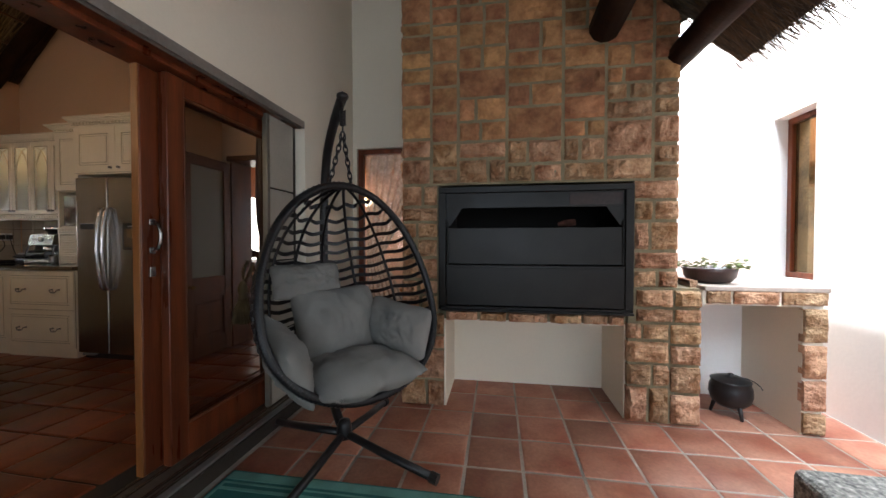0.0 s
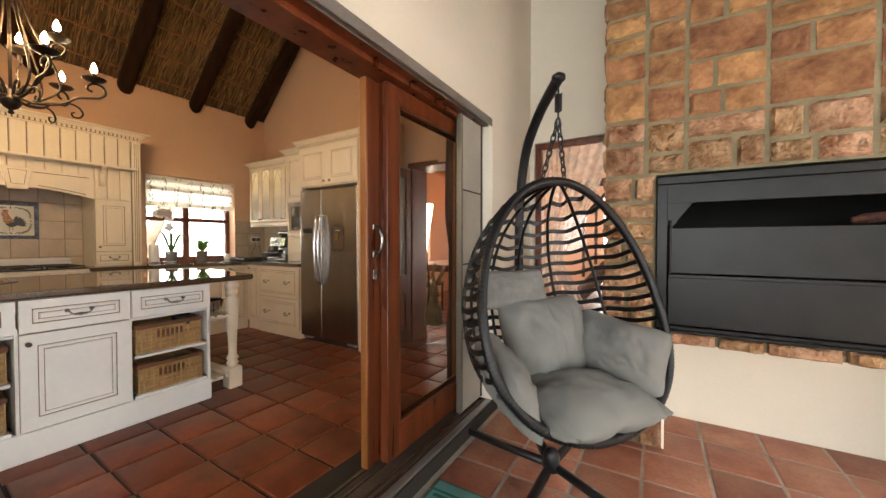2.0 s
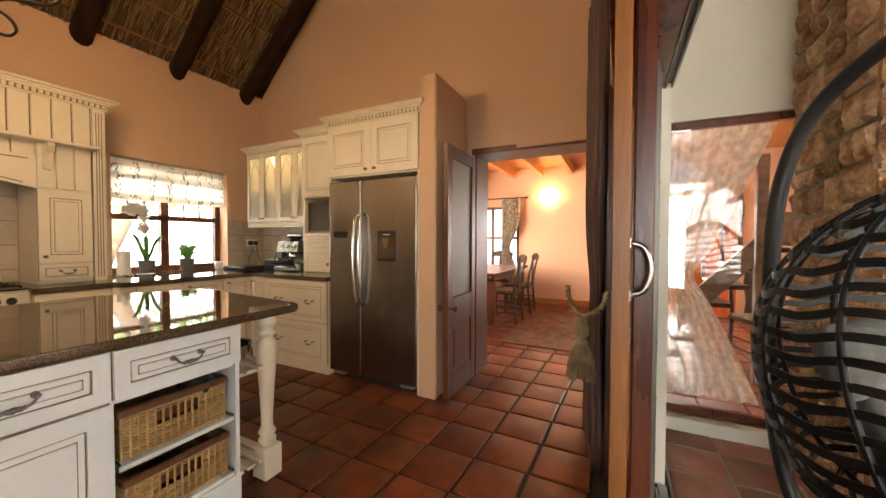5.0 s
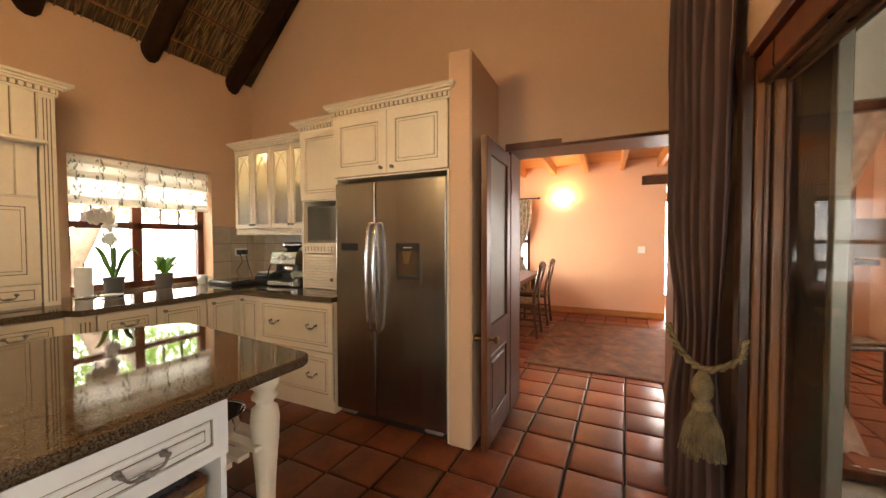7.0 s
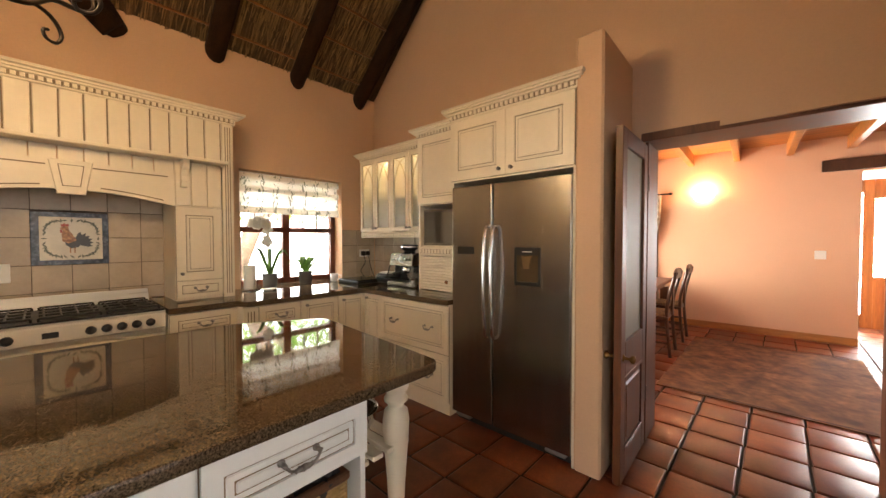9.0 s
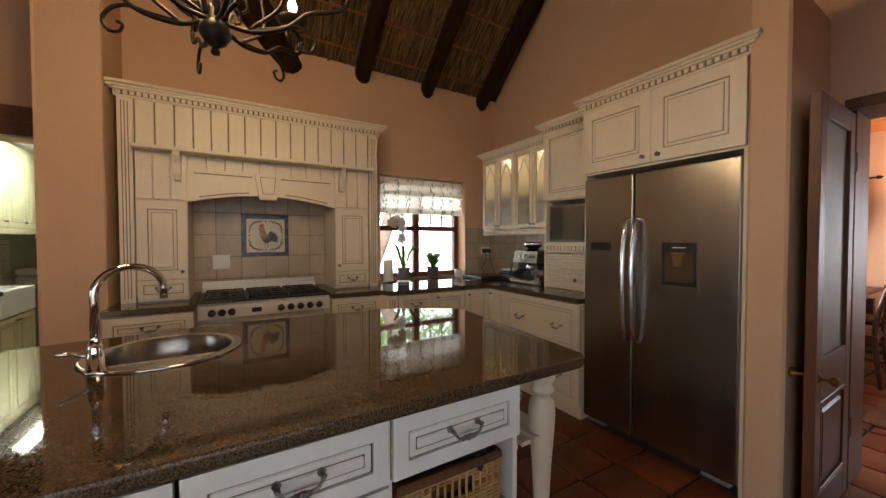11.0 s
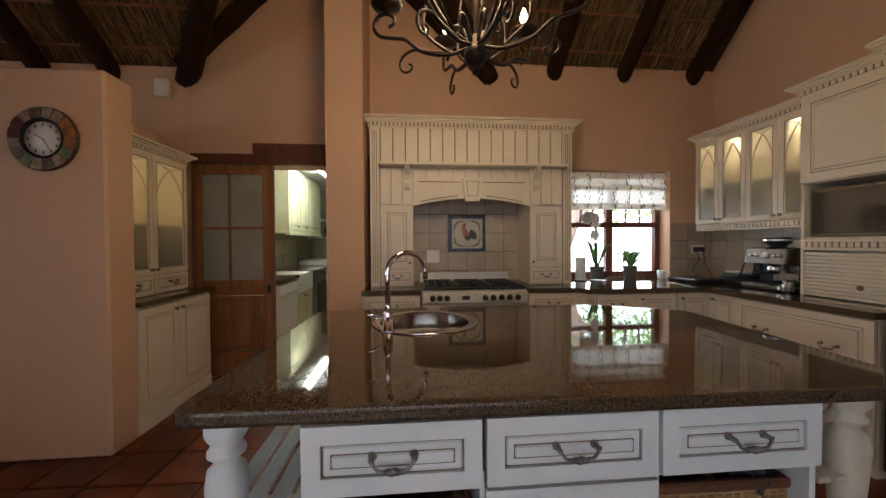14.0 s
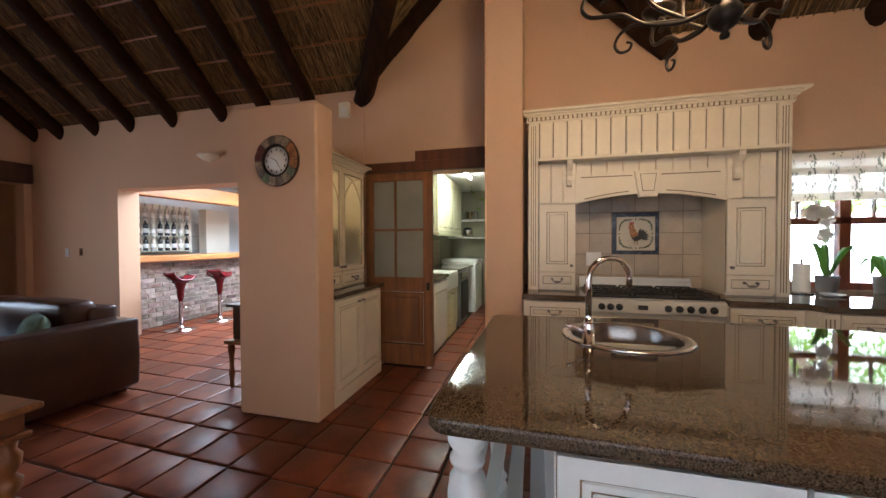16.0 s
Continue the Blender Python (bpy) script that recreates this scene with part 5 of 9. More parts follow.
def blind_cloth(prof, name):
    bm = bmesh.new()
    cols = []
    for i in range(41):
        y = wy0 + 0.01 + (wy1 - wy0 - 0.02) * i / 40
        cols.append([bm.verts.new((BX - 0.09 + a + 0.006 * noise.noise((y * 5, z * 4, 0)), y, z + 0.004 * noise.noise((y * 4, 3, z)))) for a, z in prof])
    for a, b in zip(cols, cols[1:]):
        for j in range(len(prof) - 1):
            bm.faces.new((a[j], b[j], b[j + 1], a[j + 1]))
    part(name, bm, BLIND, blind, smooth=True)


blind_cloth([(0.0, 2.05), (0.010, 1.97), (0.018, 1.90), (0.026, 1.83), (0.028, 1.76), (0.03, 1.70), (0.034, 1.655)], "cloth")
for z0, z1 in ((1.985, 2.045), (1.865, 1.925), (1.65, 1.72)):
    blind_cloth([(0.042, z1), (0.05, (z0 + z1) / 2), (0.046, z0)], "fold")
part("headrail", box(BX - 0.12, BX - 0.07, wy0 + 0.005, wy1 - 0.005, 2.03, 2.06, 0.003), WHITE_PLASTIC, blind)


# ---- wall tiles ----
def wall_tiles(name, face, at, u0, u1, v0, v1, pitch, skip=None, start=(0, 0)):
    base = structure(name, box(*oriented(face, at, u0, u1, v0, v1, 0.0, 0.004)), WALL_GROUT)
    meshes = {}
    nu, nv = int(math.ceil((u1 - u0) / pitch)) + 1, int(math.ceil((v1 - v0) / pitch)) + 1
    for i in range(-1, nu):
        for j in range(-1, nv):
            a, b = max(u0, u0 + start[0] + i * pitch), min(u1, u0 + start[0] + (i + 1) * pitch)
            c, d = max(v0, v0 + start[1] + j * pitch), min(v1, v0 + start[1] + (j + 1) * pitch)
            if b - a < 0.02 or d - c < 0.02 or (skip and skip((a + b) / 2, (c + d) / 2)):
                continue
            key = (round(b - a, 3), round(d - c, 3))
            if key not in meshes:
                bm = box(*oriented(face, 0, -key[0] / 2 + 0.002, key[0] / 2 - 0.002, -key[1] / 2 + 0.002, key[1] / 2 - 0.002, 0.0, 0.005), bevel=0.0016)
                me = bpy.data.meshes.new("wall_tile")
                bm.to_mesh(me)
                bm.free()
                me.materials.append(WALL_TILE)
                meshes[key] = me
            ob = new("wall_tile", meshes[key])
            ob.location = spot(face, at, (a + b) / 2, (c + d) / 2, 0.0042)
            ob.parent = base
    return base


wall_tiles("cooker_splashback", "+x", BX, 0.99, 2.07, 0.912, 1.885, 0.193, lambda u, v: 1.35 < u < 1.735 and 1.2 < v < 1.58, start=(-0.03, 0.1))
corner_tiles = wall_tiles("corner_splashback", "-y", FY + 0.193, -8.27, -6.95, 0.912, 1.42, 0.2)
corner_tiles.matrix_basis = Matrix.Translation((-8.28, FY + 0.195, 0)) @ Matrix.Rotation(-math.atan(0.0633), 4, "Z") @ Matrix.Translation((8.28, -FY - 0.195, 0))
wall_tiles("window_splashback", "+x", BX, 3.785, 4.255, 0.912, 1.5, 0.2)

# ---- sliding doors to the patio ----
def glazed_panel(x0, x1, y0, y1, z0, z1, label, far=0.035):
    t = thing("sliding_door", ((x0 + x1) / 2, (y0 + y1) / 2, z0), label, "sliding door", "patio sliding doors")
    s = 0.10
    for a, b in ((y0, y0 + s), (y1 - far, y1)):
        # far stile takes orange wood: the light on it is put into its colour
        part("stile", box(x0, x1, a, b, z0, z1, 0.004), RED_WOOD if a == y0 else ORANGE_WOOD, t)
    part("top_rail", box(x0, x1, y0 + s, y1 - far, z1 - 0.09, z1, 0.004), RED_WOOD, t)
    part("bottom_rail", box(x0, x1, y0 + s, y1 - far, z0, z0 + 0.17, 0.004), RED_WOOD, t)
    xm = (x0 + x1) / 2
    p = part("pane", box(xm - 0.003, xm + 0.003, y0 + s - 0.005, y1 - far + 0.005, z0 + 0.165, z1 - 0.085), DOOR_GLASS, t)
    p.visible_shadow = False
    bm = bmesh.new()
    for a, b, c, d in ((y0 + s, y1 - far, z0 + 0.17, z0 + 0.185), (y0 + s, y1 - far, z1 - 0.105, z1 - 0.09), (y0 + s, y0 + s + 0.014, z0 + 0.185, z1 - 0.105), (y1 - far - 0.014, y1 - far, z0 + 0.185, z1 - 0.105)):
        box(x1 - 0.018, x1 - 0.004, a, b, c, d, 0.003, bm=bm)
    split_part("glazing_bead", bm, DOOR_WOOD, t)
    return t


d1 = glazed_panel(-3.948, -3.905, 2.05, 3.025, 0.012, 2.0, "varnished red-brown glazed sliding door pushed open with a brass-grey pull")
part("leading_edge", box(-3.947, -3.906, 2.043, 2.05, 0.012, 2.0, 0.002), ORANGE_WOOD, d1, "worn orange leading edge")
part("pull_handle", tube(smooth_path([(-3.903, 2.105, 1.25), (-3.87, 2.105, 1.235), (-3.855, 2.105, 1.18), (-3.87, 2.105, 1.125), (-3.903, 2.105, 1.11)], 6), 0.009, 10), STEEL, d1, "brushed steel D-shaped pull handle", smooth=True)
bm = boxes((-3.906, -3.901, 2.09, 2.12, 1.235, 1.265), (-3.906, -3.901, 2.09, 2.12, 1.095, 1.125), (-3.906, -3.901, 2.09, 2.12, 0.98, 1.03), bevel=0.001)
split_part("handle_plate", bm, STEEL, d1)
glazed_panel(-3.895, -3.845, 2.135, 3.025, 0.012, 2.0, "second varnished red-brown glazed sliding door stacked behind the first")
fr = bmesh.new()
box(-3.97, -3.80, -0.69, 3.09, 2.005, 2.055, 0.004, bm=fr)
structure("door_frame", fr, RED_WOOD)
structure("door_head", box(-3.80, -3.737, -0.69, 3.15, 2.03, 2.078, 0.003), RED_WOOD)
# jamb and trim in dark wood, to colour in the shade on them
structure("door_jamb", box(-3.97, -3.80, 3.03, 3.095, 0.0, 2.004, 0.004), DARK_WOOD)
structure("door_jamb_trim", box(-3.985, -3.952, 2.995, 3.06, 0.0, 2.03, 0.004), DARK_WOOD)
# folded steel security screen in the reveal
sg = thing("security_screen", (-3.75, 2.97, 0.0), "folded grey metal security screen standing in the door reveal", "security screen")
part("side_profile", box(-3.812, -3.775, 2.81, 2.84, 0.01, 2.04, 0.003), varied("grey_aluminium", (0.20, 0.19, 0.155), 0.4, 0.5, amount=0.15), sg)
SCREEN = varied("grey_enamel_sheet", (0.42, 0.40, 0.34), 0.5, 0.0, big=3, amount=0.1)
# dark brown that paints in the shade on the screen's inner side
SCREEN_SHADE = varied("screen_shade_brown", (0.03, 0.024, 0.018), 0.7, big=4, amount=0.3)
for k in range(4):
    part("sheet", box(-3.787, -3.776, 2.84, 3.12, 0.012 + k * 0.507, 0.508 + k * 0.507, 0.003), SCREEN, sg)
# added sheet: gives the unlit back of the screen its darkness
part("shade_sheet", box(-3.811, -3.788, 2.842, 3.115, 0.012, 2.03, 0.003), SCREEN_SHADE, sg, "dark sheet added for the screen's shaded inner side")
part("rear_profile", box(-3.812, -3.775, 3.12, 3.15, 0.01, 2.04, 0.003), SCREEN_SHADE, sg, "rear profile coloured dark for shade")
bm = bmesh.new()
for k in range(9):
    lathe([(0.005, 0), (0.004, 0.003), (0.0001, 0.004)], (-3.775, 2.825, 0.1 + k * 0.235), 8, bm=bm, m=Matrix.Rotation(radians(90), 4, "Y"))
part("rivet", bm, STEEL, sg)
tr = thing("door_track", (-3.8, 1.2, -0.02), "worn aluminium sliding-door track in the threshold", "door track")
part("sill", box(-3.955, -3.70, -0.69, 3.1, -0.10, 0.0, 0.004), varied("worn_sill", (0.12, 0.085, 0.06), 0.6, amount=0.3, big=5), tr)
for x in (-3.925, -3.87, -3.785, -3.745):
    part("rail", box(x - 0.006, x + 0.006, -0.68, 3.09, 0.0, 0.012, 0.002), STEEL, tr)
part("outer_strip", box(-3.735, -3.695, -0.68, 3.14, -0.03, 0.003, 0.003), varied("dull_aluminium", (0.36, 0.36, 0.35), 0.4, 0.8, amount=0.15), tr)
tt = thing("overhead_track", (-3.74, 1.2, 2.0), "grey painted metal track above the patio doors", "door track")
part("channel", boxes((-3.735, -3.697, -0.69, 3.15, 2.05, 2.078), (-3.705, -3.697, -0.69, 3.15, 2.025, 2.05), (-3.735, -3.728, -0.69, 3.15, 2.025, 2.05)), varied("grey_track_paint", (0.30, 0.28, 0.25), 0.5, 0.4, amount=0.2), tt)

# ---- curtain inside the door ----
cur = thing("curtain", (-4.07, 3.3, 0), "gathered mauve-grey curtain held back by a tasselled rope", "curtain")
bm = bmesh.new()
rows = []
for i in range(46):
    z = 2.72 - 2.70 * i / 45
    pinch = math.exp(-((z - 0.92) / 0.28) ** 2)
    hw = 0.125 * (1 - 0.30 * pinch)
    row = []
    for j in range(73):
        q = j / 72
        fold = math.sin(q * 2 * math.pi * 6.5 + 0.6 * math.sin(z * 1.4))
        a = -1 + 2 * q
        row.append(bm.verts.new((-4.065 + 0.42 * hw * a + 0.045 * (1 - 0.4 * pinch) * fold * 0.6 + 0.012 * noise.noise((q * 6, z * 2, 0)) + 0.02 * pinch,
                                 3.36 - a * hw * 2.6 + 0.03 * fold + 0.02 * noise.noise((q * 4, z * 1.5, 5)), z)))
    rows.append(row)
for a, b in zip(rows, rows[1:]):
    for j in range(72):
        bm.faces.new((a[j], a[j + 1], b[j + 1], b[j]))
r = bmesh.ops.extrude_face_region(bm, geom=list(bm.faces))
bmesh.ops.translate(bm, vec=(-0.003, 0.002, 0), verts=[v for v in r["geom"] if isinstance(v, bmesh.types.BMVert)])
part("cloth", bm, CURTAIN, cur, smooth=True)
ROPE = varied("olive_rope", (0.34, 0.26, 0.14), 0.9, big=20, small=150, amount=0.35, bump=0.6)
tie = thing("curtain_tieback", (-4.09, 3.1, 0.5), "thick olive-beige twisted rope tieback with a large tassel", "tieback")
for s in (0, 1):
    pts = []
    for i in range(50):
        q = i / 49
        c = smooth_path([(-3.98, 2.93, 1.0), (-4.0, 2.92, 0.93), (-4.09, 2.985, 0.865), (-4.165, 3.06, 0.93), (-4.19, 3.16, 1.02)], 13)
        p = c[min(i, len(c) - 1)]
        a = i * 0.9 + s * math.pi
        pts.append(p + Vector((0.007 * math.cos(a), 0.004 * math.cos(a), 0.007 * math.sin(a))))
    part("rope", tube(pts, 0.0085, 7), ROPE, tie, smooth=True)
kx, ky = -4.095, 2.965
part("knot", lathe([(0.008, 0.70), (0.03, 0.715), (0.034, 0.735), (0.022, 0.755), (0.034, 0.78), (0.036, 0.81), (0.026, 0.84), (0.012, 0.865)], (kx, ky, 0), 16), ROPE, tie, smooth=True)
bm = bmesh.new()
rng = random.Random(4)
for k in range(190):
    a, r0, r1 = rng.uniform(0, 6.283), rng.uniform(0.004, 0.032), rng.uniform(0.025, 0.075)
    z1 = rng.uniform(0.545, 0.575)
    tube([(kx + r0 * math.cos(a), ky + r0 * math.sin(a), 0.72), (kx + (r0 + r1) * 0.62 * math.cos(a), ky + (r0 + r1) * 0.62 * math.sin(a), 0.65), (kx + r1 * math.cos(a + 0.1), ky + r1 * math.sin(a + 0.1), z1)], 0.0032, 4, bm=bm)
part("tassel_fringe", bm, ROPE, tie)
rod = thing("curtain_rod", (-4.06, 1.5, 2.68), "dark metal curtain rod above the patio door", "curtain rod")
part("rod", tube([(-4.06, -0.9, 2.70), (-4.06, 3.75, 2.70)], 0.014, 10), BLACK_METAL, rod, smooth=True)
for k in range(5):
    part("eyelet", tube([(-4.06 + 0.03 * math.cos(a), 3.1 + k * 0.13, 2.70 + 0.03 * math.sin(a)) for a in [2 * math.pi * i / 14 for i in range(14)]], 0.005, 6, closed=True), CHROME, rod, smooth=True)
for y in (-0.8, 3.7):
    part("bracket", tube([(-4.06, y, 2.70), (-3.95, y, 2.70)], 0.01, 8), BLACK_METAL, rod)

# ---- braai ----
def partition(x0, x1, z0, z1, rng, small=0.1):
    """Random coursed split of a rectangle into stones."""
    w, h = x1 - x0, z1 - z0
    if w > 0.42 or (w > 0.33 and w > h * 1.9 and rng.random() < 0.85):
        c = x0 + w * rng.uniform(0.36, 0.64)
        return partition(x0, c, z0, z1, rng) + partition(c, x1, z0, z1, rng)
    if h > 0.27 or (h > 0.21 and rng.random() < 0.5):
        c = z0 + h * rng.uniform(0.36, 0.64)
        return partition(x0, x1, z0, c, rng) + partition(x0, x1, c, z1, rng)
    if w > 0.25 and rng.random() < 0.4:
        c = x0 + w * rng.uniform(0.36, 0.64)
        return [(x0, c, z0, z1), (c, x1, z0, z1)]
    return [(x0, x1, z0, z1)]


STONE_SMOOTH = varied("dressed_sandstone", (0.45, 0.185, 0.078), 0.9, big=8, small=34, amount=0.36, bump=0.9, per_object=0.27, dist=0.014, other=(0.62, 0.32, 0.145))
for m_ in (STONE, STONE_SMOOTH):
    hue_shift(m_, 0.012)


def stone(parent, x0, x1, z0, z1, yf, depth=0.16, rough=0.02, face="-y"):
    """One rock-faced stone, its edges drawn in and its face uneven."""
    j = 0.0115
    nx, nz = (9, 7) if rough > 0.008 else (7, 6)
    bm = bmesh.new()
    sd = Vector((x0 * 3.1, z0 * 2.7, 1.3))
    g = []
    for a in range(nx + 1):
        col = []
        for b in range(nz + 1):
            x, z = x0 + j + (x1 - x0 - 2 * j) * a / nx, z0 + j + (z1 - z0 - 2 * j) * b / nz
            edge = a in (0, nx) or b in (0, nz)
            n = rough * (0.9 + 1.4 * noise.noise(Vector((x * 9, z * 9, 0)) + sd) + 1.0 * noise.noise(Vector((x * 26, z * 26, 2)) + sd) + 0.6 * noise.noise(Vector((x * 55, z * 55, 5)) + sd)) if not edge else -rough * 0.35
            if edge:
                x += 0.006 * noise.noise(Vector((x * 20, z * 20, 3)) + sd)
                z += 0.006 * noise.noise(Vector((x * 20, z * 20, 7)) + sd)
            col.append(bm.verts.new((x, yf - n, z) if face == "-y" else (yf + n, x, z) if face == "+x" else (yf - n, x, z)))
        g.append(col)
    for a in range(nx):
        for b in range(nz):
            bm.faces.new((g[a][b], g[a + 1][b], g[a + 1][b + 1], g[a][b + 1]))
    ring = [g[a][0] for a in range(nx + 1)] + [g[nx][b] for b in range(1, nz + 1)] + [g[a][nz] for a in range(nx - 1, -1, -1)] + [g[0][b] for b in range(nz - 1, 0, -1)]
    back = [bm.verts.new(v.co + (Vector((0, 0.05, 0)) if face == "-y" else Vector((-0.05 if face == "+x" else 0.05, 0, 0)))) for v in ring]
    for k in range(len(ring)):
        bm.faces.new((ring[k], back[k], back[(k + 1) % len(ring)], ring[(k + 1) % len(ring)]))
    bmesh.ops.recalc_face_normals(bm, faces=bm.faces)
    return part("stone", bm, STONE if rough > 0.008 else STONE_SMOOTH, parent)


braai = thing("braai", (-1.9, 3.6, PATIO), "built-in sandstone braai fireplace with black steel doors", "fireplace")
core = boxes((-2.93, -1.02, 3.224, 4.06, 1.575, 4.5), (-2.93, -2.66, 3.224, 4.06, 0.57, 1.575), (-1.29, -1.02, 3.224, 4.06, 0.57, 1.575), (-2.66, -1.29, 3.235, 4.06, 0.575, 0.65), (-2.66, -1.29, 4.0, 4.06, 0.65, 1.575),
             (-2.93, -2.62, 3.235, 3.78, PATIO, 0.575), (-1.33, -0.88, 3.20, 3.78, PATIO, 0.84), (-2.66, -1.29, 3.75, 4.06, 0.57, 0.7))
split_part("mortar_core", core, MORTAR, braai)
split_part("cavity_lining", boxes((-2.62, -1.33, 3.76, 3.80, PATIO, 0.575), (-2.619, -2.605, 3.24, 3.76, PATIO, 0.575), (-1.345, -1.331, 3.24, 3.76, PATIO, 0.575), (-2.605, -1.345, 3.24, 3.76, 0.56, 0.575)), PLASTER_PALE, braai, "cream plastered recess under the hearth")
rng = random.Random(21)
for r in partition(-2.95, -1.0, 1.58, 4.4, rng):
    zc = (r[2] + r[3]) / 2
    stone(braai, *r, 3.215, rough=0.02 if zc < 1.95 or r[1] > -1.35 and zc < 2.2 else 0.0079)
for r in partition(-2.95, -2.66, 0.62, 1.58, rng) + partition(-1.295, -1.0, 0.83, 1.58, rng):
    stone(braai, *r, 3.215)
for r in partition(-2.95, -2.61, PATIO, 0.62, rng):
    stone(braai, *r, 3.205, rough=0.018)
for r in partition(-1.35, -0.87, PATIO, 0.6, rng) + partition(-1.29, -0.87, 0.6, 0.835, rng):
    stone(braai, *r, 3.175, rough=0.02)
xs = [-2.61, -2.36, -2.15, -1.86, -1.63, -1.46, -1.35]
for a, b in zip(xs, xs[1:]):
    stone(braai, a, b, 0.565, 0.65, 3.185, rough=0.012)
zs = [PATIO, 0.12, 0.33, 0.52, 0.7, 0.9, 1.1, 1.28, 1.45, 1.6, 1.8, 2.0, 2.2]
for a, b in zip(zs, zs[1:]):
    stone(braai, 3.25, 3.72, a, b, -1.0 if a > 0.8 else -0.86, rough=0.014, face="+x")
for r in partition(3.24, 4.05, PATIO, 4.4, rng):
    stone(braai, *r, -2.945, rough=0.012, face="-x")
# steel fire box
fire = thing("fire_box", (-1.98, 3.4, 0.65), "black steel braai box with two lift-up door panels", "fire box")
f0, f1, g0, g1, fy = -2.655, -1.30, 0.652, 1.555, 3.185
for a, b, c, d in ((f0, f1, g1 - 0.045, g1), (f0, f1, g0, g0 + 0.03), (f0, f0 + 0.055, g0 + 0.03, g1 - 0.045), (f1 - 0.055, f1, g0 + 0.03, g1 - 0.045)):
    part("outer_frame", box(a, b, fy, 3.26, c, d, 0.004), BRAAI_METAL, fire)
part("hood_plate", box(f0 + 0.055, f1 - 0.055, fy + 0.025, fy + 0.04, 1.40, g1 - 0.045, 0.002), BRAAI_METAL, fire)
part("rust_patch", box(-1.72, -1.37, fy + 0.023, fy + 0.0255, 1.415, 1.495, 0.0005), varied("heat_scorched_steel", (0.11, 0.045, 0.03), 0.6, 0.2, big=9, small=50, amount=0.6, other=(0.05, 0.04, 0.04)), fire, "heat-scorched reddish patch")
split_part("inner_box", boxes((f0 + 0.05, f1 - 0.05, 3.9, 3.92, g0, g1), (f0 + 0.04, f0 + 0.055, 3.26, 3.9, g0, g1), (f1 - 0.055, f1 - 0.04, 3.26, 3.9, g0, g1), (f0 + 0.05, f1 - 0.05, 3.22, 3.9, g1 - 0.02, g1), (f0 + 0.05, f1 - 0.05, 3.26, 3.9, g0, g0 + 0.02)), SOOT, fire, "soot-black inside")
part("upper_door", box(f0 + 0.06, f1 - 0.06, fy + 0.012, fy + 0.03, 0.99, 1.255, 0.003), BRAAI_METAL, fire)
part("lower_door", box(f0 + 0.06, f1 - 0.06, fy - 0.004, fy + 0.012, 0.69, 0.965, 0.003), BRAAI_METAL, fire)
part("door_lip", boxes((f0 + 0.06, f1 - 0.06, fy - 0.012, fy + 0.02, 0.963, 0.985), bevel=0.003), BRAAI_METAL, fire)
for s in (0, 1):
    u = f0 + 0.056 if s == 0 else f1 - 0.056
    k = 1 if s == 0 else -1
    part("corner_plate", prism([(u, 1.40), (u, 1.27), (u + k * 0.03, 1.27), (u + k * 0.12, 1.40)][::k], fy + 0.02, fy + 0.035, "y"), BRAAI_METAL, fire)
    part("hinge_bar", tube([(u + k * 0.012, fy + 0.01, 0.70), (u + k * 0.012, fy + 0.01, 1.30)], 0.008, 8), BRAAI_METAL, fire)
part("base_lip", box(f0 + 0.02, f1 - 0.005, fy - 0.03, fy + 0.01, g0 - 0.004, g0 + 0.012, 0.003), BRAAI_METAL, fire)
log = lathe([(0.016, 0), (0.03, 0.05), (0.026, 0.13)], (0, 0, 0), 9, m=Matrix.Rotation(radians(82), 4, "Y"))
bmesh.ops.translate(log, vec=(-1.75, 3.5, 1.29), verts=log.verts)
part("firewood", log, varied("charred_wood", (0.16, 0.06, 0.04), 0.9, big=20, amount=0.5, bump=0.6), fire, "charred firewood")
part("fire_grid", boxes((-2.55, -1.4, 3.3, 3.85, 1.235, 1.25)), SOOT, fire)

# stone side table with shelf
st = thing("stone_table", (-0.5, 3.45, PATIO), "sandstone-edged side table joined to the braai", "stone table")
part("top", box(-0.87, -0.15, 3.16, 3.78, 0.83, 0.862, 0.005), varied("pale_stone_slab", (0.46, 0.38, 0.32), 0.7, big=6, amount=0.2, bump=0.3), st)
part("core", boxes((-0.87, -0.17, 3.19, 3.76, 0.735, 0.83), (-0.285, -0.17, 3.19, 3.76, PATIO, 0.735)), PLASTER_PALE, st)
part("back_panel", box(-0.88, -0.285, 3.76, 3.8, PATIO, 0.84), PLASTER_WHITE, st)
for a, b in ((-0.86, -0.70), (-0.70, -0.42), (-0.42, -0.15)):
    stone(st, a, b, 0.735, 0.84, 3.165, rough=0.012)
for a, b in ((PATIO, 0.06), (0.06, 0.27), (0.27, 0.5), (0.5, 0.735)):
    stone(st, -0.295, -0.15, a, b, 3.165, rough=0.012)
# three-legged iron pot
pot = thing("potjie_pot", (-0.56, 3.42, PATIO), "black three-legged cast-iron potjie pot on the patio floor", "cooking pot")
PS = 0.82
prof = [(r * PS, z * PS) for r, z in ((0.03, 0.07), (0.10, 0.085), (0.145, 0.13), (0.16, 0.19), (0.155, 0.25), (0.14, 0.29), (0.15, 0.305), (0.14, 0.31), (0.08, 0.335), (0.02, 0.345), (0.02, 0.36), (0.0001, 0.365))]
part("body", lathe(prof, (-0.56, 3.42, PATIO), 26), BLACK_METAL, pot, smooth=True)
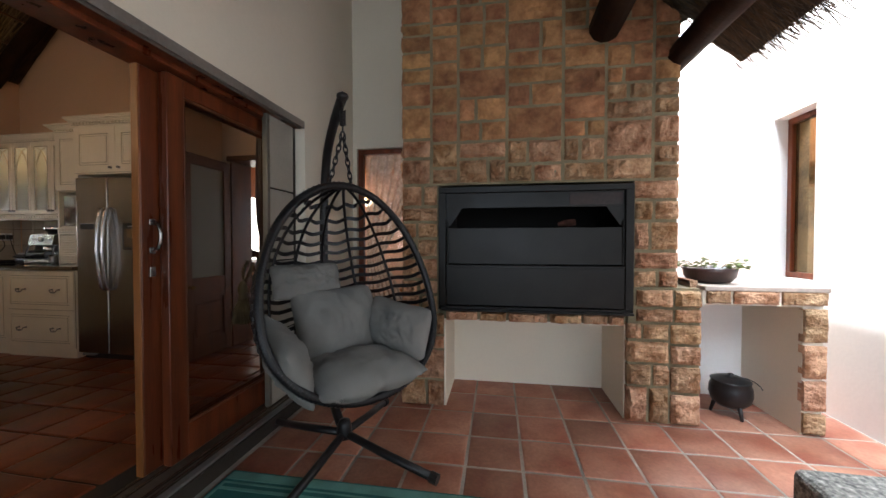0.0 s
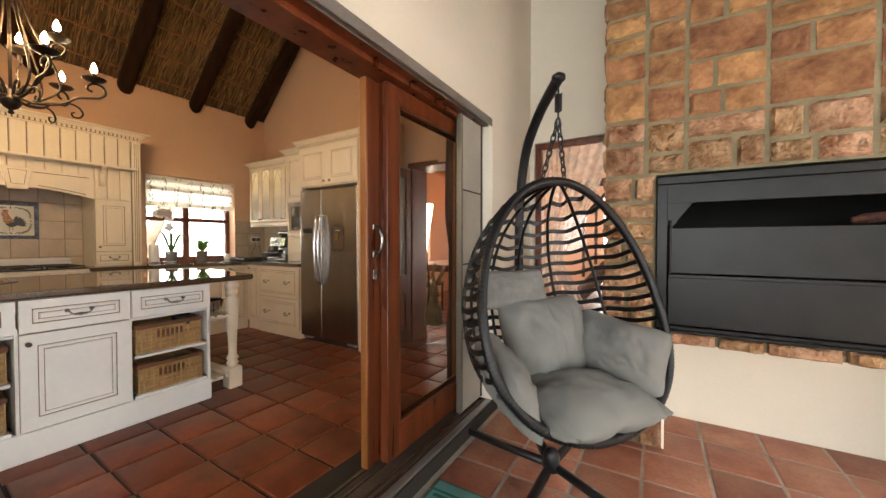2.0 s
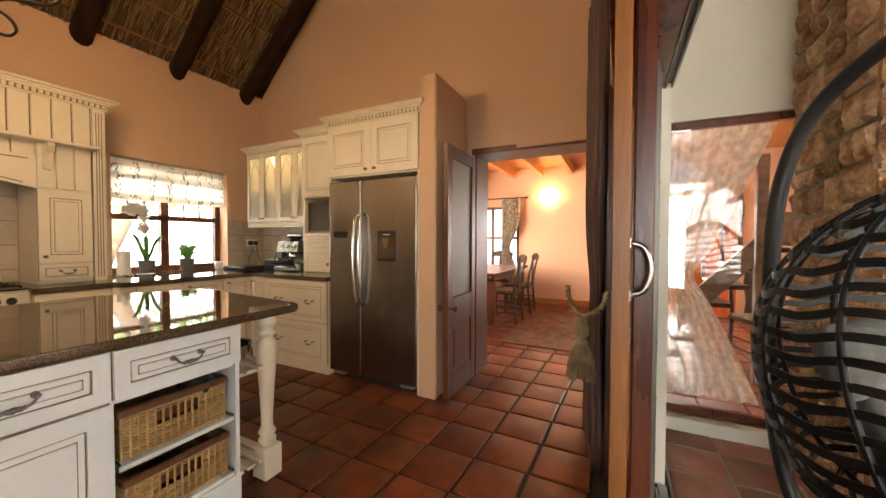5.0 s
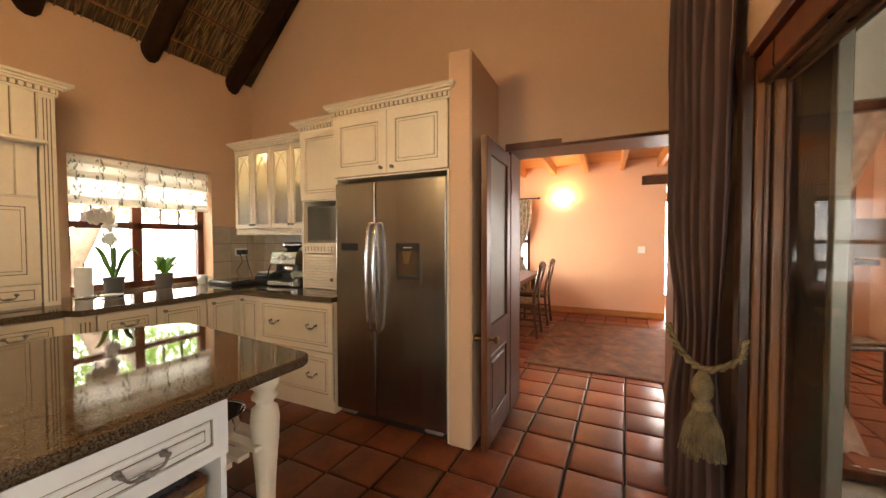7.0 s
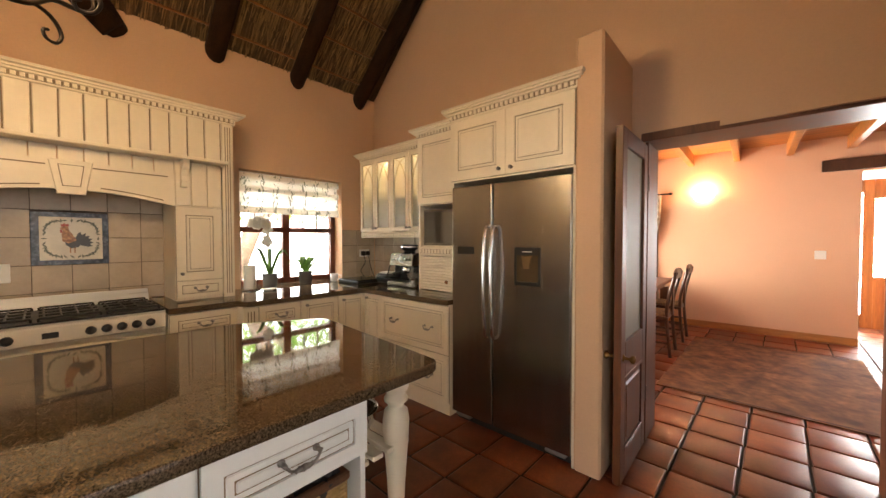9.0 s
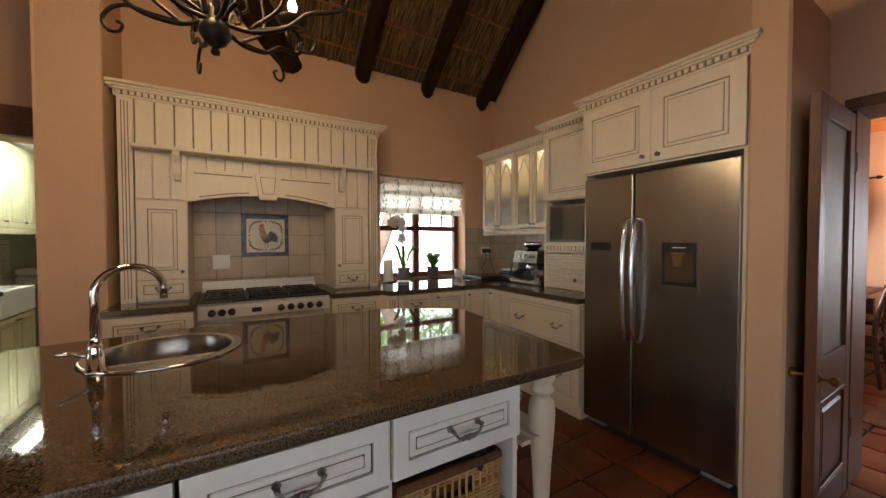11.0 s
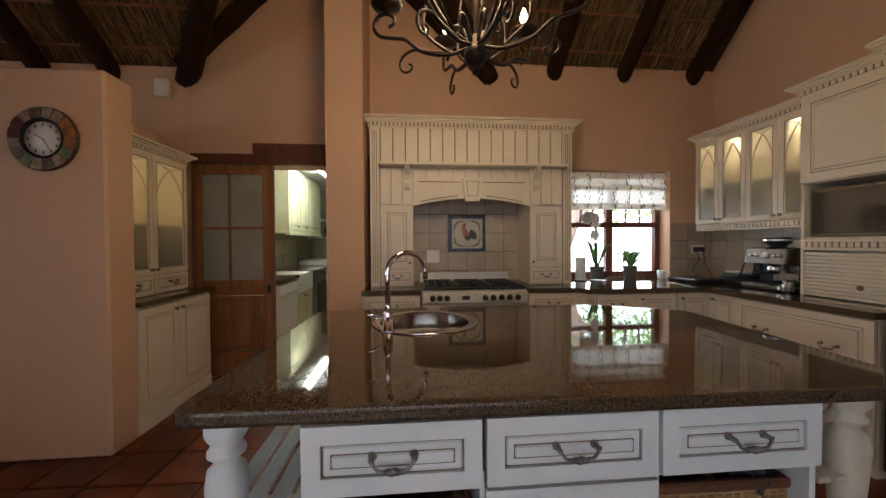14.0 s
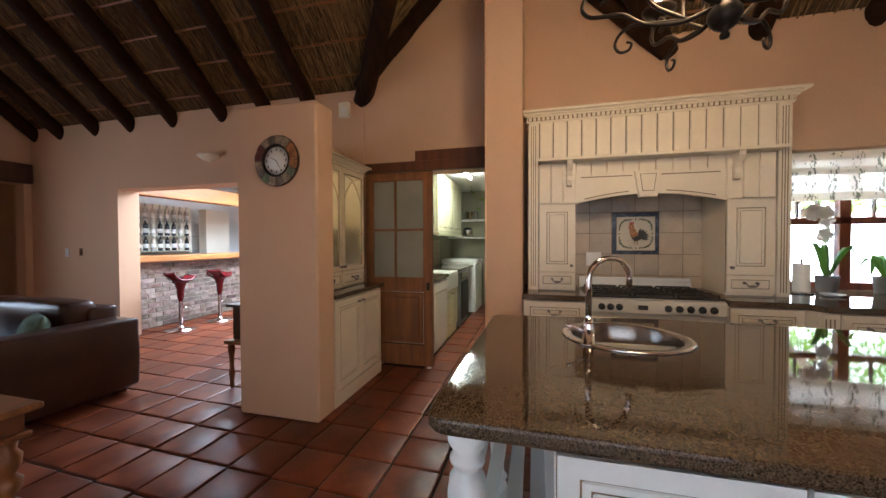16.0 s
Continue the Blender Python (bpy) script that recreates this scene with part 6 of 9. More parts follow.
for k in range(3):
    a = 0.6 + k * 2.094
    part("leg", tube([(-0.56 + 0.09 * math.cos(a), 3.42 + 0.09 * math.sin(a), PATIO + 0.09), (-0.56 + 0.115 * math.cos(a), 3.42 + 0.115 * math.sin(a), PATIO)], 0.015, 8, taper=0.01), BLACK_METAL, pot, smooth=True)
part("bail", tube([(-0.44 + 0.02 * math.sin(q * 0.5), 3.42 + 0.10 * math.cos(q), PATIO + 0.22 + 0.03 * math.sin(q)) for q in [math.pi * i / 12 for i in range(13)]], 0.004, 6), BLACK_METAL, pot)
# planted bowl
bowl = thing("plant_bowl", (-0.72, 3.4, 0.862), "dark pottery bowl with small trailing succulents on the stone table", "plant bowl")
BROWN_GLAZE = varied("dark_brown_glaze", (0.045, 0.02, 0.016), 0.35, big=9, amount=0.4)
part("bowl", lathe([(0.09, 0.862), (0.13, 0.875), (0.155, 0.91), (0.16, 0.94), (0.166, 0.965), (0.155, 0.972), (0.145, 0.955), (0.0001, 0.95)], (-0.72, 3.4, 0), 28), BROWN_GLAZE, bowl, smooth=True)
rng = random.Random(12)
for k in range(9):
    a, r0, r1 = rng.uniform(0, 6.28), rng.uniform(0.02, 0.13), rng.uniform(0.12, 0.24)
    bm = bmesh.new()
    p0, p1 = Vector((-0.72 + r0 * math.cos(a), 3.4 + r0 * math.sin(a), 0.95)), Vector((-0.72 + r1 * math.cos(a), 3.4 + r1 * math.sin(a), rng.uniform(0.96, 1.02)))
    tube([p0, (p0 + p1) / 2 + Vector((0, 0, 0.03)), p1], 0.003, 5, bm=bm)
    for j in range(7):
        c = p0.lerp(p1, 0.3 + 0.1 * j) + Vector((rng.uniform(-0.02, 0.02), rng.uniform(-0.02, 0.02), rng.uniform(0.0, 0.035)))
        m = Matrix.Rotation(rng.uniform(0, 6), 4, "Z") @ Matrix.Rotation(rng.uniform(-0.8, 0.8), 4, "X")
        lathe([(0.0001, -0.003), (0.014, -0.001), (0.016, 0.002), (0.0001, 0.005)], c, 7, bm=bm, m=m)
    part("succulent", bm, varied("succulent_green", (0.16, 0.22, 0.06), 0.5, amount=0.3) if k == 0 else bpy.data.materials["succulent_green"], bowl, smooth=True)
# low mottled stone at the patio's edge
bm = box(-0.9, -0.35, 1.95, 2.42, PATIO, 0.125, 0.03, seg=3)
for v in bm.verts:
    v.co += Vector((noise.noise(v.co * 5), noise.noise(v.co * 5 + Vector((3, 0, 0))), noise.noise(v.co * 5 + Vector((0, 3, 0))))) * 0.02
single("stone_block", bm, varied("mottled_grey_stone", (0.20, 0.19, 0.16), 0.8, big=30, small=60, amount=0.6, bump=0.9, dist=0.01, other=(0.42, 0.4, 0.35)), "rough mottled grey stone block on the patio", "stone block")

# ---- patio rug ----
rug = thing("patio_rug", (-2.9, 1.6, PATIO), "woven teal and mint outdoor rug with leaf pattern", "rug")
TEAL = varied("teal_weave", (0.012, 0.12, 0.115), 0.9, big=6, small=260, amount=0.25, bump=0.5)
MINT = varied("mint_weave", (0.12, 0.30, 0.26), 0.9, big=6, small=260, amount=0.25, bump=0.5)
RX0, RX1, RY0, RY1, RZ = -3.63, -2.2, 0.5, 2.30, PATIO
part("ground", box(RX0, RX1, RY0, RY1, RZ, RZ + 0.006, 0.002), TEAL, rug)
bm = boxes((RX0 + 0.008, RX1 - 0.008, RY1 - 0.07, RY1 - 0.012, RZ + 0.006, RZ + 0.0075), (RX0 + 0.012, RX1 - 0.012, RY1 - 0.1, RY1 - 0.088, RZ + 0.006, RZ + 0.0075), (RX0 + 0.012, RX0 + 0.03, RY0 + 0.02, RY1 - 0.1, RZ + 0.006, RZ + 0.0075), (RX0 + 0.012, RX1 - 0.012, RY1 - 0.145, RY1 - 0.125, RZ + 0.006, RZ + 0.0075))
part("border", bm, MINT, rug)
for i in range(3):
    for j in range(3):
        bm = bmesh.new()
        cx, cy = RX0 + 0.3 + i * 0.48, RY1 - 0.42 - j * 0.5
        for k in range(12):
            a = 2 * math.pi * k / 12
            for q in (0.0, 0.12):
                p = [(cx + r * math.cos(a + q * s), cy + r * math.sin(a + q * s)) for r, s in ((0.05, 0), (0.13, 1), (0.21, 0.3), (0.13, -1))]
                p2 = [(cx + (x - cx) * (1 - q * 0.0), cy + (y - cy)) for x, y in p]
                if q:
                    prism(p2, RZ + 0.0062, RZ + 0.0078, "z", bm=bm)
        part("leaf_motif", bm, MINT, rug)

# ---- hanging egg chair ----
chair = thing("hanging_egg_chair", (-3.11, 2.55, PATIO), "black resin-wicker hanging egg chair on a steel stand", "hanging chair")
F, R = Vector((0.80, -0.60, 0)), Vector((0.60, 0.80, 0))
EGG_TOP, EGG_H, TILT = Vector((-3.064, 2.455, 1.462)), 1.12, radians(12)
CC = EGG_TOP + F * 0.10 - Vector((0, 0, EGG_TOP.z))


def egg(s, phi):
    """A point of the shell, which leans back: s from the bottom (0) to the top (1), phi from rim to rim (-90 to 90)."""
    sm = 0.42
    q = min(1.0, (s - sm) / (1 - sm) if s > sm else (sm - s) / sm)
    w = 0.49 * math.sqrt(max(0.0, 1 - q ** (1.85 if s > sm else 2.5)))
    d = 0.62 * math.sqrt(max(0.0, 1 - q ** (2.3 if s > sm else 2.6)))
    fwd, down = 0.10 * (1 - s) ** 2 - d * math.cos(phi), EGG_H * (1 - s)
    return EGG_TOP + R * (w * math.sin(phi)) + F * (fwd * math.cos(TILT) + down * math.sin(TILT)) + Vector((0, 0, fwd * math.sin(TILT) - down * math.cos(TILT)))


SS = [0.42 - 0.42 * math.cos(math.pi / 2 * i / 20) for i in range(1, 20)] + [0.42 + 0.58 * math.sin(math.pi / 2 * i / 26) for i in range(27)]
rim_pts = [egg(s, -math.pi / 2) for s in SS[:-1]] + [egg(s, math.pi / 2) for s in SS[::-1]]
rim_pts = [egg(0.004, 0.0) + F * 0.0] + rim_pts
rim = tube(rim_pts[1:], 0.021, 10, closed=True)
part("rim", rim, WICKER_BLACK, chair, "thick wicker-wrapped rim", smooth=True)
wrap = bmesh.new()
for k in range(len(rim_pts) - 1):
    a, b = rim_pts[1:][k], rim_pts[1:][(k + 1) % (len(rim_pts) - 1)]
    n = max(1, int((b - a).length / 0.016))
    for i in range(n):
        p = a.lerp(b, i / n)
        d = (b - a).normalized()
        tube([p - d * 0.004, p + d * 0.004], 0.0228, 8, bm=wrap)
tagged(part("wrapping", wrap, WICKER_BLACK, chair), kind="stuff")
PH = [radians(a) for a in (-90, -62, -36, -12, 12, 36, 62, 90)]
for ph in PH[1:-1]:
    pts = [egg(s, ph) for s in [0.003] + SS[:-1] + [0.9995]]
    part("rib", tube(pts, 0.009, 7), WICKER_BLACK, chair, smooth=True)
rng = random.Random(9)
strands = bmesh.new()
for k in range(19):
    s = 0.06 + 0.90 * (k / 18) ** 1.05
    n = 42
    pts = []
    for i in range(n + 1):
        ph = -math.pi / 2 + math.pi * i / n
        seg = (i / n) * 7
        wave = -0.015 * math.sin(math.pi * seg) ** 2 * 1 + 0.004 * noise.noise((seg, k * 3.1, 0))
        pts.append(egg(min(0.995, max(0.005, s + wave * 0.8)), ph) + Vector((0, 0, 0)))
    for i in range(n):
        a, b = pts[i], pts[i + 1]
        out = (a - CC - Vector((0, 0, a.z))).normalized()
        h = 0.0115
        vs = [strands.verts.new(q) for q in (a + Vector((0, 0, h)), b + Vector((0, 0, h)), b - Vector((0, 0, h)), a - Vector((0, 0, h)), a + Vector((0, 0, h)) + out * 0.006, b + Vector((0, 0, h)) + out * 0.006, b - Vector((0, 0, h)) + out * 0.006, a - Vector((0, 0, h)) + out * 0.006)]
        for f in ((0, 1, 2, 3), (7, 6, 5, 4), (0, 4, 5, 1), (3, 2, 6, 7)):
            strands.faces.new([vs[q] for q in f])
tagged(part("strand_weave", strands, WICKER_BLACK, chair), kind="stuff")
# extra criss-cross weave in the seat's lower back
low = bmesh.new()
for k in range(30):
    s0, ph0 = rng.uniform(0.03, 0.22), rng.uniform(-1.3, 1.0)
    pts = [egg(max(0.01, s0 + 0.12 * q * (1 if k % 2 else -1) * 0.5 + 0.02), ph0 + 0.45 * q) - F * 0.01 for q in [i / 6 for i in range(7)]]
    tube(pts, 0.008, 5, bm=low)
part("lower_weave", low, WICKER_BLACK, chair)
hook = Vector((-3.06, 2.44, 1.90))
topc = egg(1.0, 0)
ctrl = [(-3.11, 2.55, 0.02), (-3.24, 2.69, 0.12), (-3.34, 2.80, 0.32), (-3.385, 2.85, 0.7), (-3.39, 2.855, 1.2), (-3.37, 2.83, 1.50), (-3.31, 2.755, 1.72), (-3.2, 2.62, 1.86), tuple(hook + Vector((0, 0, 0.045)))]
part("stand_pole", tube(smooth_path(ctrl, 8), 0.027, 12), BLACK_METAL, chair, smooth=True)
part("pole_cap", lathe([(0.0001, -0.03), (0.03, -0.012), (0.033, 0.0), (0.03, 0.012), (0.0001, 0.03)], hook + Vector((0, 0, 0.045)), 14), BLACK_METAL, chair, smooth=True)
hub = Vector((-3.11, 2.55, 0.03))
for foot in ((-2.53, 2.36), (-3.72, 2.77), (-3.06, 3.16), (-3.18, 1.95)):
    e = Vector((*foot, PATIO + 0.03))
    leg = part("stand_leg", tube([hub, hub.lerp(e, 0.5) + Vector((0, 0, -0.005)), e], 0.022, 10), BLACK_METAL, chair, smooth=True)
    part("foot_cap", tube([e - (e - hub).normalized() * 0.03, e + (e - hub).normalized() * 0.012], 0.029, 10), BLACK, leg)
part("hub", lathe([(0.04, -0.03), (0.045, 0.0), (0.04, 0.05), (0.03, 0.075), (0.0001, 0.085)], hub, 16), BLACK_METAL, chair, smooth=True)
coil = [(hook.x + 0.014 * math.cos(a * 1.0), hook.y + 0.014 * math.sin(a), hook.z - 0.03 - 0.085 * a / (2 * math.pi * 9)) for a in [i * 0.45 for i in range(int(2 * math.pi * 9 / 0.45))]]
part("spring", tube(coil, 0.0042, 6), BLACK_METAL, chair, "coiled steel spring", smooth=True)
part("hook", tube([hook + Vector((0, 0, 0.03)), hook - Vector((0, 0, 0.03))], 0.005, 6, bm=tube([hook - Vector((0, 0, 0.11)), hook - Vector((0, 0, 0.15))], 0.005, 6)), BLACK_METAL, chair)
for s in (-1, 1):
    a, b = hook - Vector((0, 0, 0.15)), egg(0.995, 0) + R * (0.075 * s) + F * 0.05 + Vector((0, 0, 0.0))
    n = 9
    for k in range(n):
        c, d = a.lerp(b, (k + 0.5) / n), (b - a).normalized()
        side = d.orthogonal().normalized()
        if k % 2:
            side = d.cross(side)
        L, W = (b - a).length / n * 0.72, 0.011
        pts = [c + d * (L * math.cos(q)) + side * (W * math.sin(q)) for q in [2 * math.pi * i / 12 for i in range(12)]]
        part("chain_link", tube(pts, 0.0042, 6, closed=True), BLACK_METAL, chair, smooth=True)


def cushion(name, centre, right, up, w, h, t, label, seed, buttons=False):
    """A puffed cushion with seams and creases, its face along right and up."""
    right, up = right.normalized(), up.normalized()
    nrm = right.cross(up).normalized()
    bm = bmesh.new()
    N = 44
    grid = {}
    for side in (1, -1):
        for i in range(N + 1):
            for j in range(N + 1):
                u, v = -1 + 2 * i / N, -1 + 2 * j / N
                if side == -1 and (i in (0, N) or j in (0, N)):
                    grid[side, i, j] = grid[1, i, j]
                    continue
                puff = ((1 - abs(u) ** 2.2) * (1 - abs(v) ** 2.2)) ** 0.6
                crease = 0.018 * noise.noise((u * 2.4 + seed, v * 2.4, seed * 1.7)) + 0.012 * (1 - abs(noise.noise((u * 5 + seed * 2, v * 1.6, seed)) * 2.2)) * puff
                crease += 0.010 * (1 - 2 * abs(noise.noise((u * 7 + v * 2.5 + seed, v * 3.5 - u, seed * 3.1)))) * puff
                if buttons:
                    crease -= 0.036 * max(0, math.cos(math.pi * u * 2.5)) ** 6 * abs(v) ** 1.5
                p = centre + right * (w / 2 * u * math.sqrt(1 - 0.27 * v ** 4)) * (1 - 0.12 * (1 - v * v) * u * u) + up * (h / 2 * v * math.sqrt(1 - 0.27 * u ** 4)) * (1 - 0.14 * (1 - u * u) * v * v) + nrm * side * (t / 2 * puff + crease * (0.3 + 0.7 * puff))
                grid[side, i, j] = bm.verts.new(p)
        for i in range(N):
            for j in range(N):
                q = [grid[side, i, j], grid[side, i + 1, j], grid[side, i + 1, j + 1], grid[side, i, j + 1]]
                bm.faces.new(q if side == 1 else q[::-1])
    ob = single(name, bm, CUSHION, label, "cushion", "egg chair cushions", smooth=True)
    return ob


UP = Vector((0, 0, 1))
cushion("seat_cushion", CC + F * 0.06 + Vector((0, 0, 0.475)), R, (-F + UP * 0.04), 0.66, 0.52, 0.19, "grey padded seat cushion of the hanging egg chair", 1.0, True)
cushion("back_cushion", CC - F * 0.20 + R * 0.02 + Vector((0, 0, 0.69)), R, (UP - F * 0.4), 0.56, 0.46, 0.22, "grey back cushion leaning in the hanging egg chair", 2.3)
cushion("side_cushion", CC - R * 0.35 + F * 0.0 + Vector((0, 0, 0.60)), (F * 0.9 - R * 0.05 - UP * 0.35), (UP - R * 0.45), 0.46, 0.32, 0.15, "grey side cushion against the egg chair's arm", 3.9)
cushion("side_cushion", CC + R * 0.29 + F * 0.0 + Vector((0, 0, 0.645)), (F * 0.85 + R * 0.25 - UP * 0.12), (UP + R * 0.25), 0.48, 0.34, 0.2, "grey side cushion against the egg chair's arm", 5.2)
cushion("head_pillow", CC - F * 0.30 - R * 0.12 + Vector((0, 0, 0.93)), R, (UP - F * 0.3), 0.44, 0.22, 0.14, "small grey head pillow tied high in the egg chair", 7.7)

# ---- window behind the chair, with lace ----
nw = thing("window_2", (-3.2, 4.15, 0), "tall red-brown framed window behind the egg chair")
nw["kind"] = "structure"
bm = bmesh.new()
for r in ((-3.66, -2.75, 0.0, 0.05), (-3.66, -2.75, 2.06, 2.11), (-3.66, -3.605, 0.05, 2.06), (-2.80, -2.75, 0.05, 2.06)):
    box(r[0], r[1], 4.12, 4.18, r[2], r[3], 0.004, bm=bm)
split_part("window_frame", bm, RED_WOOD, nw)
p = part("pane", box(-3.605, -2.80, 4.147, 4.152, 0.05, 2.06), CLEAR, nw)
p.visible_shadow = False
structure("window_sill_patio", box(-3.72, -2.75, 4.0, 4.12, -0.12, -0.0, 0.006), PLASTER_PALE)
lc = LACE.node_tree
lb = lc.nodes["Principled BSDF"]
trn, mxs = lc.nodes.new("ShaderNodeBsdfTransparent"), lc.nodes.new("ShaderNodeMixShader")
lt, mxs2 = lc.nodes.new("ShaderNodeBsdfTranslucent"), lc.nodes.new("ShaderNodeMixShader")
lt.inputs[0].default_value = (0.7, 0.6, 0.48, 1)
mxs2.inputs[0].default_value = 0.5
vor = lc.nodes.new("ShaderNodeTexNoise")
vor.inputs["Scale"].default_value = 22
rmp = lc.nodes.new("ShaderNodeMapRange")
rmp.inputs["From Min"].default_value, rmp.inputs["From Max"].default_value, rmp.inputs["To Min"].default_value, rmp.inputs["To Max"].default_value = 0.42, 0.58, 0.42, 0.25
tcn = lc.nodes.new("ShaderNodeTexCoord")
lc.links.new(tcn.outputs["Object"], vor.inputs["Vector"])
lc.links.new(vor.outputs[0], rmp.inputs[0])
lc.links.new(rmp.outputs[0], mxs.inputs[0])
lc.links.new(lb.outputs[0], mxs2.inputs[1])
lc.links.new(lt.outputs[0], mxs2.inputs[2])
lc.links.new(mxs2.outputs[0], mxs.inputs[1])
lc.links.new(trn.outputs[0], mxs.inputs[2])
lc.links.new(mxs.outputs[0], lc.nodes["Material Output"].inputs[0])


def lace_curtain(x0, x1, y, z0, z1, tie, label):
    bm = bmesh.new()
    rows = []
    for i in range(31):
        q = i / 30
        z = z1 - (z1 - z0) * q
        k = (1 - tie) + tie * abs(q - 0.55) ** 0.8 * 1.6
        k = min(1, max(0.3, k))
        rows.append([bm.verts.new((x0 + (x1 - x0) * (j / 40) * k, y + 0.02 * math.sin(j * 1.1) + 0.008 * noise.noise((j * 0.3, z * 2, 0)), z)) for j in range(41)])
    for a, b in zip(rows, rows[1:]):
        for j in range(40):
            bm.faces.new((a[j], a[j + 1], b[j + 1], b[j]))
    return single("lace_curtain", bm, LACE, label, "curtain", smooth=True)


lace_curtain(-3.62, -2.95, 4.24, 0.1, 2.1, 0.75, "sheer embroidered lace curtain drawn aside in the patio window")
cw = thing("window_3", (0.25, 3.87, 0.85), "narrow red-framed window in the white courtyard wall")
cw["kind"] = "structure"
bm = bmesh.new()
for r in ((3.66, 4.08, 0.85, 0.90), (3.66, 4.08, 2.15, 2.2), (3.66, 3.71, 0.9, 2.15), (4.03, 4.08, 0.9, 2.15)):
    box(0.24, 0.30, *r, 0.004, bm=bm)
split_part("window_frame", bm, RED_WOOD, cw)
# opaque pane; its blotchy orange-brown colour paints in a reflection
part("pane", box(0.268, 0.274, 3.71, 4.03, 0.9, 2.15), varied("painted_reflection_pane", (0.30, 0.20, 0.09), 0.03, 0.7, big=3, amount=0.5, bump=0.0), cw)
structure("courtyard_window_back", box(0.38, 0.42, 3.6, 4.1, 0.8, 2.3), DARK_WOOD)

# ---- chandelier ----
chan = thing("chandelier", (-5.99, 1.22, 1.94), "dark wrought-iron scroll chandelier with lit candle bulbs", "chandelier")
QX, QY = -5.99, 1.22
IRON = varied("aged_iron", (0.035, 0.024, 0.017), 0.45, 0.7, big=20, small=80, amount=0.4, bump=0.2)
part("finial", lathe([(0.0001, 1.94), (0.012, 1.945), (0.014, 1.955), (0.008, 1.965), (0.03, 1.98), (0.045, 2.005), (0.045, 2.025), (0.03, 2.045), (0.014, 2.055), (0.014, 2.09)], (QX, QY, 0), 16), IRON, chan, smooth=True)
part("stem", tube([(QX, QY, 2.05), (QX, QY, 5.06)], 0.008, 8), IRON, chan)
def lamp_arm(a, rad, zc, ctrl, thick):
    """One scrolled arm with its drip pan, candle sleeve and bulb."""
    c, s = math.cos(a), math.sin(a)
    P = lambda r, z: (QX + r * c, QY + r * s, z)
    am = part("arm", tube(smooth_path([P(r, z) for r, z in ctrl], 6), thick, 7), IRON, chan, smooth=True)
    cx, cy, _ = P(rad, 0)
    part("drip_pan", lathe([(0.008, zc - 0.012), (0.02, zc), (0.045, zc + 0.008), (0.062, zc + 0.022), (0.063, zc + 0.026), (0.03, zc + 0.014), (0.0001, zc + 0.012)], (cx, cy, 0), 18), IRON, am, "dished iron drip pan", smooth=True)
    part("candle_sleeve", lathe([(0.013, zc + 0.012), (0.013, zc + 0.06), (0.0001, zc + 0.061)], (cx, cy, 0), 12), IRON, am, smooth=True)
    part("bulb", lathe([(0.008, zc + 0.06), (0.016, zc + 0.075), (0.017, zc + 0.088), (0.01, zc + 0.11), (0.0001, zc + 0.132)], (cx, cy, 0), 12), BULB, am, "lit candle bulb", smooth=True)
    return am, P


for k in range(6):
    a = radians(60 * k + 12)
    am, P = lamp_arm(a, 0.36, 2.235, [(0.03, 2.045), (0.11, 2.03), (0.21, 2.055), (0.28, 2.11), (0.34, 2.125), (0.39, 2.14), (0.415, 2.175), (0.40, 2.215), (0.36, 2.225), (0.33, 2.205), (0.33, 2.18), (0.352, 2.17)], 0.0075)
    hook_ = [P(0.09, 2.033), P(0.18, 2.05), P(0.24, 2.066), P(0.285, 2.05), P(0.305, 2.015), P(0.29, 1.985), P(0.262, 1.985), P(0.253, 2.005), P(0.268, 2.014)]
    part("scroll", tube(smooth_path(hook_, 6), 0.0065, 6, taper=0.0045), IRON, am, smooth=True)
    lf = [P(0.028, 2.055), P(0.05, 2.12), P(0.085, 2.135), P(0.095, 2.10), P(0.075, 2.085)]
    part("leaf_curl", tube(smooth_path(lf, 4), 0.0085, 6, taper=0.004), IRON, chan, smooth=True)
    up = [P(0.10, 2.035), P(0.2, 2.13), P(0.19, 2.25), P(0.12, 2.42), P(0.06, 2.6), P(0.035, 2.85), P(0.07, 2.98), P(0.1, 2.94), P(0.08, 2.9)]
    part("upper_scroll", tube(smooth_path(up, 6), 0.0065, 6), IRON, chan, smooth=True)
for k in range(3):
    lamp_arm(radians(120 * k + 42), 0.24, 2.40, [(0.03, 2.06), (0.10, 2.10), (0.17, 2.19), (0.20, 2.28), (0.265, 2.32), (0.285, 2.36), (0.25, 2.385), (0.215, 2.365), (0.225, 2.335)], 0.007)
bulb_light("chandelier_glow", (QX, QY, 2.42), 25, WARM, 0.22)

# ---- left cabinet beside the pantry door ----
lb = thing("sideboard_cabinet", (-7.7, -1.15, 0), "cream antiqued two-door base cabinet behind the pillar", "cabinet")
part("body", box(-8.05, -7.175, -1.455, -0.885, 0.0, 0.868), CREAM, lb)
for a, b, s in ((-7.185, -7.60, 1), (-7.605, -8.03, -1)):
    d = panel_front("door", lb, "+y", -0.885, b, a, 0.14, 0.85, CREAM, w=0.055)
    knob(d, "+y", -0.865, b + 0.035 if s > 0 else a - 0.035, 0.80)
part("plinth", box(-8.05, -7.176, -0.887, -0.868, 0.0, 0.12, 0.003), CREAM, lb)
single("worktop", prism([(-8.08, -1.455), (-7.176, -1.455), (-7.176, -0.85), (-8.08, -0.85)], 0.87, 0.905, "z", bevel=0.005), GRANITE, "polished brown granite top of the cabinet behind the pillar", "worktop")
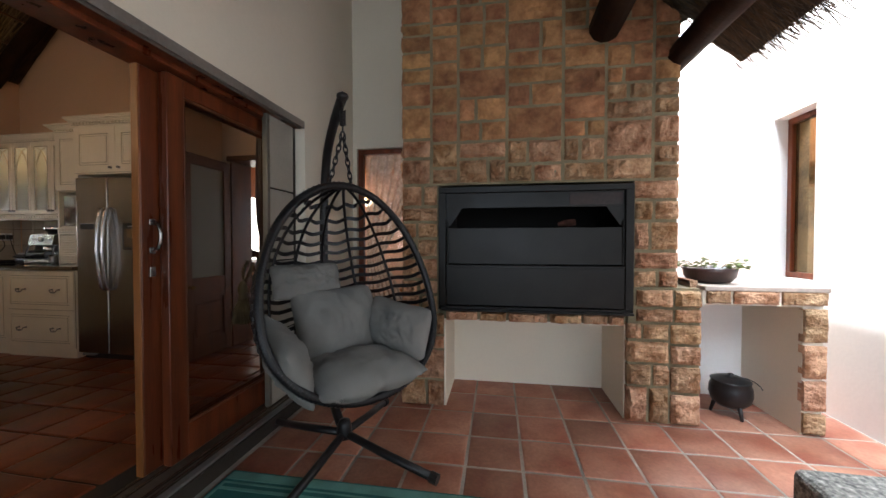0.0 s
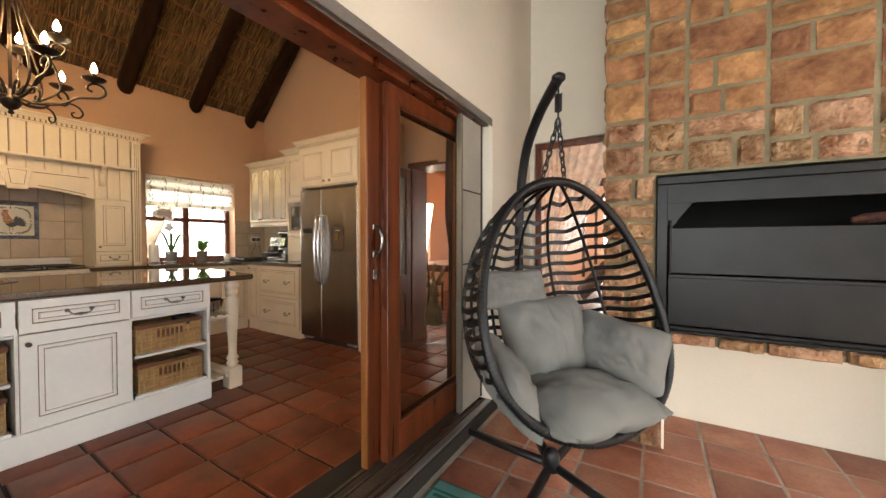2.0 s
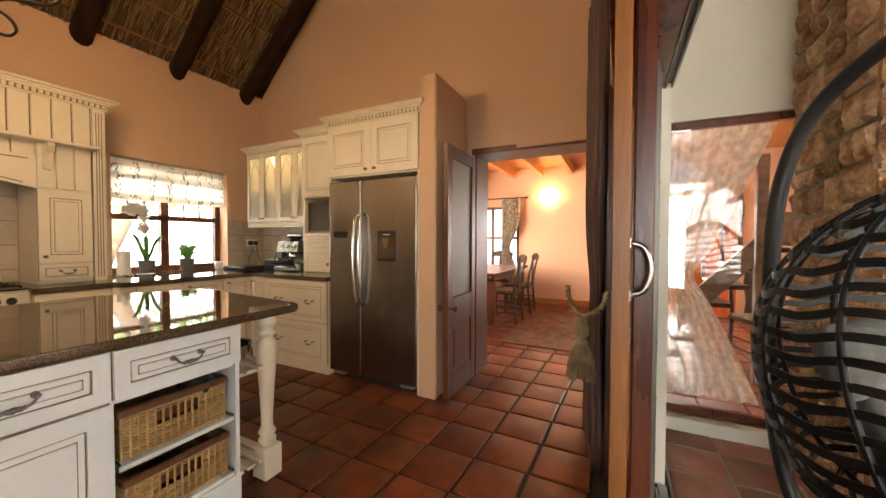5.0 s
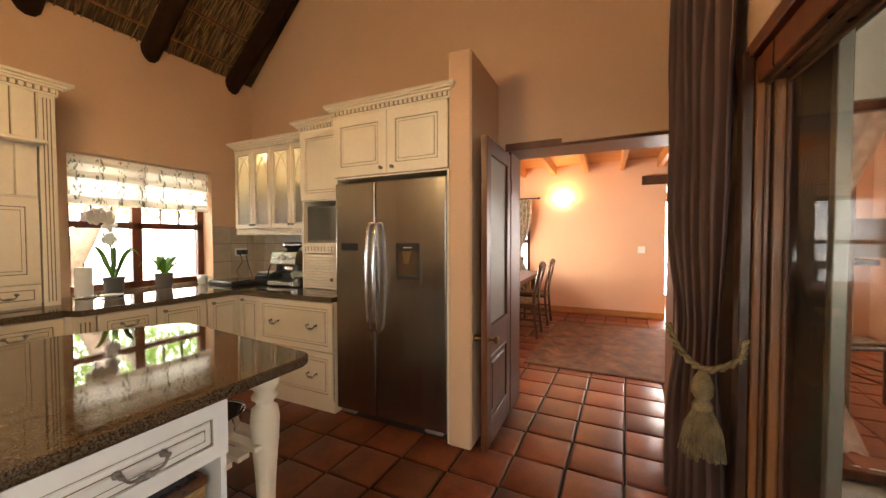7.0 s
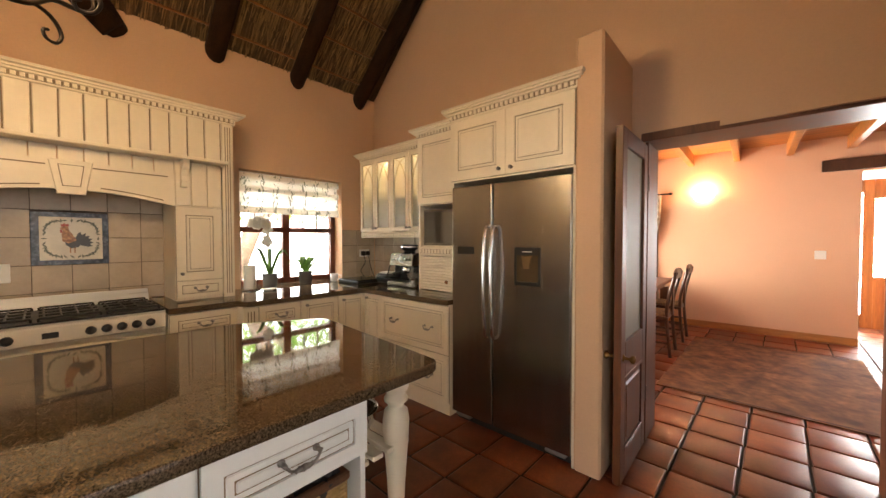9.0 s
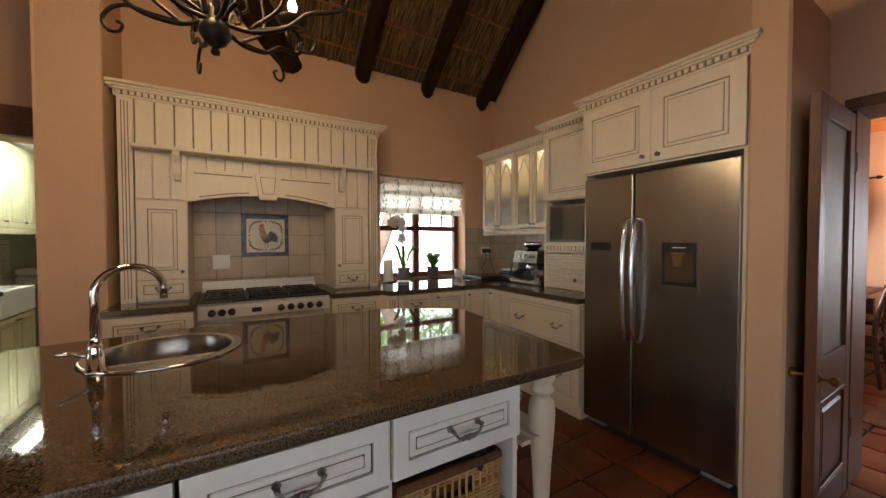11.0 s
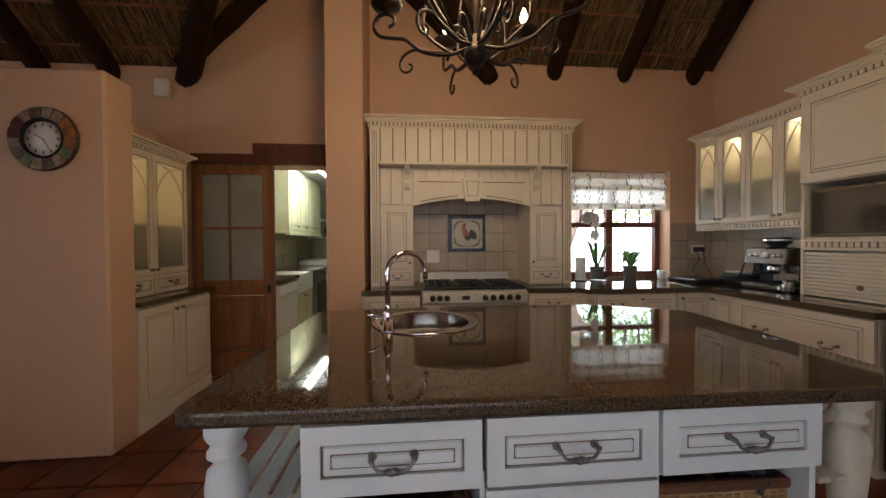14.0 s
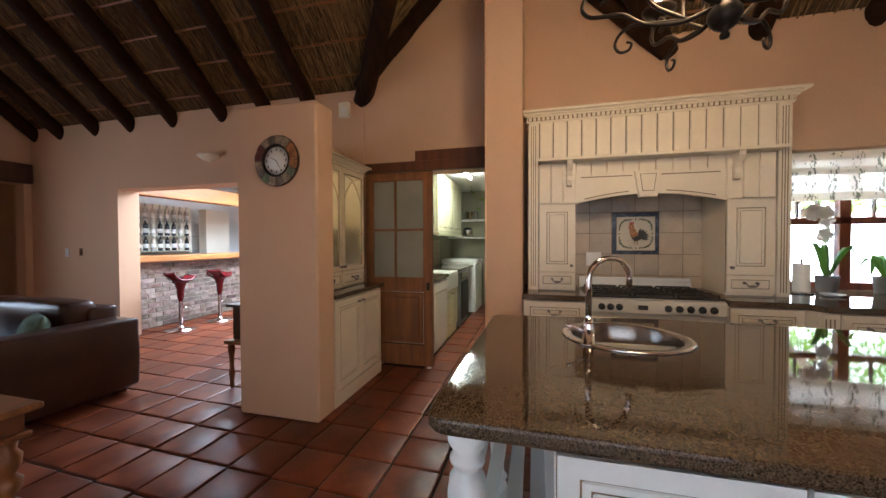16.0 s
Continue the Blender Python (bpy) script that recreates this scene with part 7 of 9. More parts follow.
lu = thing("display_cabinet", (-7.6, -1.2, 0.905), "cream wall cabinet with two lit gothic-arched glass doors", "cabinet")
U0, U1, UF = -8.02, -7.176, -1.06
split_part("carcass_board", boxes((U0, U1, -1.455, -1.44, 0.905, 2.02), (U0, U0 + 0.018, -1.44, UF, 0.905, 2.02), (U1 - 0.018, U1, -1.44, UF, 0.905, 2.02), (U0, U1, -1.44, UF, 1.04, 1.06), (U0, U1, -1.44, UF, 2.0, 2.02), (U0 + 0.018, U1 - 0.018, -1.44, UF - 0.002, 0.905, 1.04), (U0 + 0.02, U1 - 0.02, -1.44, UF - 0.06, 1.45, 1.458)), CREAM, lu)
for k in range(2):
    w = (U1 - U0) / 2
    d = arched_glass_door(lu, "+y", UF, U0 + k * w + 0.003, U0 + (k + 1) * w - 0.003, 1.065, 2.0)
    knob(d, "+y", UF + 0.02, (U0 + U1) / 2 + (-0.03 if k == 0 else 0.03), 1.1)
    d = panel_front("drawer", lu, "+y", UF, U0 + k * w + 0.004, U0 + (k + 1) * w - 0.004, 0.915, 1.055, CREAM, w=0.03, double=False)
    pull(d, "+y", UF + 0.02, U0 + (k + 0.5) * w, 0.985, 0.08)
cornice(lu, "+y", UF + 0.01, U0, U1, 1.995, 0.07)
bulb_light("cabinet_lamp", (-7.6, -1.35, 1.96), 1.2, (1.0, 0.72, 0.36), 0.015)

# ---- pantry sliding door and rail board ----
pd = thing("pantry_sliding_door", (-8.23, -0.74, 0), "old pine sliding door with four frosted panes, slid open", "sliding door")
PX0, PX1 = BX + 0.012, BX + 0.055
q0, q1 = -1.12, -0.37
for a, b, c, d in ((q0, q0 + 0.09, 0.02, 2.06), (q1 - 0.10, q1, 0.02, 2.06), (q0 + 0.09, q1 - 0.10, 1.97, 2.06), (q0 + 0.09, q1 - 0.10, 0.80, 0.95), (q0 + 0.09, q1 - 0.10, 0.02, 0.24)):
    part("rail" if b - a > 0.2 else "stile", box(PX0, PX1, a, b, c, d, 0.004), PINE, pd)
split_part("glazing_bar", boxes((PX0 + 0.008, PX1 - 0.006, q0 + 0.09, q1 - 0.10, 1.44, 1.465), (PX0 + 0.01, PX1 - 0.008, -0.795, -0.77, 0.95, 1.97), bevel=0.002), PINE, pd)
for a, b in ((q0 + 0.09, -0.795), (-0.77, q1 - 0.10)):
    for c, d in ((0.95, 1.44), (1.465, 1.97)):
        part("pane", box(PX0 + 0.016, PX0 + 0.022, a, b, c, d), FROST, pd, "frosted glass pane")
part("panel", box(PX0 + 0.01, PX1 - 0.018, q0 + 0.10, q1 - 0.11, 0.25, 0.79, 0.006, bm=box(PX0 + 0.012, PX1 - 0.008, q0 + 0.14, q1 - 0.15, 0.3, 0.74, 0.008)), PINE, pd)
part("latch", box(PX1 - 0.001, PX1 + 0.004, q1 - 0.065, q1 - 0.03, 0.82, 0.90, 0.002), BLACK_METAL, pd)
part("door_guide", box(PX0, PX1 + 0.01, q1 - 0.06, q1 - 0.02, 0.0, 0.018), WHITE_PLASTIC, pd)
rb = thing("door_rail_board", (-8.22, -0.45, 2.06), "dark stained timber boards covering the sliding-door rail", "timber board")
part("lower_board", box(BX + 0.002, BX + 0.075, -1.12, 0.238, 2.065, 2.165, 0.004), DOOR_WOOD, rb)
part("upper_board", box(BX + 0.002, BX + 0.07, -0.55, 0.238, 2.167, 2.27, 0.004), DOOR_WOOD, rb)
structure("pantry_door_reveal", boxes((BX - 0.27, BX + 0.002, 0.2, 0.238, 0.0, 2.06)), PLASTER_PALE)

# ---- pantry ----
PGREEN = varied("pantry_cream_paint", (0.72, 0.69, 0.46), 0.4, big=2.5, amount=0.05)
pu = thing("pantry_wall_cabinet", (-9.6, -0.95, 1.4), "pale cream pantry wall cabinets with panelled doors", "cabinet")
part("body", box(-11.35, -9.66, -1.09, -0.72, 1.45, 2.38), PGREEN, pu)
for k in range(4):
    d = panel_front("door", pu, "+y", -0.72, -11.34 + k * 0.42 + 0.004, -10.92 + k * 0.42 - 0.004, 1.49, 2.32, PGREEN, w=0.06)
    knob(d, "+y", -0.70, -11.29 + k * 0.42, 1.55)
part("light_rail", box(-11.36, -9.65, -0.75, -0.69, 1.42, 1.47, 0.004), PGREEN, pu)
pb = thing("pantry_base_cabinet", (-9.9, -0.8, 0), "cream pantry base cabinet with panelled doors", "cabinet")
part("body", box(-10.3, -9.55, -1.09, -0.5, 0.0, 0.66), PGREEN, pb)
for k in range(2):
    d = panel_front("door", pb, "+y", -0.5, -10.29 + k * 0.37, -9.93 + k * 0.37, 0.12, 0.64, PGREEN, w=0.05)
    knob(d, "+y", -0.48, -9.96 + k * 0.06, 0.6)
bs = thing("butler_sink", (-9.9, -0.7, 0.66), "white ceramic butler sink", "sink")
part("basin", boxes((-10.25, -9.6, -0.52, -0.46, 0.66, 0.90), (-10.25, -9.6, -1.0, -0.94, 0.66, 0.90), (-10.25, -10.2, -0.94, -0.52, 0.66, 0.90), (-9.65, -9.6, -0.94, -0.52, 0.66, 0.90), (-10.2, -9.65, -0.94, -0.52, 0.66, 0.70), bevel=0.008), WHITE_PLASTIC, bs)
pt = thing("sink_tap", (-9.9, -1.02, 0.9), "chrome arched tap over the butler sink", "tap")
part("spout", tube(smooth_path([(-9.9, -1.03, 0.9), (-9.9, -1.03, 1.15), (-9.9, -0.97, 1.24), (-9.9, -0.88, 1.22), (-9.9, -0.86, 1.14)], 6), 0.012, 8), CHROME, pt, smooth=True)
dw = thing("dishwasher", (-9.2, -0.75, 0), "white enamelled dishwasher standing by the pantry door", "dishwasher")
part("body", box(-9.53, -8.93, -1.09, -0.47, 0.02, 0.85, 0.008), WHITE_PLASTIC, dw)
part("door", box(-9.52, -8.94, -0.47, -0.445, 0.1, 0.72, 0.006), WHITE_PLASTIC, dw)
part("control_panel", box(-9.52, -8.94, -0.47, -0.44, 0.735, 0.845, 0.006), WHITE_PLASTIC, dw)
single("pantry_worktop", boxes((-11.6, -10.26, -1.09, -0.45, 0.87, 0.905), (-9.59, -8.9, -1.09, -0.44, 0.87, 0.905)), GRANITE, "brown granite pantry worktop", "worktop")
wm = thing("washing_machine", (-10.75, -0.75, 0), "grey front-loading washing machine under the pantry worktop", "washing machine")
part("body", box(-11.05, -10.42, -1.05, -0.46, 0.01, 0.85, 0.008), varied("silver_grey_paint", (0.26, 0.26, 0.25), 0.4, 0.3, amount=0.05), wm)
part("door", box(-11.0, -10.47, -0.46, -0.44, 0.1, 0.7, 0.01), BLACK, wm)
part("control_panel", box(-11.0, -10.47, -0.46, -0.445, 0.74, 0.84, 0.004), STEEL, wm)
for t_ in (pb, bs, pt, dw, wm, bpy.data.objects["pantry_worktop"]):
    t_.location.x += 0.35
pf = thing("freezer", (-11.6, -0.7, 0), "white chest-height freezer at the end of the pantry", "freezer")
part("body", box(-11.95, -11.2, -1.05, -0.4, 0.01, 0.92, 0.02), WHITE_PLASTIC, pf)
part("lid", box(-11.96, -11.19, -1.06, -0.38, 0.92, 0.99, 0.015), WHITE_PLASTIC, pf)
for z in (1.42, 1.78):
    single("pantry_shelf", box(-12.19, -11.85, -1.08, 0.3, z - 0.025, z, 0.003), WHITE_PLASTIC, "white painted wall shelf in the pantry", "shelf", "pantry shelves")
sp = thing("saucepan", (-12.0, -0.62, 1.78), "steel stock pot on the pantry shelf", "saucepan")
part("body", lathe([(0.13, 1.781), (0.135, 1.80), (0.135, 1.93), (0.14, 1.935), (0.12, 1.95), (0.0001, 1.955)], (-12.0, -0.62, 0), 20), STEEL, sp, smooth=True)
part("lid_knob", lathe([(0.01, 1.95), (0.018, 1.97), (0.0001, 1.975)], (-12.0, -0.62, 0), 10), BLACK, sp, smooth=True)
kt = thing("kettle", (-12.0, -0.7, 1.42), "steel and black slow-cooker pot on the pantry shelf", "kettle")
part("body", lathe([(0.09, 1.421), (0.1, 1.44), (0.1, 1.56), (0.085, 1.59)], (-12.0, -0.7, 0), 18), STEEL, kt, smooth=True)
part("lid", lathe([(0.09, 1.59), (0.08, 1.61), (0.02, 1.625), (0.0001, 1.64)], (-12.0, -0.7, 0), 18), BLACK, kt, smooth=True)
tb = thing("tube_light", (-9.8, -0.36, 2.36), "fluorescent tube light on the pantry ceiling", "light")
part("tube", tube([(-10.4, -0.36, 2.352), (-9.2, -0.36, 2.352)], 0.014, 10), TUBE_GLOW, tb, "glowing tube")
part("batten", box(-10.45, -9.15, -0.39, -0.33, 2.37, 2.4, 0.004), WHITE_PLASTIC, tb)
split_part("end_cap", boxes((-10.44, -10.4, -0.38, -0.34, 2.335, 2.37), (-9.2, -9.16, -0.38, -0.34, 2.335, 2.37)), WHITE_PLASTIC, tb)
wall_tiles("pantry_splashback", "+y", -1.1, -11.2, -8.7, 0.905, 1.36, 0.2)
sk = thing("wall_socket", (-12.19, 0.0, 1.1), "dark wall socket plate in the pantry", "socket")
part("plate", box(-12.2, -12.19, -0.06, 0.06, 1.05, 1.19, 0.003), BLACK, sk)

# ---- wall things ----
clock = thing("wall_clock", (-6.95, -1.19, 1.72), "round mosaic-rimmed wall clock on the pillar", "clock")
rot = Matrix.Rotation(radians(90), 4, "Y")
CCX, CCY, CCZ = -6.948, -1.185, 1.925
part("case", lathe([(0.188, 0), (0.19, 0.012), (0.18, 0.022), (0.11, 0.02), (0.10, 0.012), (0.0001, 0.012)], (CCX, CCY, CCZ), 40, m=rot), DARK_WOOD, clock, smooth=True)
CK = [varied("mosaic_" + n, c, 0.35, big=25, small=70, amount=0.4) for n, c in (("ivory", (0.36, 0.28, 0.19)), ("plum", (0.12, 0.03, 0.03)), ("ochre", (0.4, 0.16, 0.05)), ("sage", (0.2, 0.25, 0.14)), ("grey", (0.17, 0.13, 0.10)))]
for k in range(16):
    a0, a1 = 2 * math.pi * k / 16 + 0.015, 2 * math.pi * (k + 1) / 16 - 0.015
    pts = [(CCY + r * math.sin(a), CCZ + r * math.cos(a)) for r, a in ((0.118, a0), (0.182, a0), (0.185, (a0 + a1) / 2), (0.182, a1), (0.118, a1), (0.116, (a0 + a1) / 2))]
    part("mosaic_piece", prism(pts, CCX + 0.02, CCX + 0.026, "x"), CK[(0, 0, 2, 2, 2, 3, 0, 4, 0, 3, 4, 0, 1, 1, 0, 4)[k]], clock)
part("dial", lathe([(0.102, 0), (0.102, 0.002), (0.0001, 0.0022)], (CCX + 0.0125, CCY, CCZ), 32, m=rot), WHITE_PLASTIC, clock, "white dial", smooth=True)
bm = bmesh.new()
for k in range(12):
    a = 2 * math.pi * k / 12
    y, z = CCY + 0.082 * math.sin(a), CCZ + 0.082 * math.cos(a)
    box(CCX + 0.0145, CCX + 0.0155, y - 0.004, y + 0.004, z - 0.008, z + 0.008, bm=bm)
part("hour_mark", bm, BLACK, clock)
for a, L, w in ((radians(-62), 0.05, 0.004), (radians(150), 0.07, 0.003)):
    part("pointer", tube([(CCX + 0.0175, CCY, CCZ), (CCX + 0.0175, CCY + L * math.sin(a), CCZ + L * math.cos(a))], w / 2, 6), BLACK, clock)
part("bezel", lathe([(0.118, 0.018), (0.12, 0.028), (0.108, 0.028), (0.102, 0.014)], (CCX, CCY, CCZ), 36, m=rot, caps=False), IRON, clock, smooth=True)


def plate(name, face, at, u, v, w, h, label, cat, mat=None):
    t = thing(name, spot(face, at, u, v - h / 2, 0), label, cat)
    part("plate", box(*oriented(face, at, u - w / 2, u + w / 2, v - h / 2, v + h / 2, 0.0, 0.008), bevel=0.002), mat or WHITE_PLASTIC, t)
    part("rocker", box(*oriented(face, at, u - w * 0.15, u + w * 0.15, v - h * 0.22, v + h * 0.22, 0.008, 0.012), bevel=0.001), mat or WHITE_PLASTIC, t)
    return t


plate("light_switch", "+x", BX, -5.86, 1.19, 0.075, 0.115, "white light switch on the living-room wall", "switch")
plate("light_switch", "+x", BX, -5.58, 1.2, 0.06, 0.10, "small dark dimmer switch on the living-room wall", "switch", STEEL)
plate("cooker_switch", "+x", BX + 0.009, 1.19, 1.16, 0.13, 0.125, "white cooker isolator switch on the splashback", "switch")
plate("light_switch", "-y", DY, -3.89, 1.17, 0.11, 0.115, "white light switch on the dining-room wall", "switch")
sc = thing("wall_uplighter", (BX + 0.06, -3.26, 2.33), "small plaster uplighter on the living-room wall", "wall light")
bm = lathe([(0.02, 2.335), (0.09, 2.355), (0.15, 2.395), (0.152, 2.41), (0.13, 2.40), (0.05, 2.37)], (BX + 0.0, -3.26, 0), 24)
bmesh.ops.bisect_plane(bm, geom=bm.verts[:] + bm.edges[:] + bm.faces[:], plane_co=(BX + 0.002, 0, 0), plane_no=(-1, 0, 0), clear_outer=True)
part("shade", bm, PLASTER_PALE, sc, smooth=True)
ab = thing("alarm_sensor", (BX + 0.02, -1.38, 2.7), "cream plastic alarm box on the wall above the pillar", "alarm sensor")
part("case", box(BX + 0.001, BX + 0.045, -1.45, -1.32, 2.70, 2.87, 0.008), PLASTER_PALE, ab)
part("lens", box(BX + 0.045, BX + 0.05, -1.41, -1.36, 2.75, 2.82, 0.002), WHITE_PLASTIC, ab)
cd = thing("wall_conduit", (BX, -1.16, 1.0), "thin painted conduit running up the wall", "conduit")
part("pipe", tube([(BX + 0.006, -1.16, 2.17), (BX + 0.006, -1.16, 2.95)], 0.006, 6), PLASTER_WARM, cd)

# ---- worktop clutter ----
def orchid(x, y, seed, flowers):
    rng = random.Random(seed)
    t = thing("orchid", (x, y, 0.912), "potted orchid with strap leaves" + (" and white blooms" if flowers else "") + " on the window sill", "pot plant", "sill orchids")
    part("pot", lathe([(0.052, 0.9125), (0.06, 0.92), (0.07, 1.02), (0.074, 1.045), (0.068, 1.047), (0.062, 1.03), (0.0001, 1.025)], (x, y, 0), 22), POT_GREY, t, smooth=True)
    n_leaf = 5 if flowers else 7
    for k in range(n_leaf):
        a = 2 * math.pi * (k + 0.35) / n_leaf + rng.uniform(-0.25, 0.25)
        L, hgt = (rng.uniform(0.15, 0.23), rng.uniform(0.14, 0.30)) if flowers else (rng.uniform(0.14, 0.2), rng.uniform(0.12, 0.21))
        droop = rng.uniform(0.55, 0.75) if flowers else rng.uniform(0.75, 0.98)
        bm = bmesh.new()
        prev = None
        for i in range(9):
            q = i / 8
            r, z = 0.01 + L * q, 1.02 + hgt * math.sin(q * math.pi * droop)
            w = (0.021 if flowers else 0.03) * math.sin(math.pi * (0.12 + 0.86 * q)) ** 0.7
            c = Vector((x + r * math.cos(a), y + r * math.sin(a), z))
            s = Vector((-math.sin(a), math.cos(a), 0))
            cur_ = [bm.verts.new(c + s * w + Vector((0, 0, 0.006))), bm.verts.new(c), bm.verts.new(c - s * w + Vector((0, 0, 0.006)))]
            if prev:
                for j in range(2):
                    bm.faces.new((prev[j], prev[j + 1], cur_[j + 1], cur_[j]))
            prev = cur_
        r_ = bmesh.ops.extrude_face_region(bm, geom=list(bm.faces))
        bmesh.ops.translate(bm, vec=(0, 0, -0.003), verts=[v for v in r_["geom"] if isinstance(v, bmesh.types.BMVert)])
        part("leaf", bm, LEAF, t, smooth=True)
    if flowers:
        stem = smooth_path([(x, y, 1.0), (x + 0.01, y - 0.02, 1.25), (x + 0.03, y - 0.05, 1.48), (x + 0.05, y - 0.11, 1.56), (x + 0.06, y - 0.17, 1.54)], 6)
        part("stem", tube(stem, 0.0035, 6), LEAF, t, smooth=True)
        part("support_stick", tube([(x + 0.01, y + 0.01, 1.0), (x + 0.015, y - 0.01, 1.5)], 0.003, 6), BLACK, t)
        for k in range(9):
            c = Vector(stem[min(len(stem) - 1, 8 + k * 2)]) + Vector((rng.uniform(-0.01, 0.04), rng.uniform(-0.035, 0.035), rng.uniform(-0.06, 0.03)))
            bm = bmesh.new()
            for j in range(5):
                a = 2 * math.pi * j / 5 + rng.uniform(0, 0.4)
                m = Matrix.Rotation(radians(90), 4, "Y") @ Matrix.Rotation(a, 4, "Z") @ Matrix.Translation((0.026, 0, 0.0)) @ Matrix.Diagonal((1.7, 1.3, 1, 1))
                lathe([(0.0001, -0.001), (0.019, 0.0), (0.015, 0.004), (0.0001, 0.003)], c, 9, bm=bm, m=m)
            part("bloom", bm, PETAL, t, smooth=True)


orchid(-8.17, 2.89, 1, True)
orchid(-8.19, 3.27, 2, False)
pr = thing("paper_towel_roll", (-8.1, 2.66, 0.91), "upright white paper towel roll beside the window", "paper towel")
part("roll", lathe([(0.05, 0.925), (0.052, 0.93), (0.052, 1.14), (0.05, 1.145), (0.012, 1.145)], (-8.08, 2.67, 0), 20), WHITE_PLASTIC, pr, smooth=True)
part("stand", lathe([(0.07, 0.911), (0.07, 0.922), (0.008, 0.924), (0.008, 1.18), (0.0001, 1.185)], (-8.08, 2.67, 0), 18), CHROME, pr, smooth=True)
mg = thing("mug", (-8.15, 3.6, 0.912), "white ceramic mug on the window sill", "mug")
part("cup", lathe([(0.03, 0.9125), (0.04, 0.92), (0.045, 1.0), (0.042, 1.0), (0.036, 0.93), (0.0001, 0.925)], (-8.13, 3.58, 0), 18), WHITE_PLASTIC, mg, smooth=True)
part("handle", tube([(-8.13 + 0.03, 3.58 + 0.035, 0.985), (-8.1, 3.65, 0.98), (-8.1, 3.65, 0.945), (-8.13 + 0.03, 3.58 + 0.035, 0.935)], 0.005, 6), WHITE_PLASTIC, mg, smooth=True)
cm = thing("coffee_machine", (-7.2, 3.85, 0.91), "stainless steel espresso machine with black grinder hopper", "coffee machine")
KX0, KX1, KY0, KY1 = -7.42, -7.09, 3.80, 4.09
part("body", boxes((KX0, KX1, KY0 + 0.13, KY1, 0.915, 1.23), bevel=0.01), BLACK, cm, "black machine housing")
part("head", prism([(KY0 - 0.005, 1.12), (KY0 + 0.14, 1.12), (KY1 - 0.01, 1.235), (KY0 + 0.09, 1.25), (KY0 + 0.02, 1.235)], KX0 - 0.002, KX1 + 0.002, "x", bevel=0.006), STEEL, cm, "brushed steel control head")
part("back_plate", box(KX0 + 0.13, KX1 - 0.01, KY0 + 0.125, KY0 + 0.131, 0.98, 1.11, 0.002), STEEL, cm)
part("drip_tray", box(KX0 + 0.005, KX1 - 0.005, KY0 - 0.05, KY0 + 0.13, 0.915, 0.96, 0.01), STEEL, cm)
part("drip_grid", boxes(*[(KX0 + 0.03 + i * 0.03, KX0 + 0.045 + i * 0.03, KY0 - 0.035, KY0 + 0.11, 0.96, 0.963) for i in range(9)]), BLACK, cm)
part("pressure_dial", lathe([(0.03, 0), (0.028, 0.008), (0.0001, 0.01)], (-7.25, KY0 + 0.0, 1.185), 18, m=Matrix.Rotation(radians(82), 4, "X")), WHITE_PLASTIC, cm, smooth=True)
for x in (-7.37, -7.33, -7.18, -7.14):
    part("button", lathe([(0.013, 0), (0.012, 0.006), (0.0001, 0.008)], (x, KY0 + 0.0, 1.185), 12, m=Matrix.Rotation(radians(82), 4, "X")), CHROME, cm, smooth=True)
part("group_head", lathe([(0.036, 1.04), (0.04, 1.07), (0.042, 1.12)], (-7.22, KY0 + 0.05, 0), 16), CHROME, cm, smooth=True)
part("portafilter", tube([(-7.22, KY0 + 0.03, 1.055), (-7.25, KY0 - 0.11, 1.045)], 0.014, 10), BLACK, cm, smooth=True)
part("grinder_cradle", lathe([(0.03, 1.03), (0.034, 1.06), (0.03, 1.12)], (-7.35, KY0 + 0.05, 0), 14), BLACK, cm, smooth=True)
part("steam_wand", tube([(KX0 - 0.01, KY0 + 0.05, 1.14), (KX0 - 0.03, KY0 + 0.02, 1.1), (KX0 - 0.035, KY0 - 0.01, 0.99)], 0.007, 8), BLACK, cm, smooth=True)
part("steam_knob", lathe([(0.025, 0), (0.024, 0.03), (0.0001, 0.032)], (KX0 - 0.03, KY0 + 0.08, 1.17), 14, m=Matrix.Rotation(radians(90), 4, "Y")), BLACK, cm, smooth=True)
part("hopper", lathe([(0.055, 1.235), (0.06, 1.265), (0.09, 1.285), (0.092, 1.32), (0.088, 1.325), (0.06, 1.33), (0.0001, 1.332)], (-7.29, KY1 - 0.13, 0), 20), BLACK, cm, smooth=True)
part("hopper_ring", lathe([(0.0935, 1.298), (0.0945, 1.302), (0.0945, 1.312), (0.0935, 1.316)], (-7.29, KY1 - 0.13, 0), 20, caps=False), CHROME, cm, smooth=True)
mj = thing("milk_jug", (-7.08, 3.80, 0.91), "small brushed steel milk jug beside the coffee machine", "jug")
part("jug", lathe([(0.038, 0.912), (0.042, 0.925), (0.034, 0.985), (0.038, 1.01), (0.034, 1.005), (0.0001, 0.92)], (-7.04, KY0 - 0.03, 0), 16), STEEL, mj, smooth=True)
hp = thing("induction_plate", (-7.85, 3.7, 0.91), "flat black portable cooking plates on the corner worktop", "hot plate")
part("body", box(-8.05, -7.68, 3.58, 3.90, 0.912, 0.945, 0.008), BLACK, hp)
part("glass_top", box(-8.04, -7.69, 3.59, 3.89, 0.945, 0.951, 0.002), varied("black_ceramic_glass", (0.01, 0.01, 0.01), 0.06, amount=0.05, bump=0), hp)
gr = thing("contact_grill", (-7.6, 3.86, 0.91), "black contact grill pushed against the tiled corner", "grill")
part("base", box(-7.72, -7.45, 3.84, 4.12, 0.912, 0.965, 0.015), BLACK, gr)
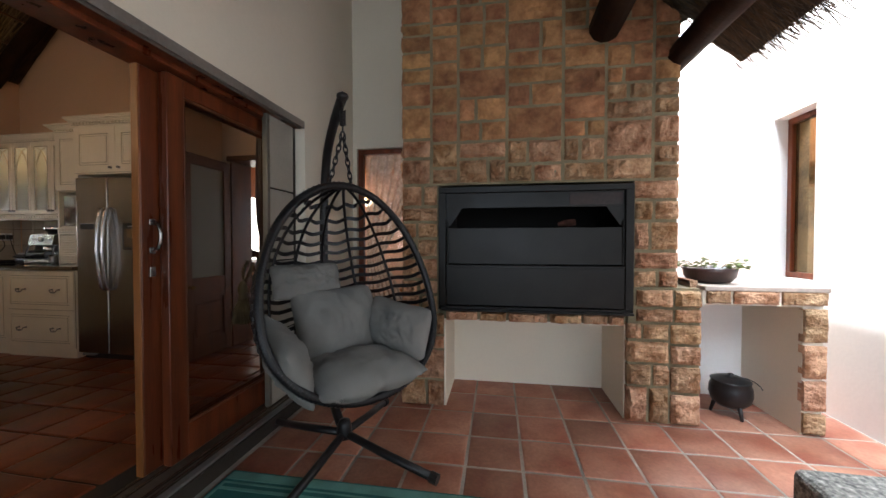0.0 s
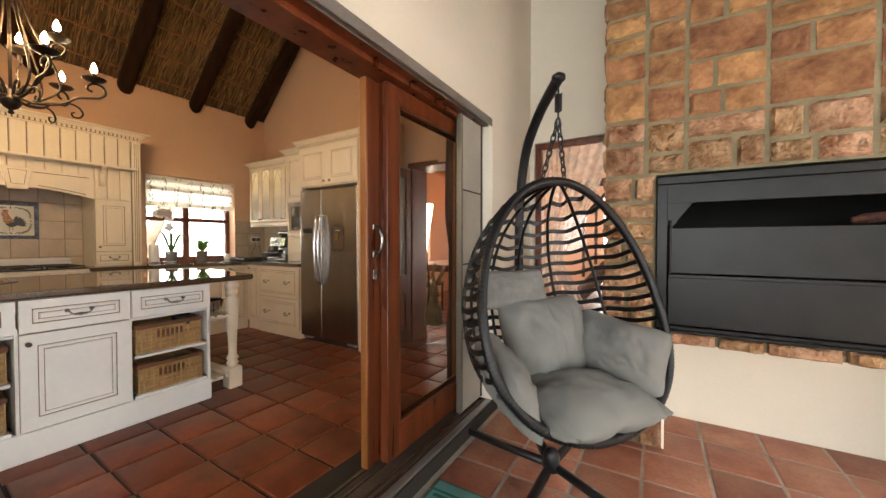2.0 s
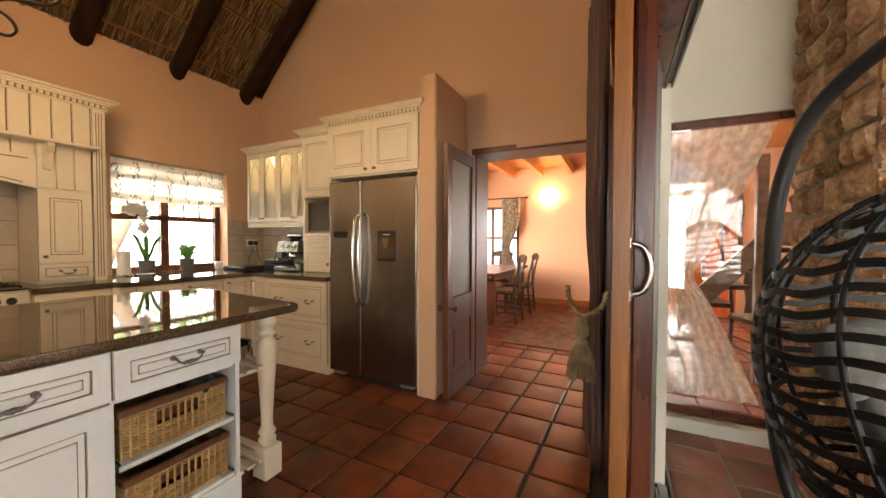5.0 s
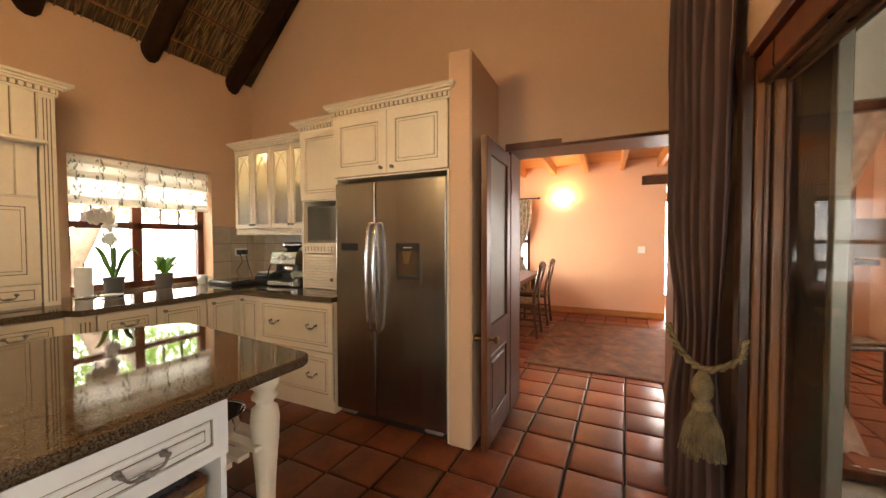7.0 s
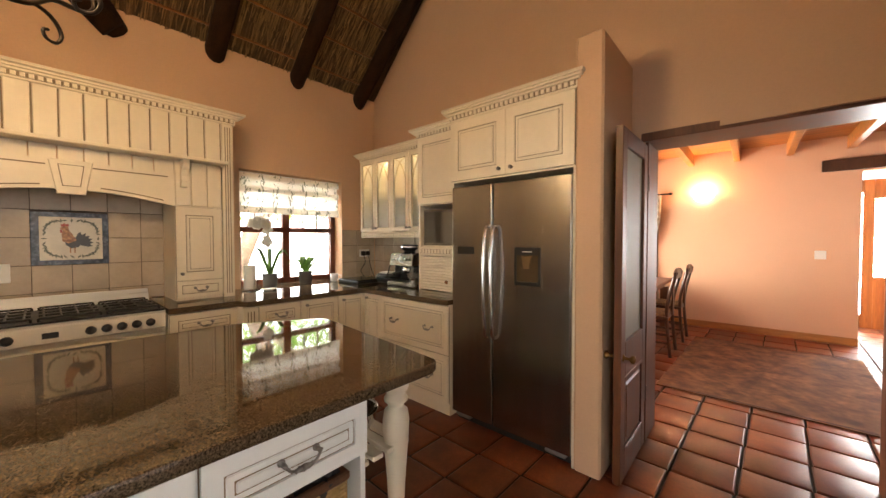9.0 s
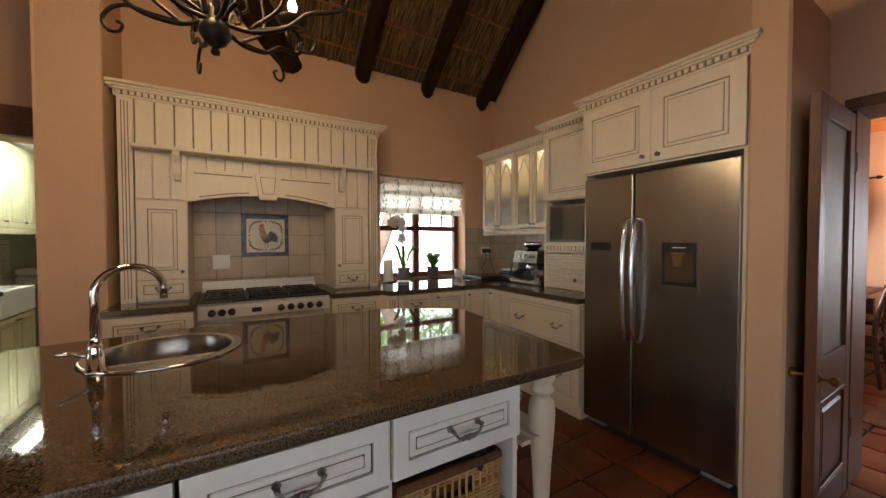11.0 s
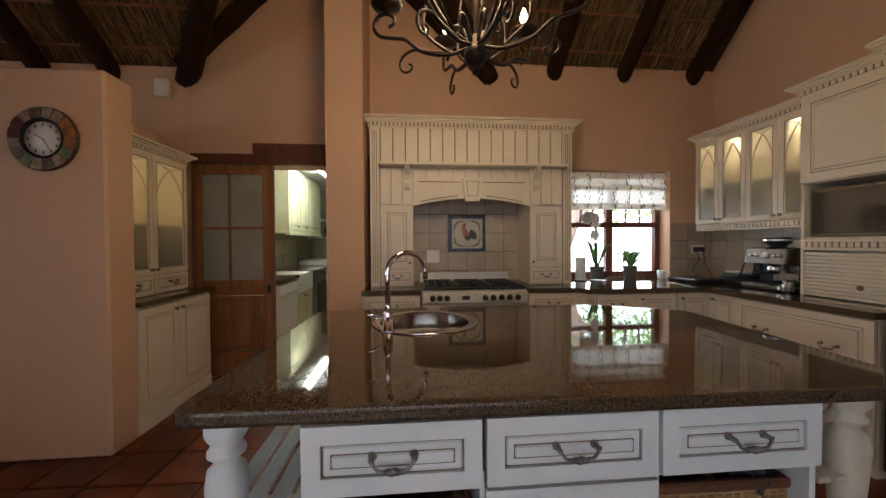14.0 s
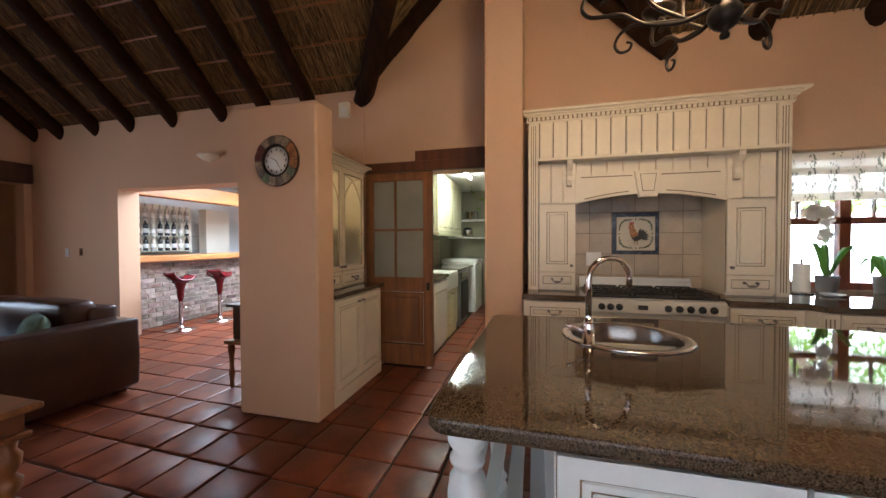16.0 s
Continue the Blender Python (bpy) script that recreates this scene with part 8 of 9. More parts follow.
part("lid", box(-7.715, -7.455, 3.845, 4.11, 0.967, 1.01, 0.02), BLACK, gr)
part("handle", tube([(-7.66, 3.82, 0.985), (-7.51, 3.82, 0.985)], 0.01, 8), BLACK, gr)
bk = thing("notebook", (-7.72, 3.86, 1.0), "white papers lying on the contact grill", "papers")
part("pages", box(-7.70, -7.56, 3.88, 4.02, 1.011, 1.025, 0.002), WHITE_PLASTIC, bk)
so = thing("double_socket", (BX + 0.01, 4.1, 1.2), "double wall socket with two black plugs and cables", "socket")
part("plate", box(BX + 0.009, BX + 0.018, 4.02, 4.17, 1.17, 1.26, 0.003), WHITE_PLASTIC, so)
for k, y in enumerate((4.06, 4.13)):
    pl = part("plug", box(BX + 0.018, BX + 0.058, y - 0.024, y + 0.024, 1.185, 1.24, 0.006), BLACK, so, "black plug")
    part("cable", tube(smooth_path([(BX + 0.05, y, 1.19), (BX + 0.07, y + 0.005, 1.1), (BX + 0.06 + 0.03 * k, y - 0.05 + 0.07 * k, 1.0), (BX + 0.2 + 0.1 * k, y - 0.1, 0.93)], 8), 0.004, 6), BLACK, pl)

# ---- dining doorway and doors ----
df = bmesh.new()
box(-5.14, -3.99, FY - 0.03, FY + 0.31, 2.03, 2.085, 0.004, bm=df)
box(-5.14, -5.10, FY - 0.0, FY + 0.31, 0.0, 2.03, 0.004, bm=df), box(-4.03, -3.99, FY - 0.0, FY + 0.31, 0.0, 2.03, 0.004, bm=df)
structure("door_frame_dining", df, DOOR_WOOD)


def french_leaf(x, y0, y1, side, label):
    """An opened door leaf standing along y; side: which way its seen face looks."""
    t = thing("door", (x, (y0 + y1) / 2, 0.01), label, "door", "dining double doors")
    x0, x1, s = x - 0.02, x + 0.02, 0.085
    for a, b in ((y0, y0 + s), (y1 - s, y1)):
        part("stile", box(x0, x1, a, b, 0.012, 2.0, 0.003), DOOR_WOOD, t)
    for c, d in ((0.012, 0.17), (0.60, 0.80), (1.90, 2.0)):
        part("rail", box(x0, x1, y0 + s, y1 - s, c, d, 0.003), DOOR_WOOD, t)
    part("pane", box(x - 0.004, x + 0.004, y0 + s, y1 - s, 0.80, 1.90), FROST, t, "frosted glass pane")
    part("panel", box(x0 + 0.012, x1 - 0.012, y0 + s, y1 - s, 0.17, 0.60, bm=box(x0 + 0.002, x1 - 0.002, y0 + s + 0.04, y1 - s - 0.04, 0.22, 0.55, 0.012)), DOOR_WOOD, t)
    bm = bmesh.new()
    for sx in (x0 - 0.001, x1 - 0.011):
        for a, b, c, d in ((y0 + s, y1 - s, 0.17, 0.19), (y0 + s, y1 - s, 0.58, 0.60), (y0 + s, y0 + s + 0.02, 0.19, 0.58), (y1 - s - 0.02, y1 - s, 0.19, 0.58)):
            box(sx, sx + 0.012, a, b, c, d, 0.003, bm=bm)
    split_part("moulding", bm, DOOR_WOOD, t)
    for sg in (-1, 1):
        part("door_knob", lathe([(0.022, 0), (0.02, 0.004), (0.009, 0.008), (0.009, 0.03), (0.024, 0.045), (0.022, 0.058), (0.0001, 0.065)], (x + sg * 0.02, y0 + 0.045, 0.72), 16, m=Matrix.Rotation(radians(90 * sg), 4, "Y")), varied("aged_brass", (0.32, 0.17, 0.05), 0.35, 0.9, amount=0.2) if "aged_brass" not in bpy.data.materials else bpy.data.materials["aged_brass"], t, smooth=True)
    for z in (0.3, 1.7):
        part("hinge", box(x - 0.008, x + 0.03, y1 - 0.004, y1 + 0.006, z, z + 0.1, 0.002), STEEL, t)
    return t


french_leaf(-5.12, 3.475, 4.055, 1, "brown wooden door leaf with frosted pane, standing open into the kitchen")
french_leaf(-4.005, 3.62, 4.055, -1, "narrow brown wooden door leaf standing open beside the curtain")
hk = thing("door_hook", (-5.2, 3.5, 1.3), "small black door hook on the wall stub", "hook")
part("hook", tube([(-5.2, 3.75, 1.30), (-5.165, 3.75, 1.30), (-5.15, 3.75, 1.32)], 0.006, 6, bm=lathe([(0.018, 0), (0.015, 0.006), (0.0001, 0.008)], (-5.2, 3.75, 1.30), 12, m=Matrix.Rotation(radians(90), 4, "Y"))), BLACK_METAL, hk)

# ---- dining room ----
for k in range(6):
    x = -6.5 + k * 0.565
    single("ceiling_beam", box(x, x + 0.075, FY + 0.31, DY - 0.002, 2.55, 2.718, 0.006), PINE_H, "orange pine ceiling beam in the dining room", "beam", "dining beams")
single("door_lintel", box(-3.9, -2.5, DY - 0.06, DY - 0.002, 2.27, 2.42, 0.008), DARK_WOOD, "dark timber lintel on the dining-room wall", "lintel")
structure("baseboard", box(-6.99, -3.54, DY - 0.022, DY - 0.002, 0.0, 0.10, 0.004), PINE_H)
ds = thing("wall_sconce", (-5.17, DY - 0.02, 1.98), "lit half-bowl wall sconce in the dining room", "wall light")
bm = lathe([(0.02, 1.97), (0.08, 1.99), (0.13, 2.05), (0.135, 2.07), (0.12, 2.06), (0.05, 2.01)], (-5.17, DY - 0.002, 0), 24)
bmesh.ops.bisect_plane(bm, geom=bm.verts[:] + bm.edges[:] + bm.faces[:], plane_co=(0, DY - 0.003, 0), plane_no=(0, 1, 0), clear_outer=True)
part("shade", bm, glow("sconce_glass", (1.0, 0.80, 0.55), 6.0), ds, "glowing frosted shade", smooth=True)
bulb_light("sconce_lamp", (-5.17, DY - 0.09, 2.12), 8, (1.0, 0.55, 0.25), 0.03)
# rug with faded pattern
RUST = varied("faded_rust_rug", (0.24, 0.075, 0.03), 0.95, big=5, small=18, amount=0.55, bump=0.4, other=(0.38, 0.17, 0.07))
rg = thing("dining_rug", (-4.45, 6.3, 0), "faded rust-orange patterned rug on the dining-room tiles", "rug")
part("rug_body", prism([(-5.24, 5.22), (-3.72, 5.20), (-3.62, 7.46), (-5.16, 7.48)], 0.003, 0.012, "z", bevel=0.002), RUST, rg)
part("border", boxes((-5.2, -3.72, 5.225, 5.25, 0.012, 0.0135), (-5.12, -3.66, 7.43, 7.455, 0.012, 0.0135)), varied("dark_rust_border", (0.10, 0.035, 0.02), 0.95, amount=0.3), rg)


def dining_chair():
    t = thing("dining_chair", (0, 0, 0), "dark wooden dining chair with a curved splat back", "chair", "dining chairs")
    for x, y in ((-0.2, -0.2), (0.2, -0.2)):
        part("leg", tube([(x, y, 0.0), (x, y, 0.44)], 0.02, 8), DARK_WOOD, t)
    for x in (-0.19, 0.19):
        part("back_post", tube(smooth_path([(x, 0.24, 0.0), (x, 0.2, 0.44), (x, 0.22, 0.7), (x * 0.95, 0.29, 1.0)], 5), 0.019, 8), DARK_WOOD, t, smooth=True)
    part("seat", box(-0.23, 0.23, -0.23, 0.22, 0.44, 0.475, 0.012), DARK_WOOD, t)
    part("seat_pad", box(-0.21, 0.21, -0.21, 0.19, 0.475, 0.505, 0.014, seg=2), varied("floral_pad", (0.45, 0.34, 0.2), 0.9, big=22, amount=0.6), t)
    part("crest_rail", prism([(-0.22, 0.92), (0.22, 0.92), (0.23, 1.0), (0.12, 1.035), (0, 1.045), (-0.12, 1.035), (-0.23, 1.0)], 0.265, 0.295, "y", bevel=0.005), DARK_WOOD, t)
    part("splat", prism([(-0.05, 0.475), (0.05, 0.475), (0.035, 0.62), (0.06, 0.8), (0.05, 0.93), (-0.05, 0.93), (-0.06, 0.8), (-0.035, 0.62)], 0.225, 0.24, "y"), DARK_WOOD, t)
    for z in (0.16, 0.26):
        split_part("stretcher", tube([(-0.2, -0.2, z), (-0.2, 0.22, z)], 0.011, 6, bm=tube([(0.2, -0.2, z), (0.2, 0.22, z)], 0.011, 6)), DARK_WOOD, t)
    return t


ch = dining_chair()
spots = [(-5.52, 6.42, -90), (-6.0, 5.72, 180), (-5.5, 7.25, -90), (-6.78, 6.5, 90), (-6.1, 8.0, 5), (-2.6, 5.6, 20)]
ch.matrix_basis = pose(spots[0][0], spots[0][1], 0, 0, 0, spots[0][2])
for x, y, a in spots[1:]:
    copy_thing(ch, pose(x, y, 0, 0, 0, a))
dt = thing("dining_table", (-6.2, 7.0, 0), "heavy wooden dining table beside the dining-room window", "table")
part("tabletop", box(-6.65, -5.5, 5.93, 7.9, 0.735, 0.78, 0.008), DOOR_WOOD, dt)
split_part("apron", boxes((-6.5, -5.65, 6.02, 6.05, 0.65, 0.735), (-6.5, -5.65, 7.78, 7.81, 0.65, 0.735), (-6.57, -6.54, 6.08, 7.75, 0.65, 0.735), (-5.62, -5.59, 6.08, 7.75, 0.65, 0.735)), DOOR_WOOD, dt)
for x in (-6.55, -5.6):
    for y in (6.03, 7.8):
        part("leg", box(x - 0.05, x + 0.05, y - 0.05, y + 0.05, 0, 0.65, 0.006), DOOR_WOOD, dt)
dw = thing("window_4", (-6.36, DY + 0.06, 0.62), "brown wooden dining-room window with four panes")
dw["kind"] = "structure"
for r in ((-6.95, -5.78, 0.622, 0.68), (-6.95, -5.78, 1.91, 1.968)):
    split_part("window_frame", box(r[0] + 0.002, r[1] - 0.002, DY + 0.04, DY + 0.1, r[2], r[3], 0.004), DOOR_WOOD, dw)
for x in (-6.948, -6.395, -5.84):
    part("mullion", box(x, x + 0.06, DY + 0.042, DY + 0.098, 0.68, 1.91, 0.004), DOOR_WOOD, dw)
for x0, x1 in ((-6.888, -6.395), (-6.335, -5.84)):
    part("transom", box(x0, x1, DY + 0.044, DY + 0.096, 1.28, 1.34, 0.004), DOOR_WOOD, dw)
    for z0, z1 in ((0.68, 1.28), (1.34, 1.91)):
        p = part("pane", box(x0, x1, DY + 0.066, DY + 0.071, z0, z1), CLEAR, dw)
        p.visible_shadow = False
cr = thing("curtain_rod", (-5.9, DY - 0.08, 2.1), "black iron curtain rod with finial in the dining room", "curtain rod")
part("rod", tube([(-6.95, DY - 0.16, 2.12), (-5.62, DY - 0.16, 2.12)], 0.011, 8), BLACK_METAL, cr)
part("finial", lathe([(0.008, 0), (0.024, 0.02), (0.018, 0.05), (0.0001, 0.07)], (-5.62, DY - 0.16, 2.12), 12, m=Matrix.Rotation(radians(90), 4, "Y")), BLACK_METAL, cr, smooth=True)
FLORAL = varied("floral_dining_curtain", (0.62, 0.5, 0.36), 0.9, big=16, small=40, amount=0.45, other=(0.78, 0.7, 0.58))
bm = bmesh.new()
rows = []
for i in range(25):
    z = 2.1 - 2.02 * i / 24
    k = 1 - 0.55 * math.exp(-((z - 1.1) / 0.35) ** 2)
    rows.append([bm.verts.new((-6.1 + 0.38 * (j / 30) * k, DY - 0.16 + 0.03 * math.sin(j * 1.3), z)) for j in range(31)])
for a, b in zip(rows, rows[1:]):
    for j in range(30):
        bm.faces.new((a[j], a[j + 1], b[j + 1], b[j]))
single("dining_curtain", bm, FLORAL, "floral cream curtain gathered beside the dining window", "curtain", smooth=True)
# glazed door with coloured panes at the end of the dining room
sgd = thing("stained_glass_door", (-2.95, DY + 1.5, 0), "orange wooden outer door with small coloured glass panes", "door")
EY = DY + 1.5
for a, b in ((-4.0, -3.92), (-3.3, -3.18), (-2.4, -1.9)):
    part("stile", box(a, b, EY, EY + 0.05, 0.0, 2.3, 0.004), ORANGE_WOOD, sgd)
part("rail", boxes((-3.92, -3.3, EY, EY + 0.05, 0.0, 0.2), (-3.92, -3.3, EY, EY + 0.05, 2.1, 2.3), (-3.18, -2.4, EY, EY + 0.05, 0.0, 0.8), (-3.18, -2.4, EY, EY + 0.05, 2.0, 2.3), bevel=0.003), ORANGE_WOOD, sgd)
for k in range(6):
    z = 0.2 + k * 0.317
    part("bar", box(-3.92, -3.3, EY + 0.01, EY + 0.04, z - 0.012, z + 0.012, 0.002), ORANGE_WOOD, sgd)
# clear and coloured panes glow themselves, in place of daylight behind them
DAYLIT = glow("daylit_pane", (0.95, 0.98, 1.0), 9.0)
part("pane", box(-3.92, -3.3, EY + 0.02, EY + 0.026, 0.2, 2.1), DAYLIT, sgd)
part("pane", box(-3.18, -2.4, EY + 0.02, EY + 0.026, 0.8, 2.0), DAYLIT, sgd)
for k in range(9):
    z = 0.32 + k * 0.2
    c = ((0.1, 0.5, 0.7), (0.7, 0.06, 0.05), (0.1, 0.5, 0.2))[k % 3]
    m = glow("coloured_glass_%d" % (k % 3), c, 2.2) if k < 3 else bpy.data.materials["coloured_glass_%d" % (k % 3)]
    bm = bmesh.new()
    for j in range(3):
        prism([(-3.82 + j * 0.2, z - 0.05), (-3.78 + j * 0.2, z), (-3.82 + j * 0.2, z + 0.05), (-3.86 + j * 0.2, z)], EY + 0.012, EY + 0.019, "y", bm=bm)
    split_part("coloured_pane", bm, m, sgd)

# ---- staircase and outer door seen through the patio window ----
stair = thing("staircase", (-2.9, 5.1, 0), "dark timber staircase with turned balusters behind the patio window", "staircase")
STAIR_WOOD = varied("greyed_stair_wood", (0.20, 0.12, 0.075), 0.5, big=3, small=24, amount=0.3, bump=0.1, stretch=(0.8, 5, 5))
part("stringer", prism([(-3.42, 0.42), (-3.42, 0.66), (-2.88, 1.28), (-2.88, 1.04)], 4.96, 5.02, "y", bevel=0.004), STAIR_WOOD, stair, "pale worn stringer board")
part("landing_beam", box(-2.86, -1.3, 4.96, 5.03, 1.22, 1.5, 0.006), STAIR_WOOD, stair)
part("newel_post", box(-2.87, -2.79, 4.95, 5.03, 0.0, 2.0, 0.006), STAIR_WOOD, stair)
part("handrail", prism([(-3.42, 1.36), (-3.42, 1.42), (-2.87, 2.02), (-2.87, 1.96)], 4.965, 5.015, "y", bevel=0.006), DARK_WOOD, stair)
for k in range(4):
    x = -3.36 + k * 0.13
    part("baluster", lathe([(0.018, 0), (0.018, 0.12), (0.012, 0.14), (0.022, 0.3), (0.012, 0.5), (0.018, 0.56), (0.018, 0.72)], (x, 4.99, 0.71 + (x + 3.42) * 1.13), 10), STAIR_WOOD, stair, smooth=True)
for k in range(7):
    part("tread", box(-3.6 + k * 0.13, -3.4 + k * 0.13, 5.03, 5.9, 0.14 + k * 0.17, 0.18 + k * 0.17, 0.004), DARK_WOOD, stair)
od = thing("orange_door", (-2.55, DY - 0.03, 0), "bright orange varnished timber door leaf in the dining room", "door")
OD_WOOD = varied("bright_orange_varnish", (0.55, 0.13, 0.03), 0.35, big=2, small=22, amount=0.25, bump=0.1, stretch=(6, 6, 0.5))
for a_, b_ in ((-2.86, -2.77), (-2.31, -2.22)):
    part("stile", box(a_, b_, DY - 0.06, DY - 0.02, 0.01, 2.12, 0.004), OD_WOOD, od)
for c_, d_ in ((0.01, 0.2), (0.95, 1.1), (2.0, 2.12)):
    part("rail", box(-2.77, -2.31, DY - 0.06, DY - 0.02, c_, d_, 0.004), OD_WOOD, od)
for c_, d_ in ((0.2, 0.95), (1.1, 2.0)):
    part("panel", box(-2.77, -2.31, DY - 0.05, DY - 0.03, c_, d_, 0.008), OD_WOOD, od)

# ---- bar ----
BRICK = varied("old_bar_brick", (0.33, 0.20, 0.15), 0.85, big=9, small=40, amount=0.4, bump=0.5, per_object=0.45, other=(0.50, 0.42, 0.37))
hue_shift(BRICK, 0.03)
bar = thing("bar_counter", (-10.6, -5.3, 0), "old-brick bar counter with a thick orange timber top", "bar counter")
part("core", box(-12.8, -8.6, -5.42, -5.13, 0.0, 1.03), varied("pale_bar_mortar", (0.42, 0.37, 0.33), 0.95, big=5, small=70, amount=0.2, bump=0.6), bar)
part("bar_top", box(-12.85, -8.57, -5.55, -4.93, 1.03, 1.12, 0.012), PINE_H, bar)
bme = bpy.data.meshes.new("brick")
bm = box(-0.105, 0.105, -0.012, 0.0, -0.033, 0.033, 0.004)
bm.to_mesh(bme)
bm.free()
bme.materials.append(BRICK)
rng = random.Random(6)
for r in range(13):
    for k in range(12):
        x = -8.72 - k * 0.22 - (0.11 if r % 2 else 0)
        ob = new("brick", bme)
        ob.parent = bar
        ob.location = Vector((x, -5.118 + rng.uniform(-0.004, 0.004), 0.04 + r * 0.077)) - OFF[bar]
single("timber_beam", box(-13.1, -8.56, -5.25, -5.05, 2.05, 2.30, 0.012), PINE_H, "heavy orange timber beam over the bar", "beam")
structure("bar_partition", boxes((-11.5, -10.9, -6.5, -6.3, 0.0, 2.05), (-12.8, -12.1, -6.2, -6.0, 0, 2.05)), PLASTER_PALE)


def bar_stool():
    t = thing("bar_stool", (0, 0, 0), "glossy dark red moulded bar stool on a chrome base", "bar stool", "bar stools")
    RED = varied("glossy_red_plastic", (0.14, 0.008, 0.014), 0.15, amount=0.1, bump=0)
    part("base", lathe([(0.2, 0), (0.2, 0.008), (0.06, 0.03), (0.035, 0.05), (0.03, 0.06)], n=28), CHROME, t, smooth=True)
    part("column", lathe([(0.028, 0.05), (0.028, 0.45), (0.03, 0.45), (0.03, 0.47)], n=16), CHROME, t, smooth=True)
    part("stem_cone", lathe([(0.03, 0.44), (0.045, 0.52), (0.05, 0.62), (0.075, 0.7), (0.12, 0.74), (0.0001, 0.76)], n=20), RED, t, smooth=True)
    bm = bmesh.new()
    g = []
    for i in range(17):
        row = []
        for j in range(17):
            u, v = -1 + i / 8, -1 + j / 8
            m = max(abs(u), abs(v)) or 1
            k = m / math.hypot(u, v) if (u or v) else 1
            x, y = u * k * 0.21, v * k * 0.17
            z = 0.755 + 0.10 * abs(u) ** 2.2 * (1.2 if u < 0 else 0.6) + 0.02 * v * v
            row.append(bm.verts.new((x, y, z)))
        g.append(row)
    for i in range(16):
        for j in range(16):
            bm.faces.new((g[i][j], g[i + 1][j], g[i + 1][j + 1], g[i][j + 1]))
    r_ = bmesh.ops.extrude_face_region(bm, geom=list(bm.faces))
    bmesh.ops.translate(bm, vec=(0, 0, -0.03), verts=[v for v in r_["geom"] if isinstance(v, bmesh.types.BMVert)])
    part("seat", bm, RED, t, smooth=True)
    part("footrest", tube([(0.16 * math.cos(a), 0.16 * math.sin(a), 0.33) for a in [-1.0 + 0.2 * i for i in range(11)]], 0.009, 7, bm=tube([(0.0, 0, 0.33), (0.16, 0, 0.33)], 0.009, 6)), CHROME, t, smooth=True)
    part("lever", tube([(0.04, 0.0, 0.66), (0.14, 0.1, 0.67)], 0.006, 6), CHROME, t)
    return t


s1 = bar_stool()
s1.matrix_basis = pose(-8.9, -4.56, 0, 0, 0, 170)
copy_thing(s1, pose(-9.58, -4.55, 0, 0, 0, 190))


def bottle(mat, label):
    t = thing("bottle", (0, 0, 0), label, "bottle", "bar bottles")
    part("body", lathe([(0.035, 0), (0.038, 0.005), (0.038, 0.18), (0.03, 0.21), (0.014, 0.235), (0.013, 0.29), (0.015, 0.292), (0.015, 0.3), (0.0001, 0.301)], n=14), mat, t, smooth=True)
    part("bottle_label", lathe([(0.0385, 0.05), (0.0385, 0.13)], n=14), WHITE_PLASTIC, t, smooth=True)
    return t


DARKB = varied("dark_bottle_glass", (0.012, 0.014, 0.012), 0.08, amount=0.1, bump=0)
PALEB = varied("pale_bottle_glass", (0.55, 0.52, 0.45), 0.08, amount=0.1, bump=0)
b1, b2 = bottle(DARKB, "dark glass wine bottle on the bar shelf"), bottle(PALEB, "clear spirit bottle on the bar shelf")
structure("bar_shelf_wall", box(-10.55, -8.56, -6.32, -6.3, 0.9, 2.05), PLASTER_PALE)
used = False
for r, z in enumerate((1.18, 1.46, 1.74)):
    sh = thing("glass_shelf", (-9.9, -6.15, z), "thin glass bottle shelf behind the bar", "shelf", "bar shelves")
    part("board", box(-10.5, -9.35, -6.29, -6.05, z - 0.01, z, 0.002), varied("greenish_shelf_glass", (0.5, 0.55, 0.5), 0.1, amount=0.05, bump=0) if r == 0 else bpy.data.materials["greenish_shelf_glass"], sh)
    for k in range(8):
        src = b2 if r == 2 or k % 4 == 2 else b1
        m = pose(-9.43 - k * 0.13, -6.17, z, 0, 0, k * 20)
        if r == 0 and k == 0:
            b1.matrix_basis = m
        elif r == 2 and k == 0:
            b2.matrix_basis = m
        else:
            copy_thing(src, m)

# ---- living room ----
sofa = thing("leather_sofa", (-7.3, -3.6, 0), "worn dark brown leather sofa seen from its arm side", "sofa")
def soft_box(x0, x1, y0, y1, z0, z1, bev, seed):
    bm = box(x0, x1, y0, y1, z0, z1, bev, seg=3)
    bmesh.ops.subdivide_edges(bm, edges=[e for e in bm.edges if e.calc_length() > 0.15], cuts=4, use_grid_fill=True)
    for v in bm.verts:
        v.co += Vector((noise.noise(v.co * 4 + Vector((seed, 0, 0))), noise.noise(v.co * 4 + Vector((0, seed, 0))), noise.noise(v.co * 4 + Vector((0, 0, seed))))) * 0.014
    return bm


part("arm", soft_box(-7.09, -6.0, -3.06, -2.78, 0.06, 0.66, 0.03, 1), LEATHER, sofa, smooth=True)
part("back_frame", soft_box(-7.10, -6.88, -5.1, -3.05, 0.06, 0.76, 0.04, 2), LEATHER, sofa, smooth=True)
part("seat_base", box(-7.1, -6.15, -5.0, -3.06, 0.06, 0.3, 0.02), LEATHER, sofa)
for k in range(2):
    part("back_cushion", soft_box(-6.98, -6.72, -4.0 - k * 0.92, -3.09 - k * 0.92, 0.4, 0.83, 0.06, 3 + k), LEATHER, sofa, smooth=True)
    part("seat_cushion", soft_box(-6.9, -6.15, -4.0 - k * 0.92, -3.09 - k * 0.92, 0.3, 0.46, 0.05, 6 + k), LEATHER, sofa, smooth=True)
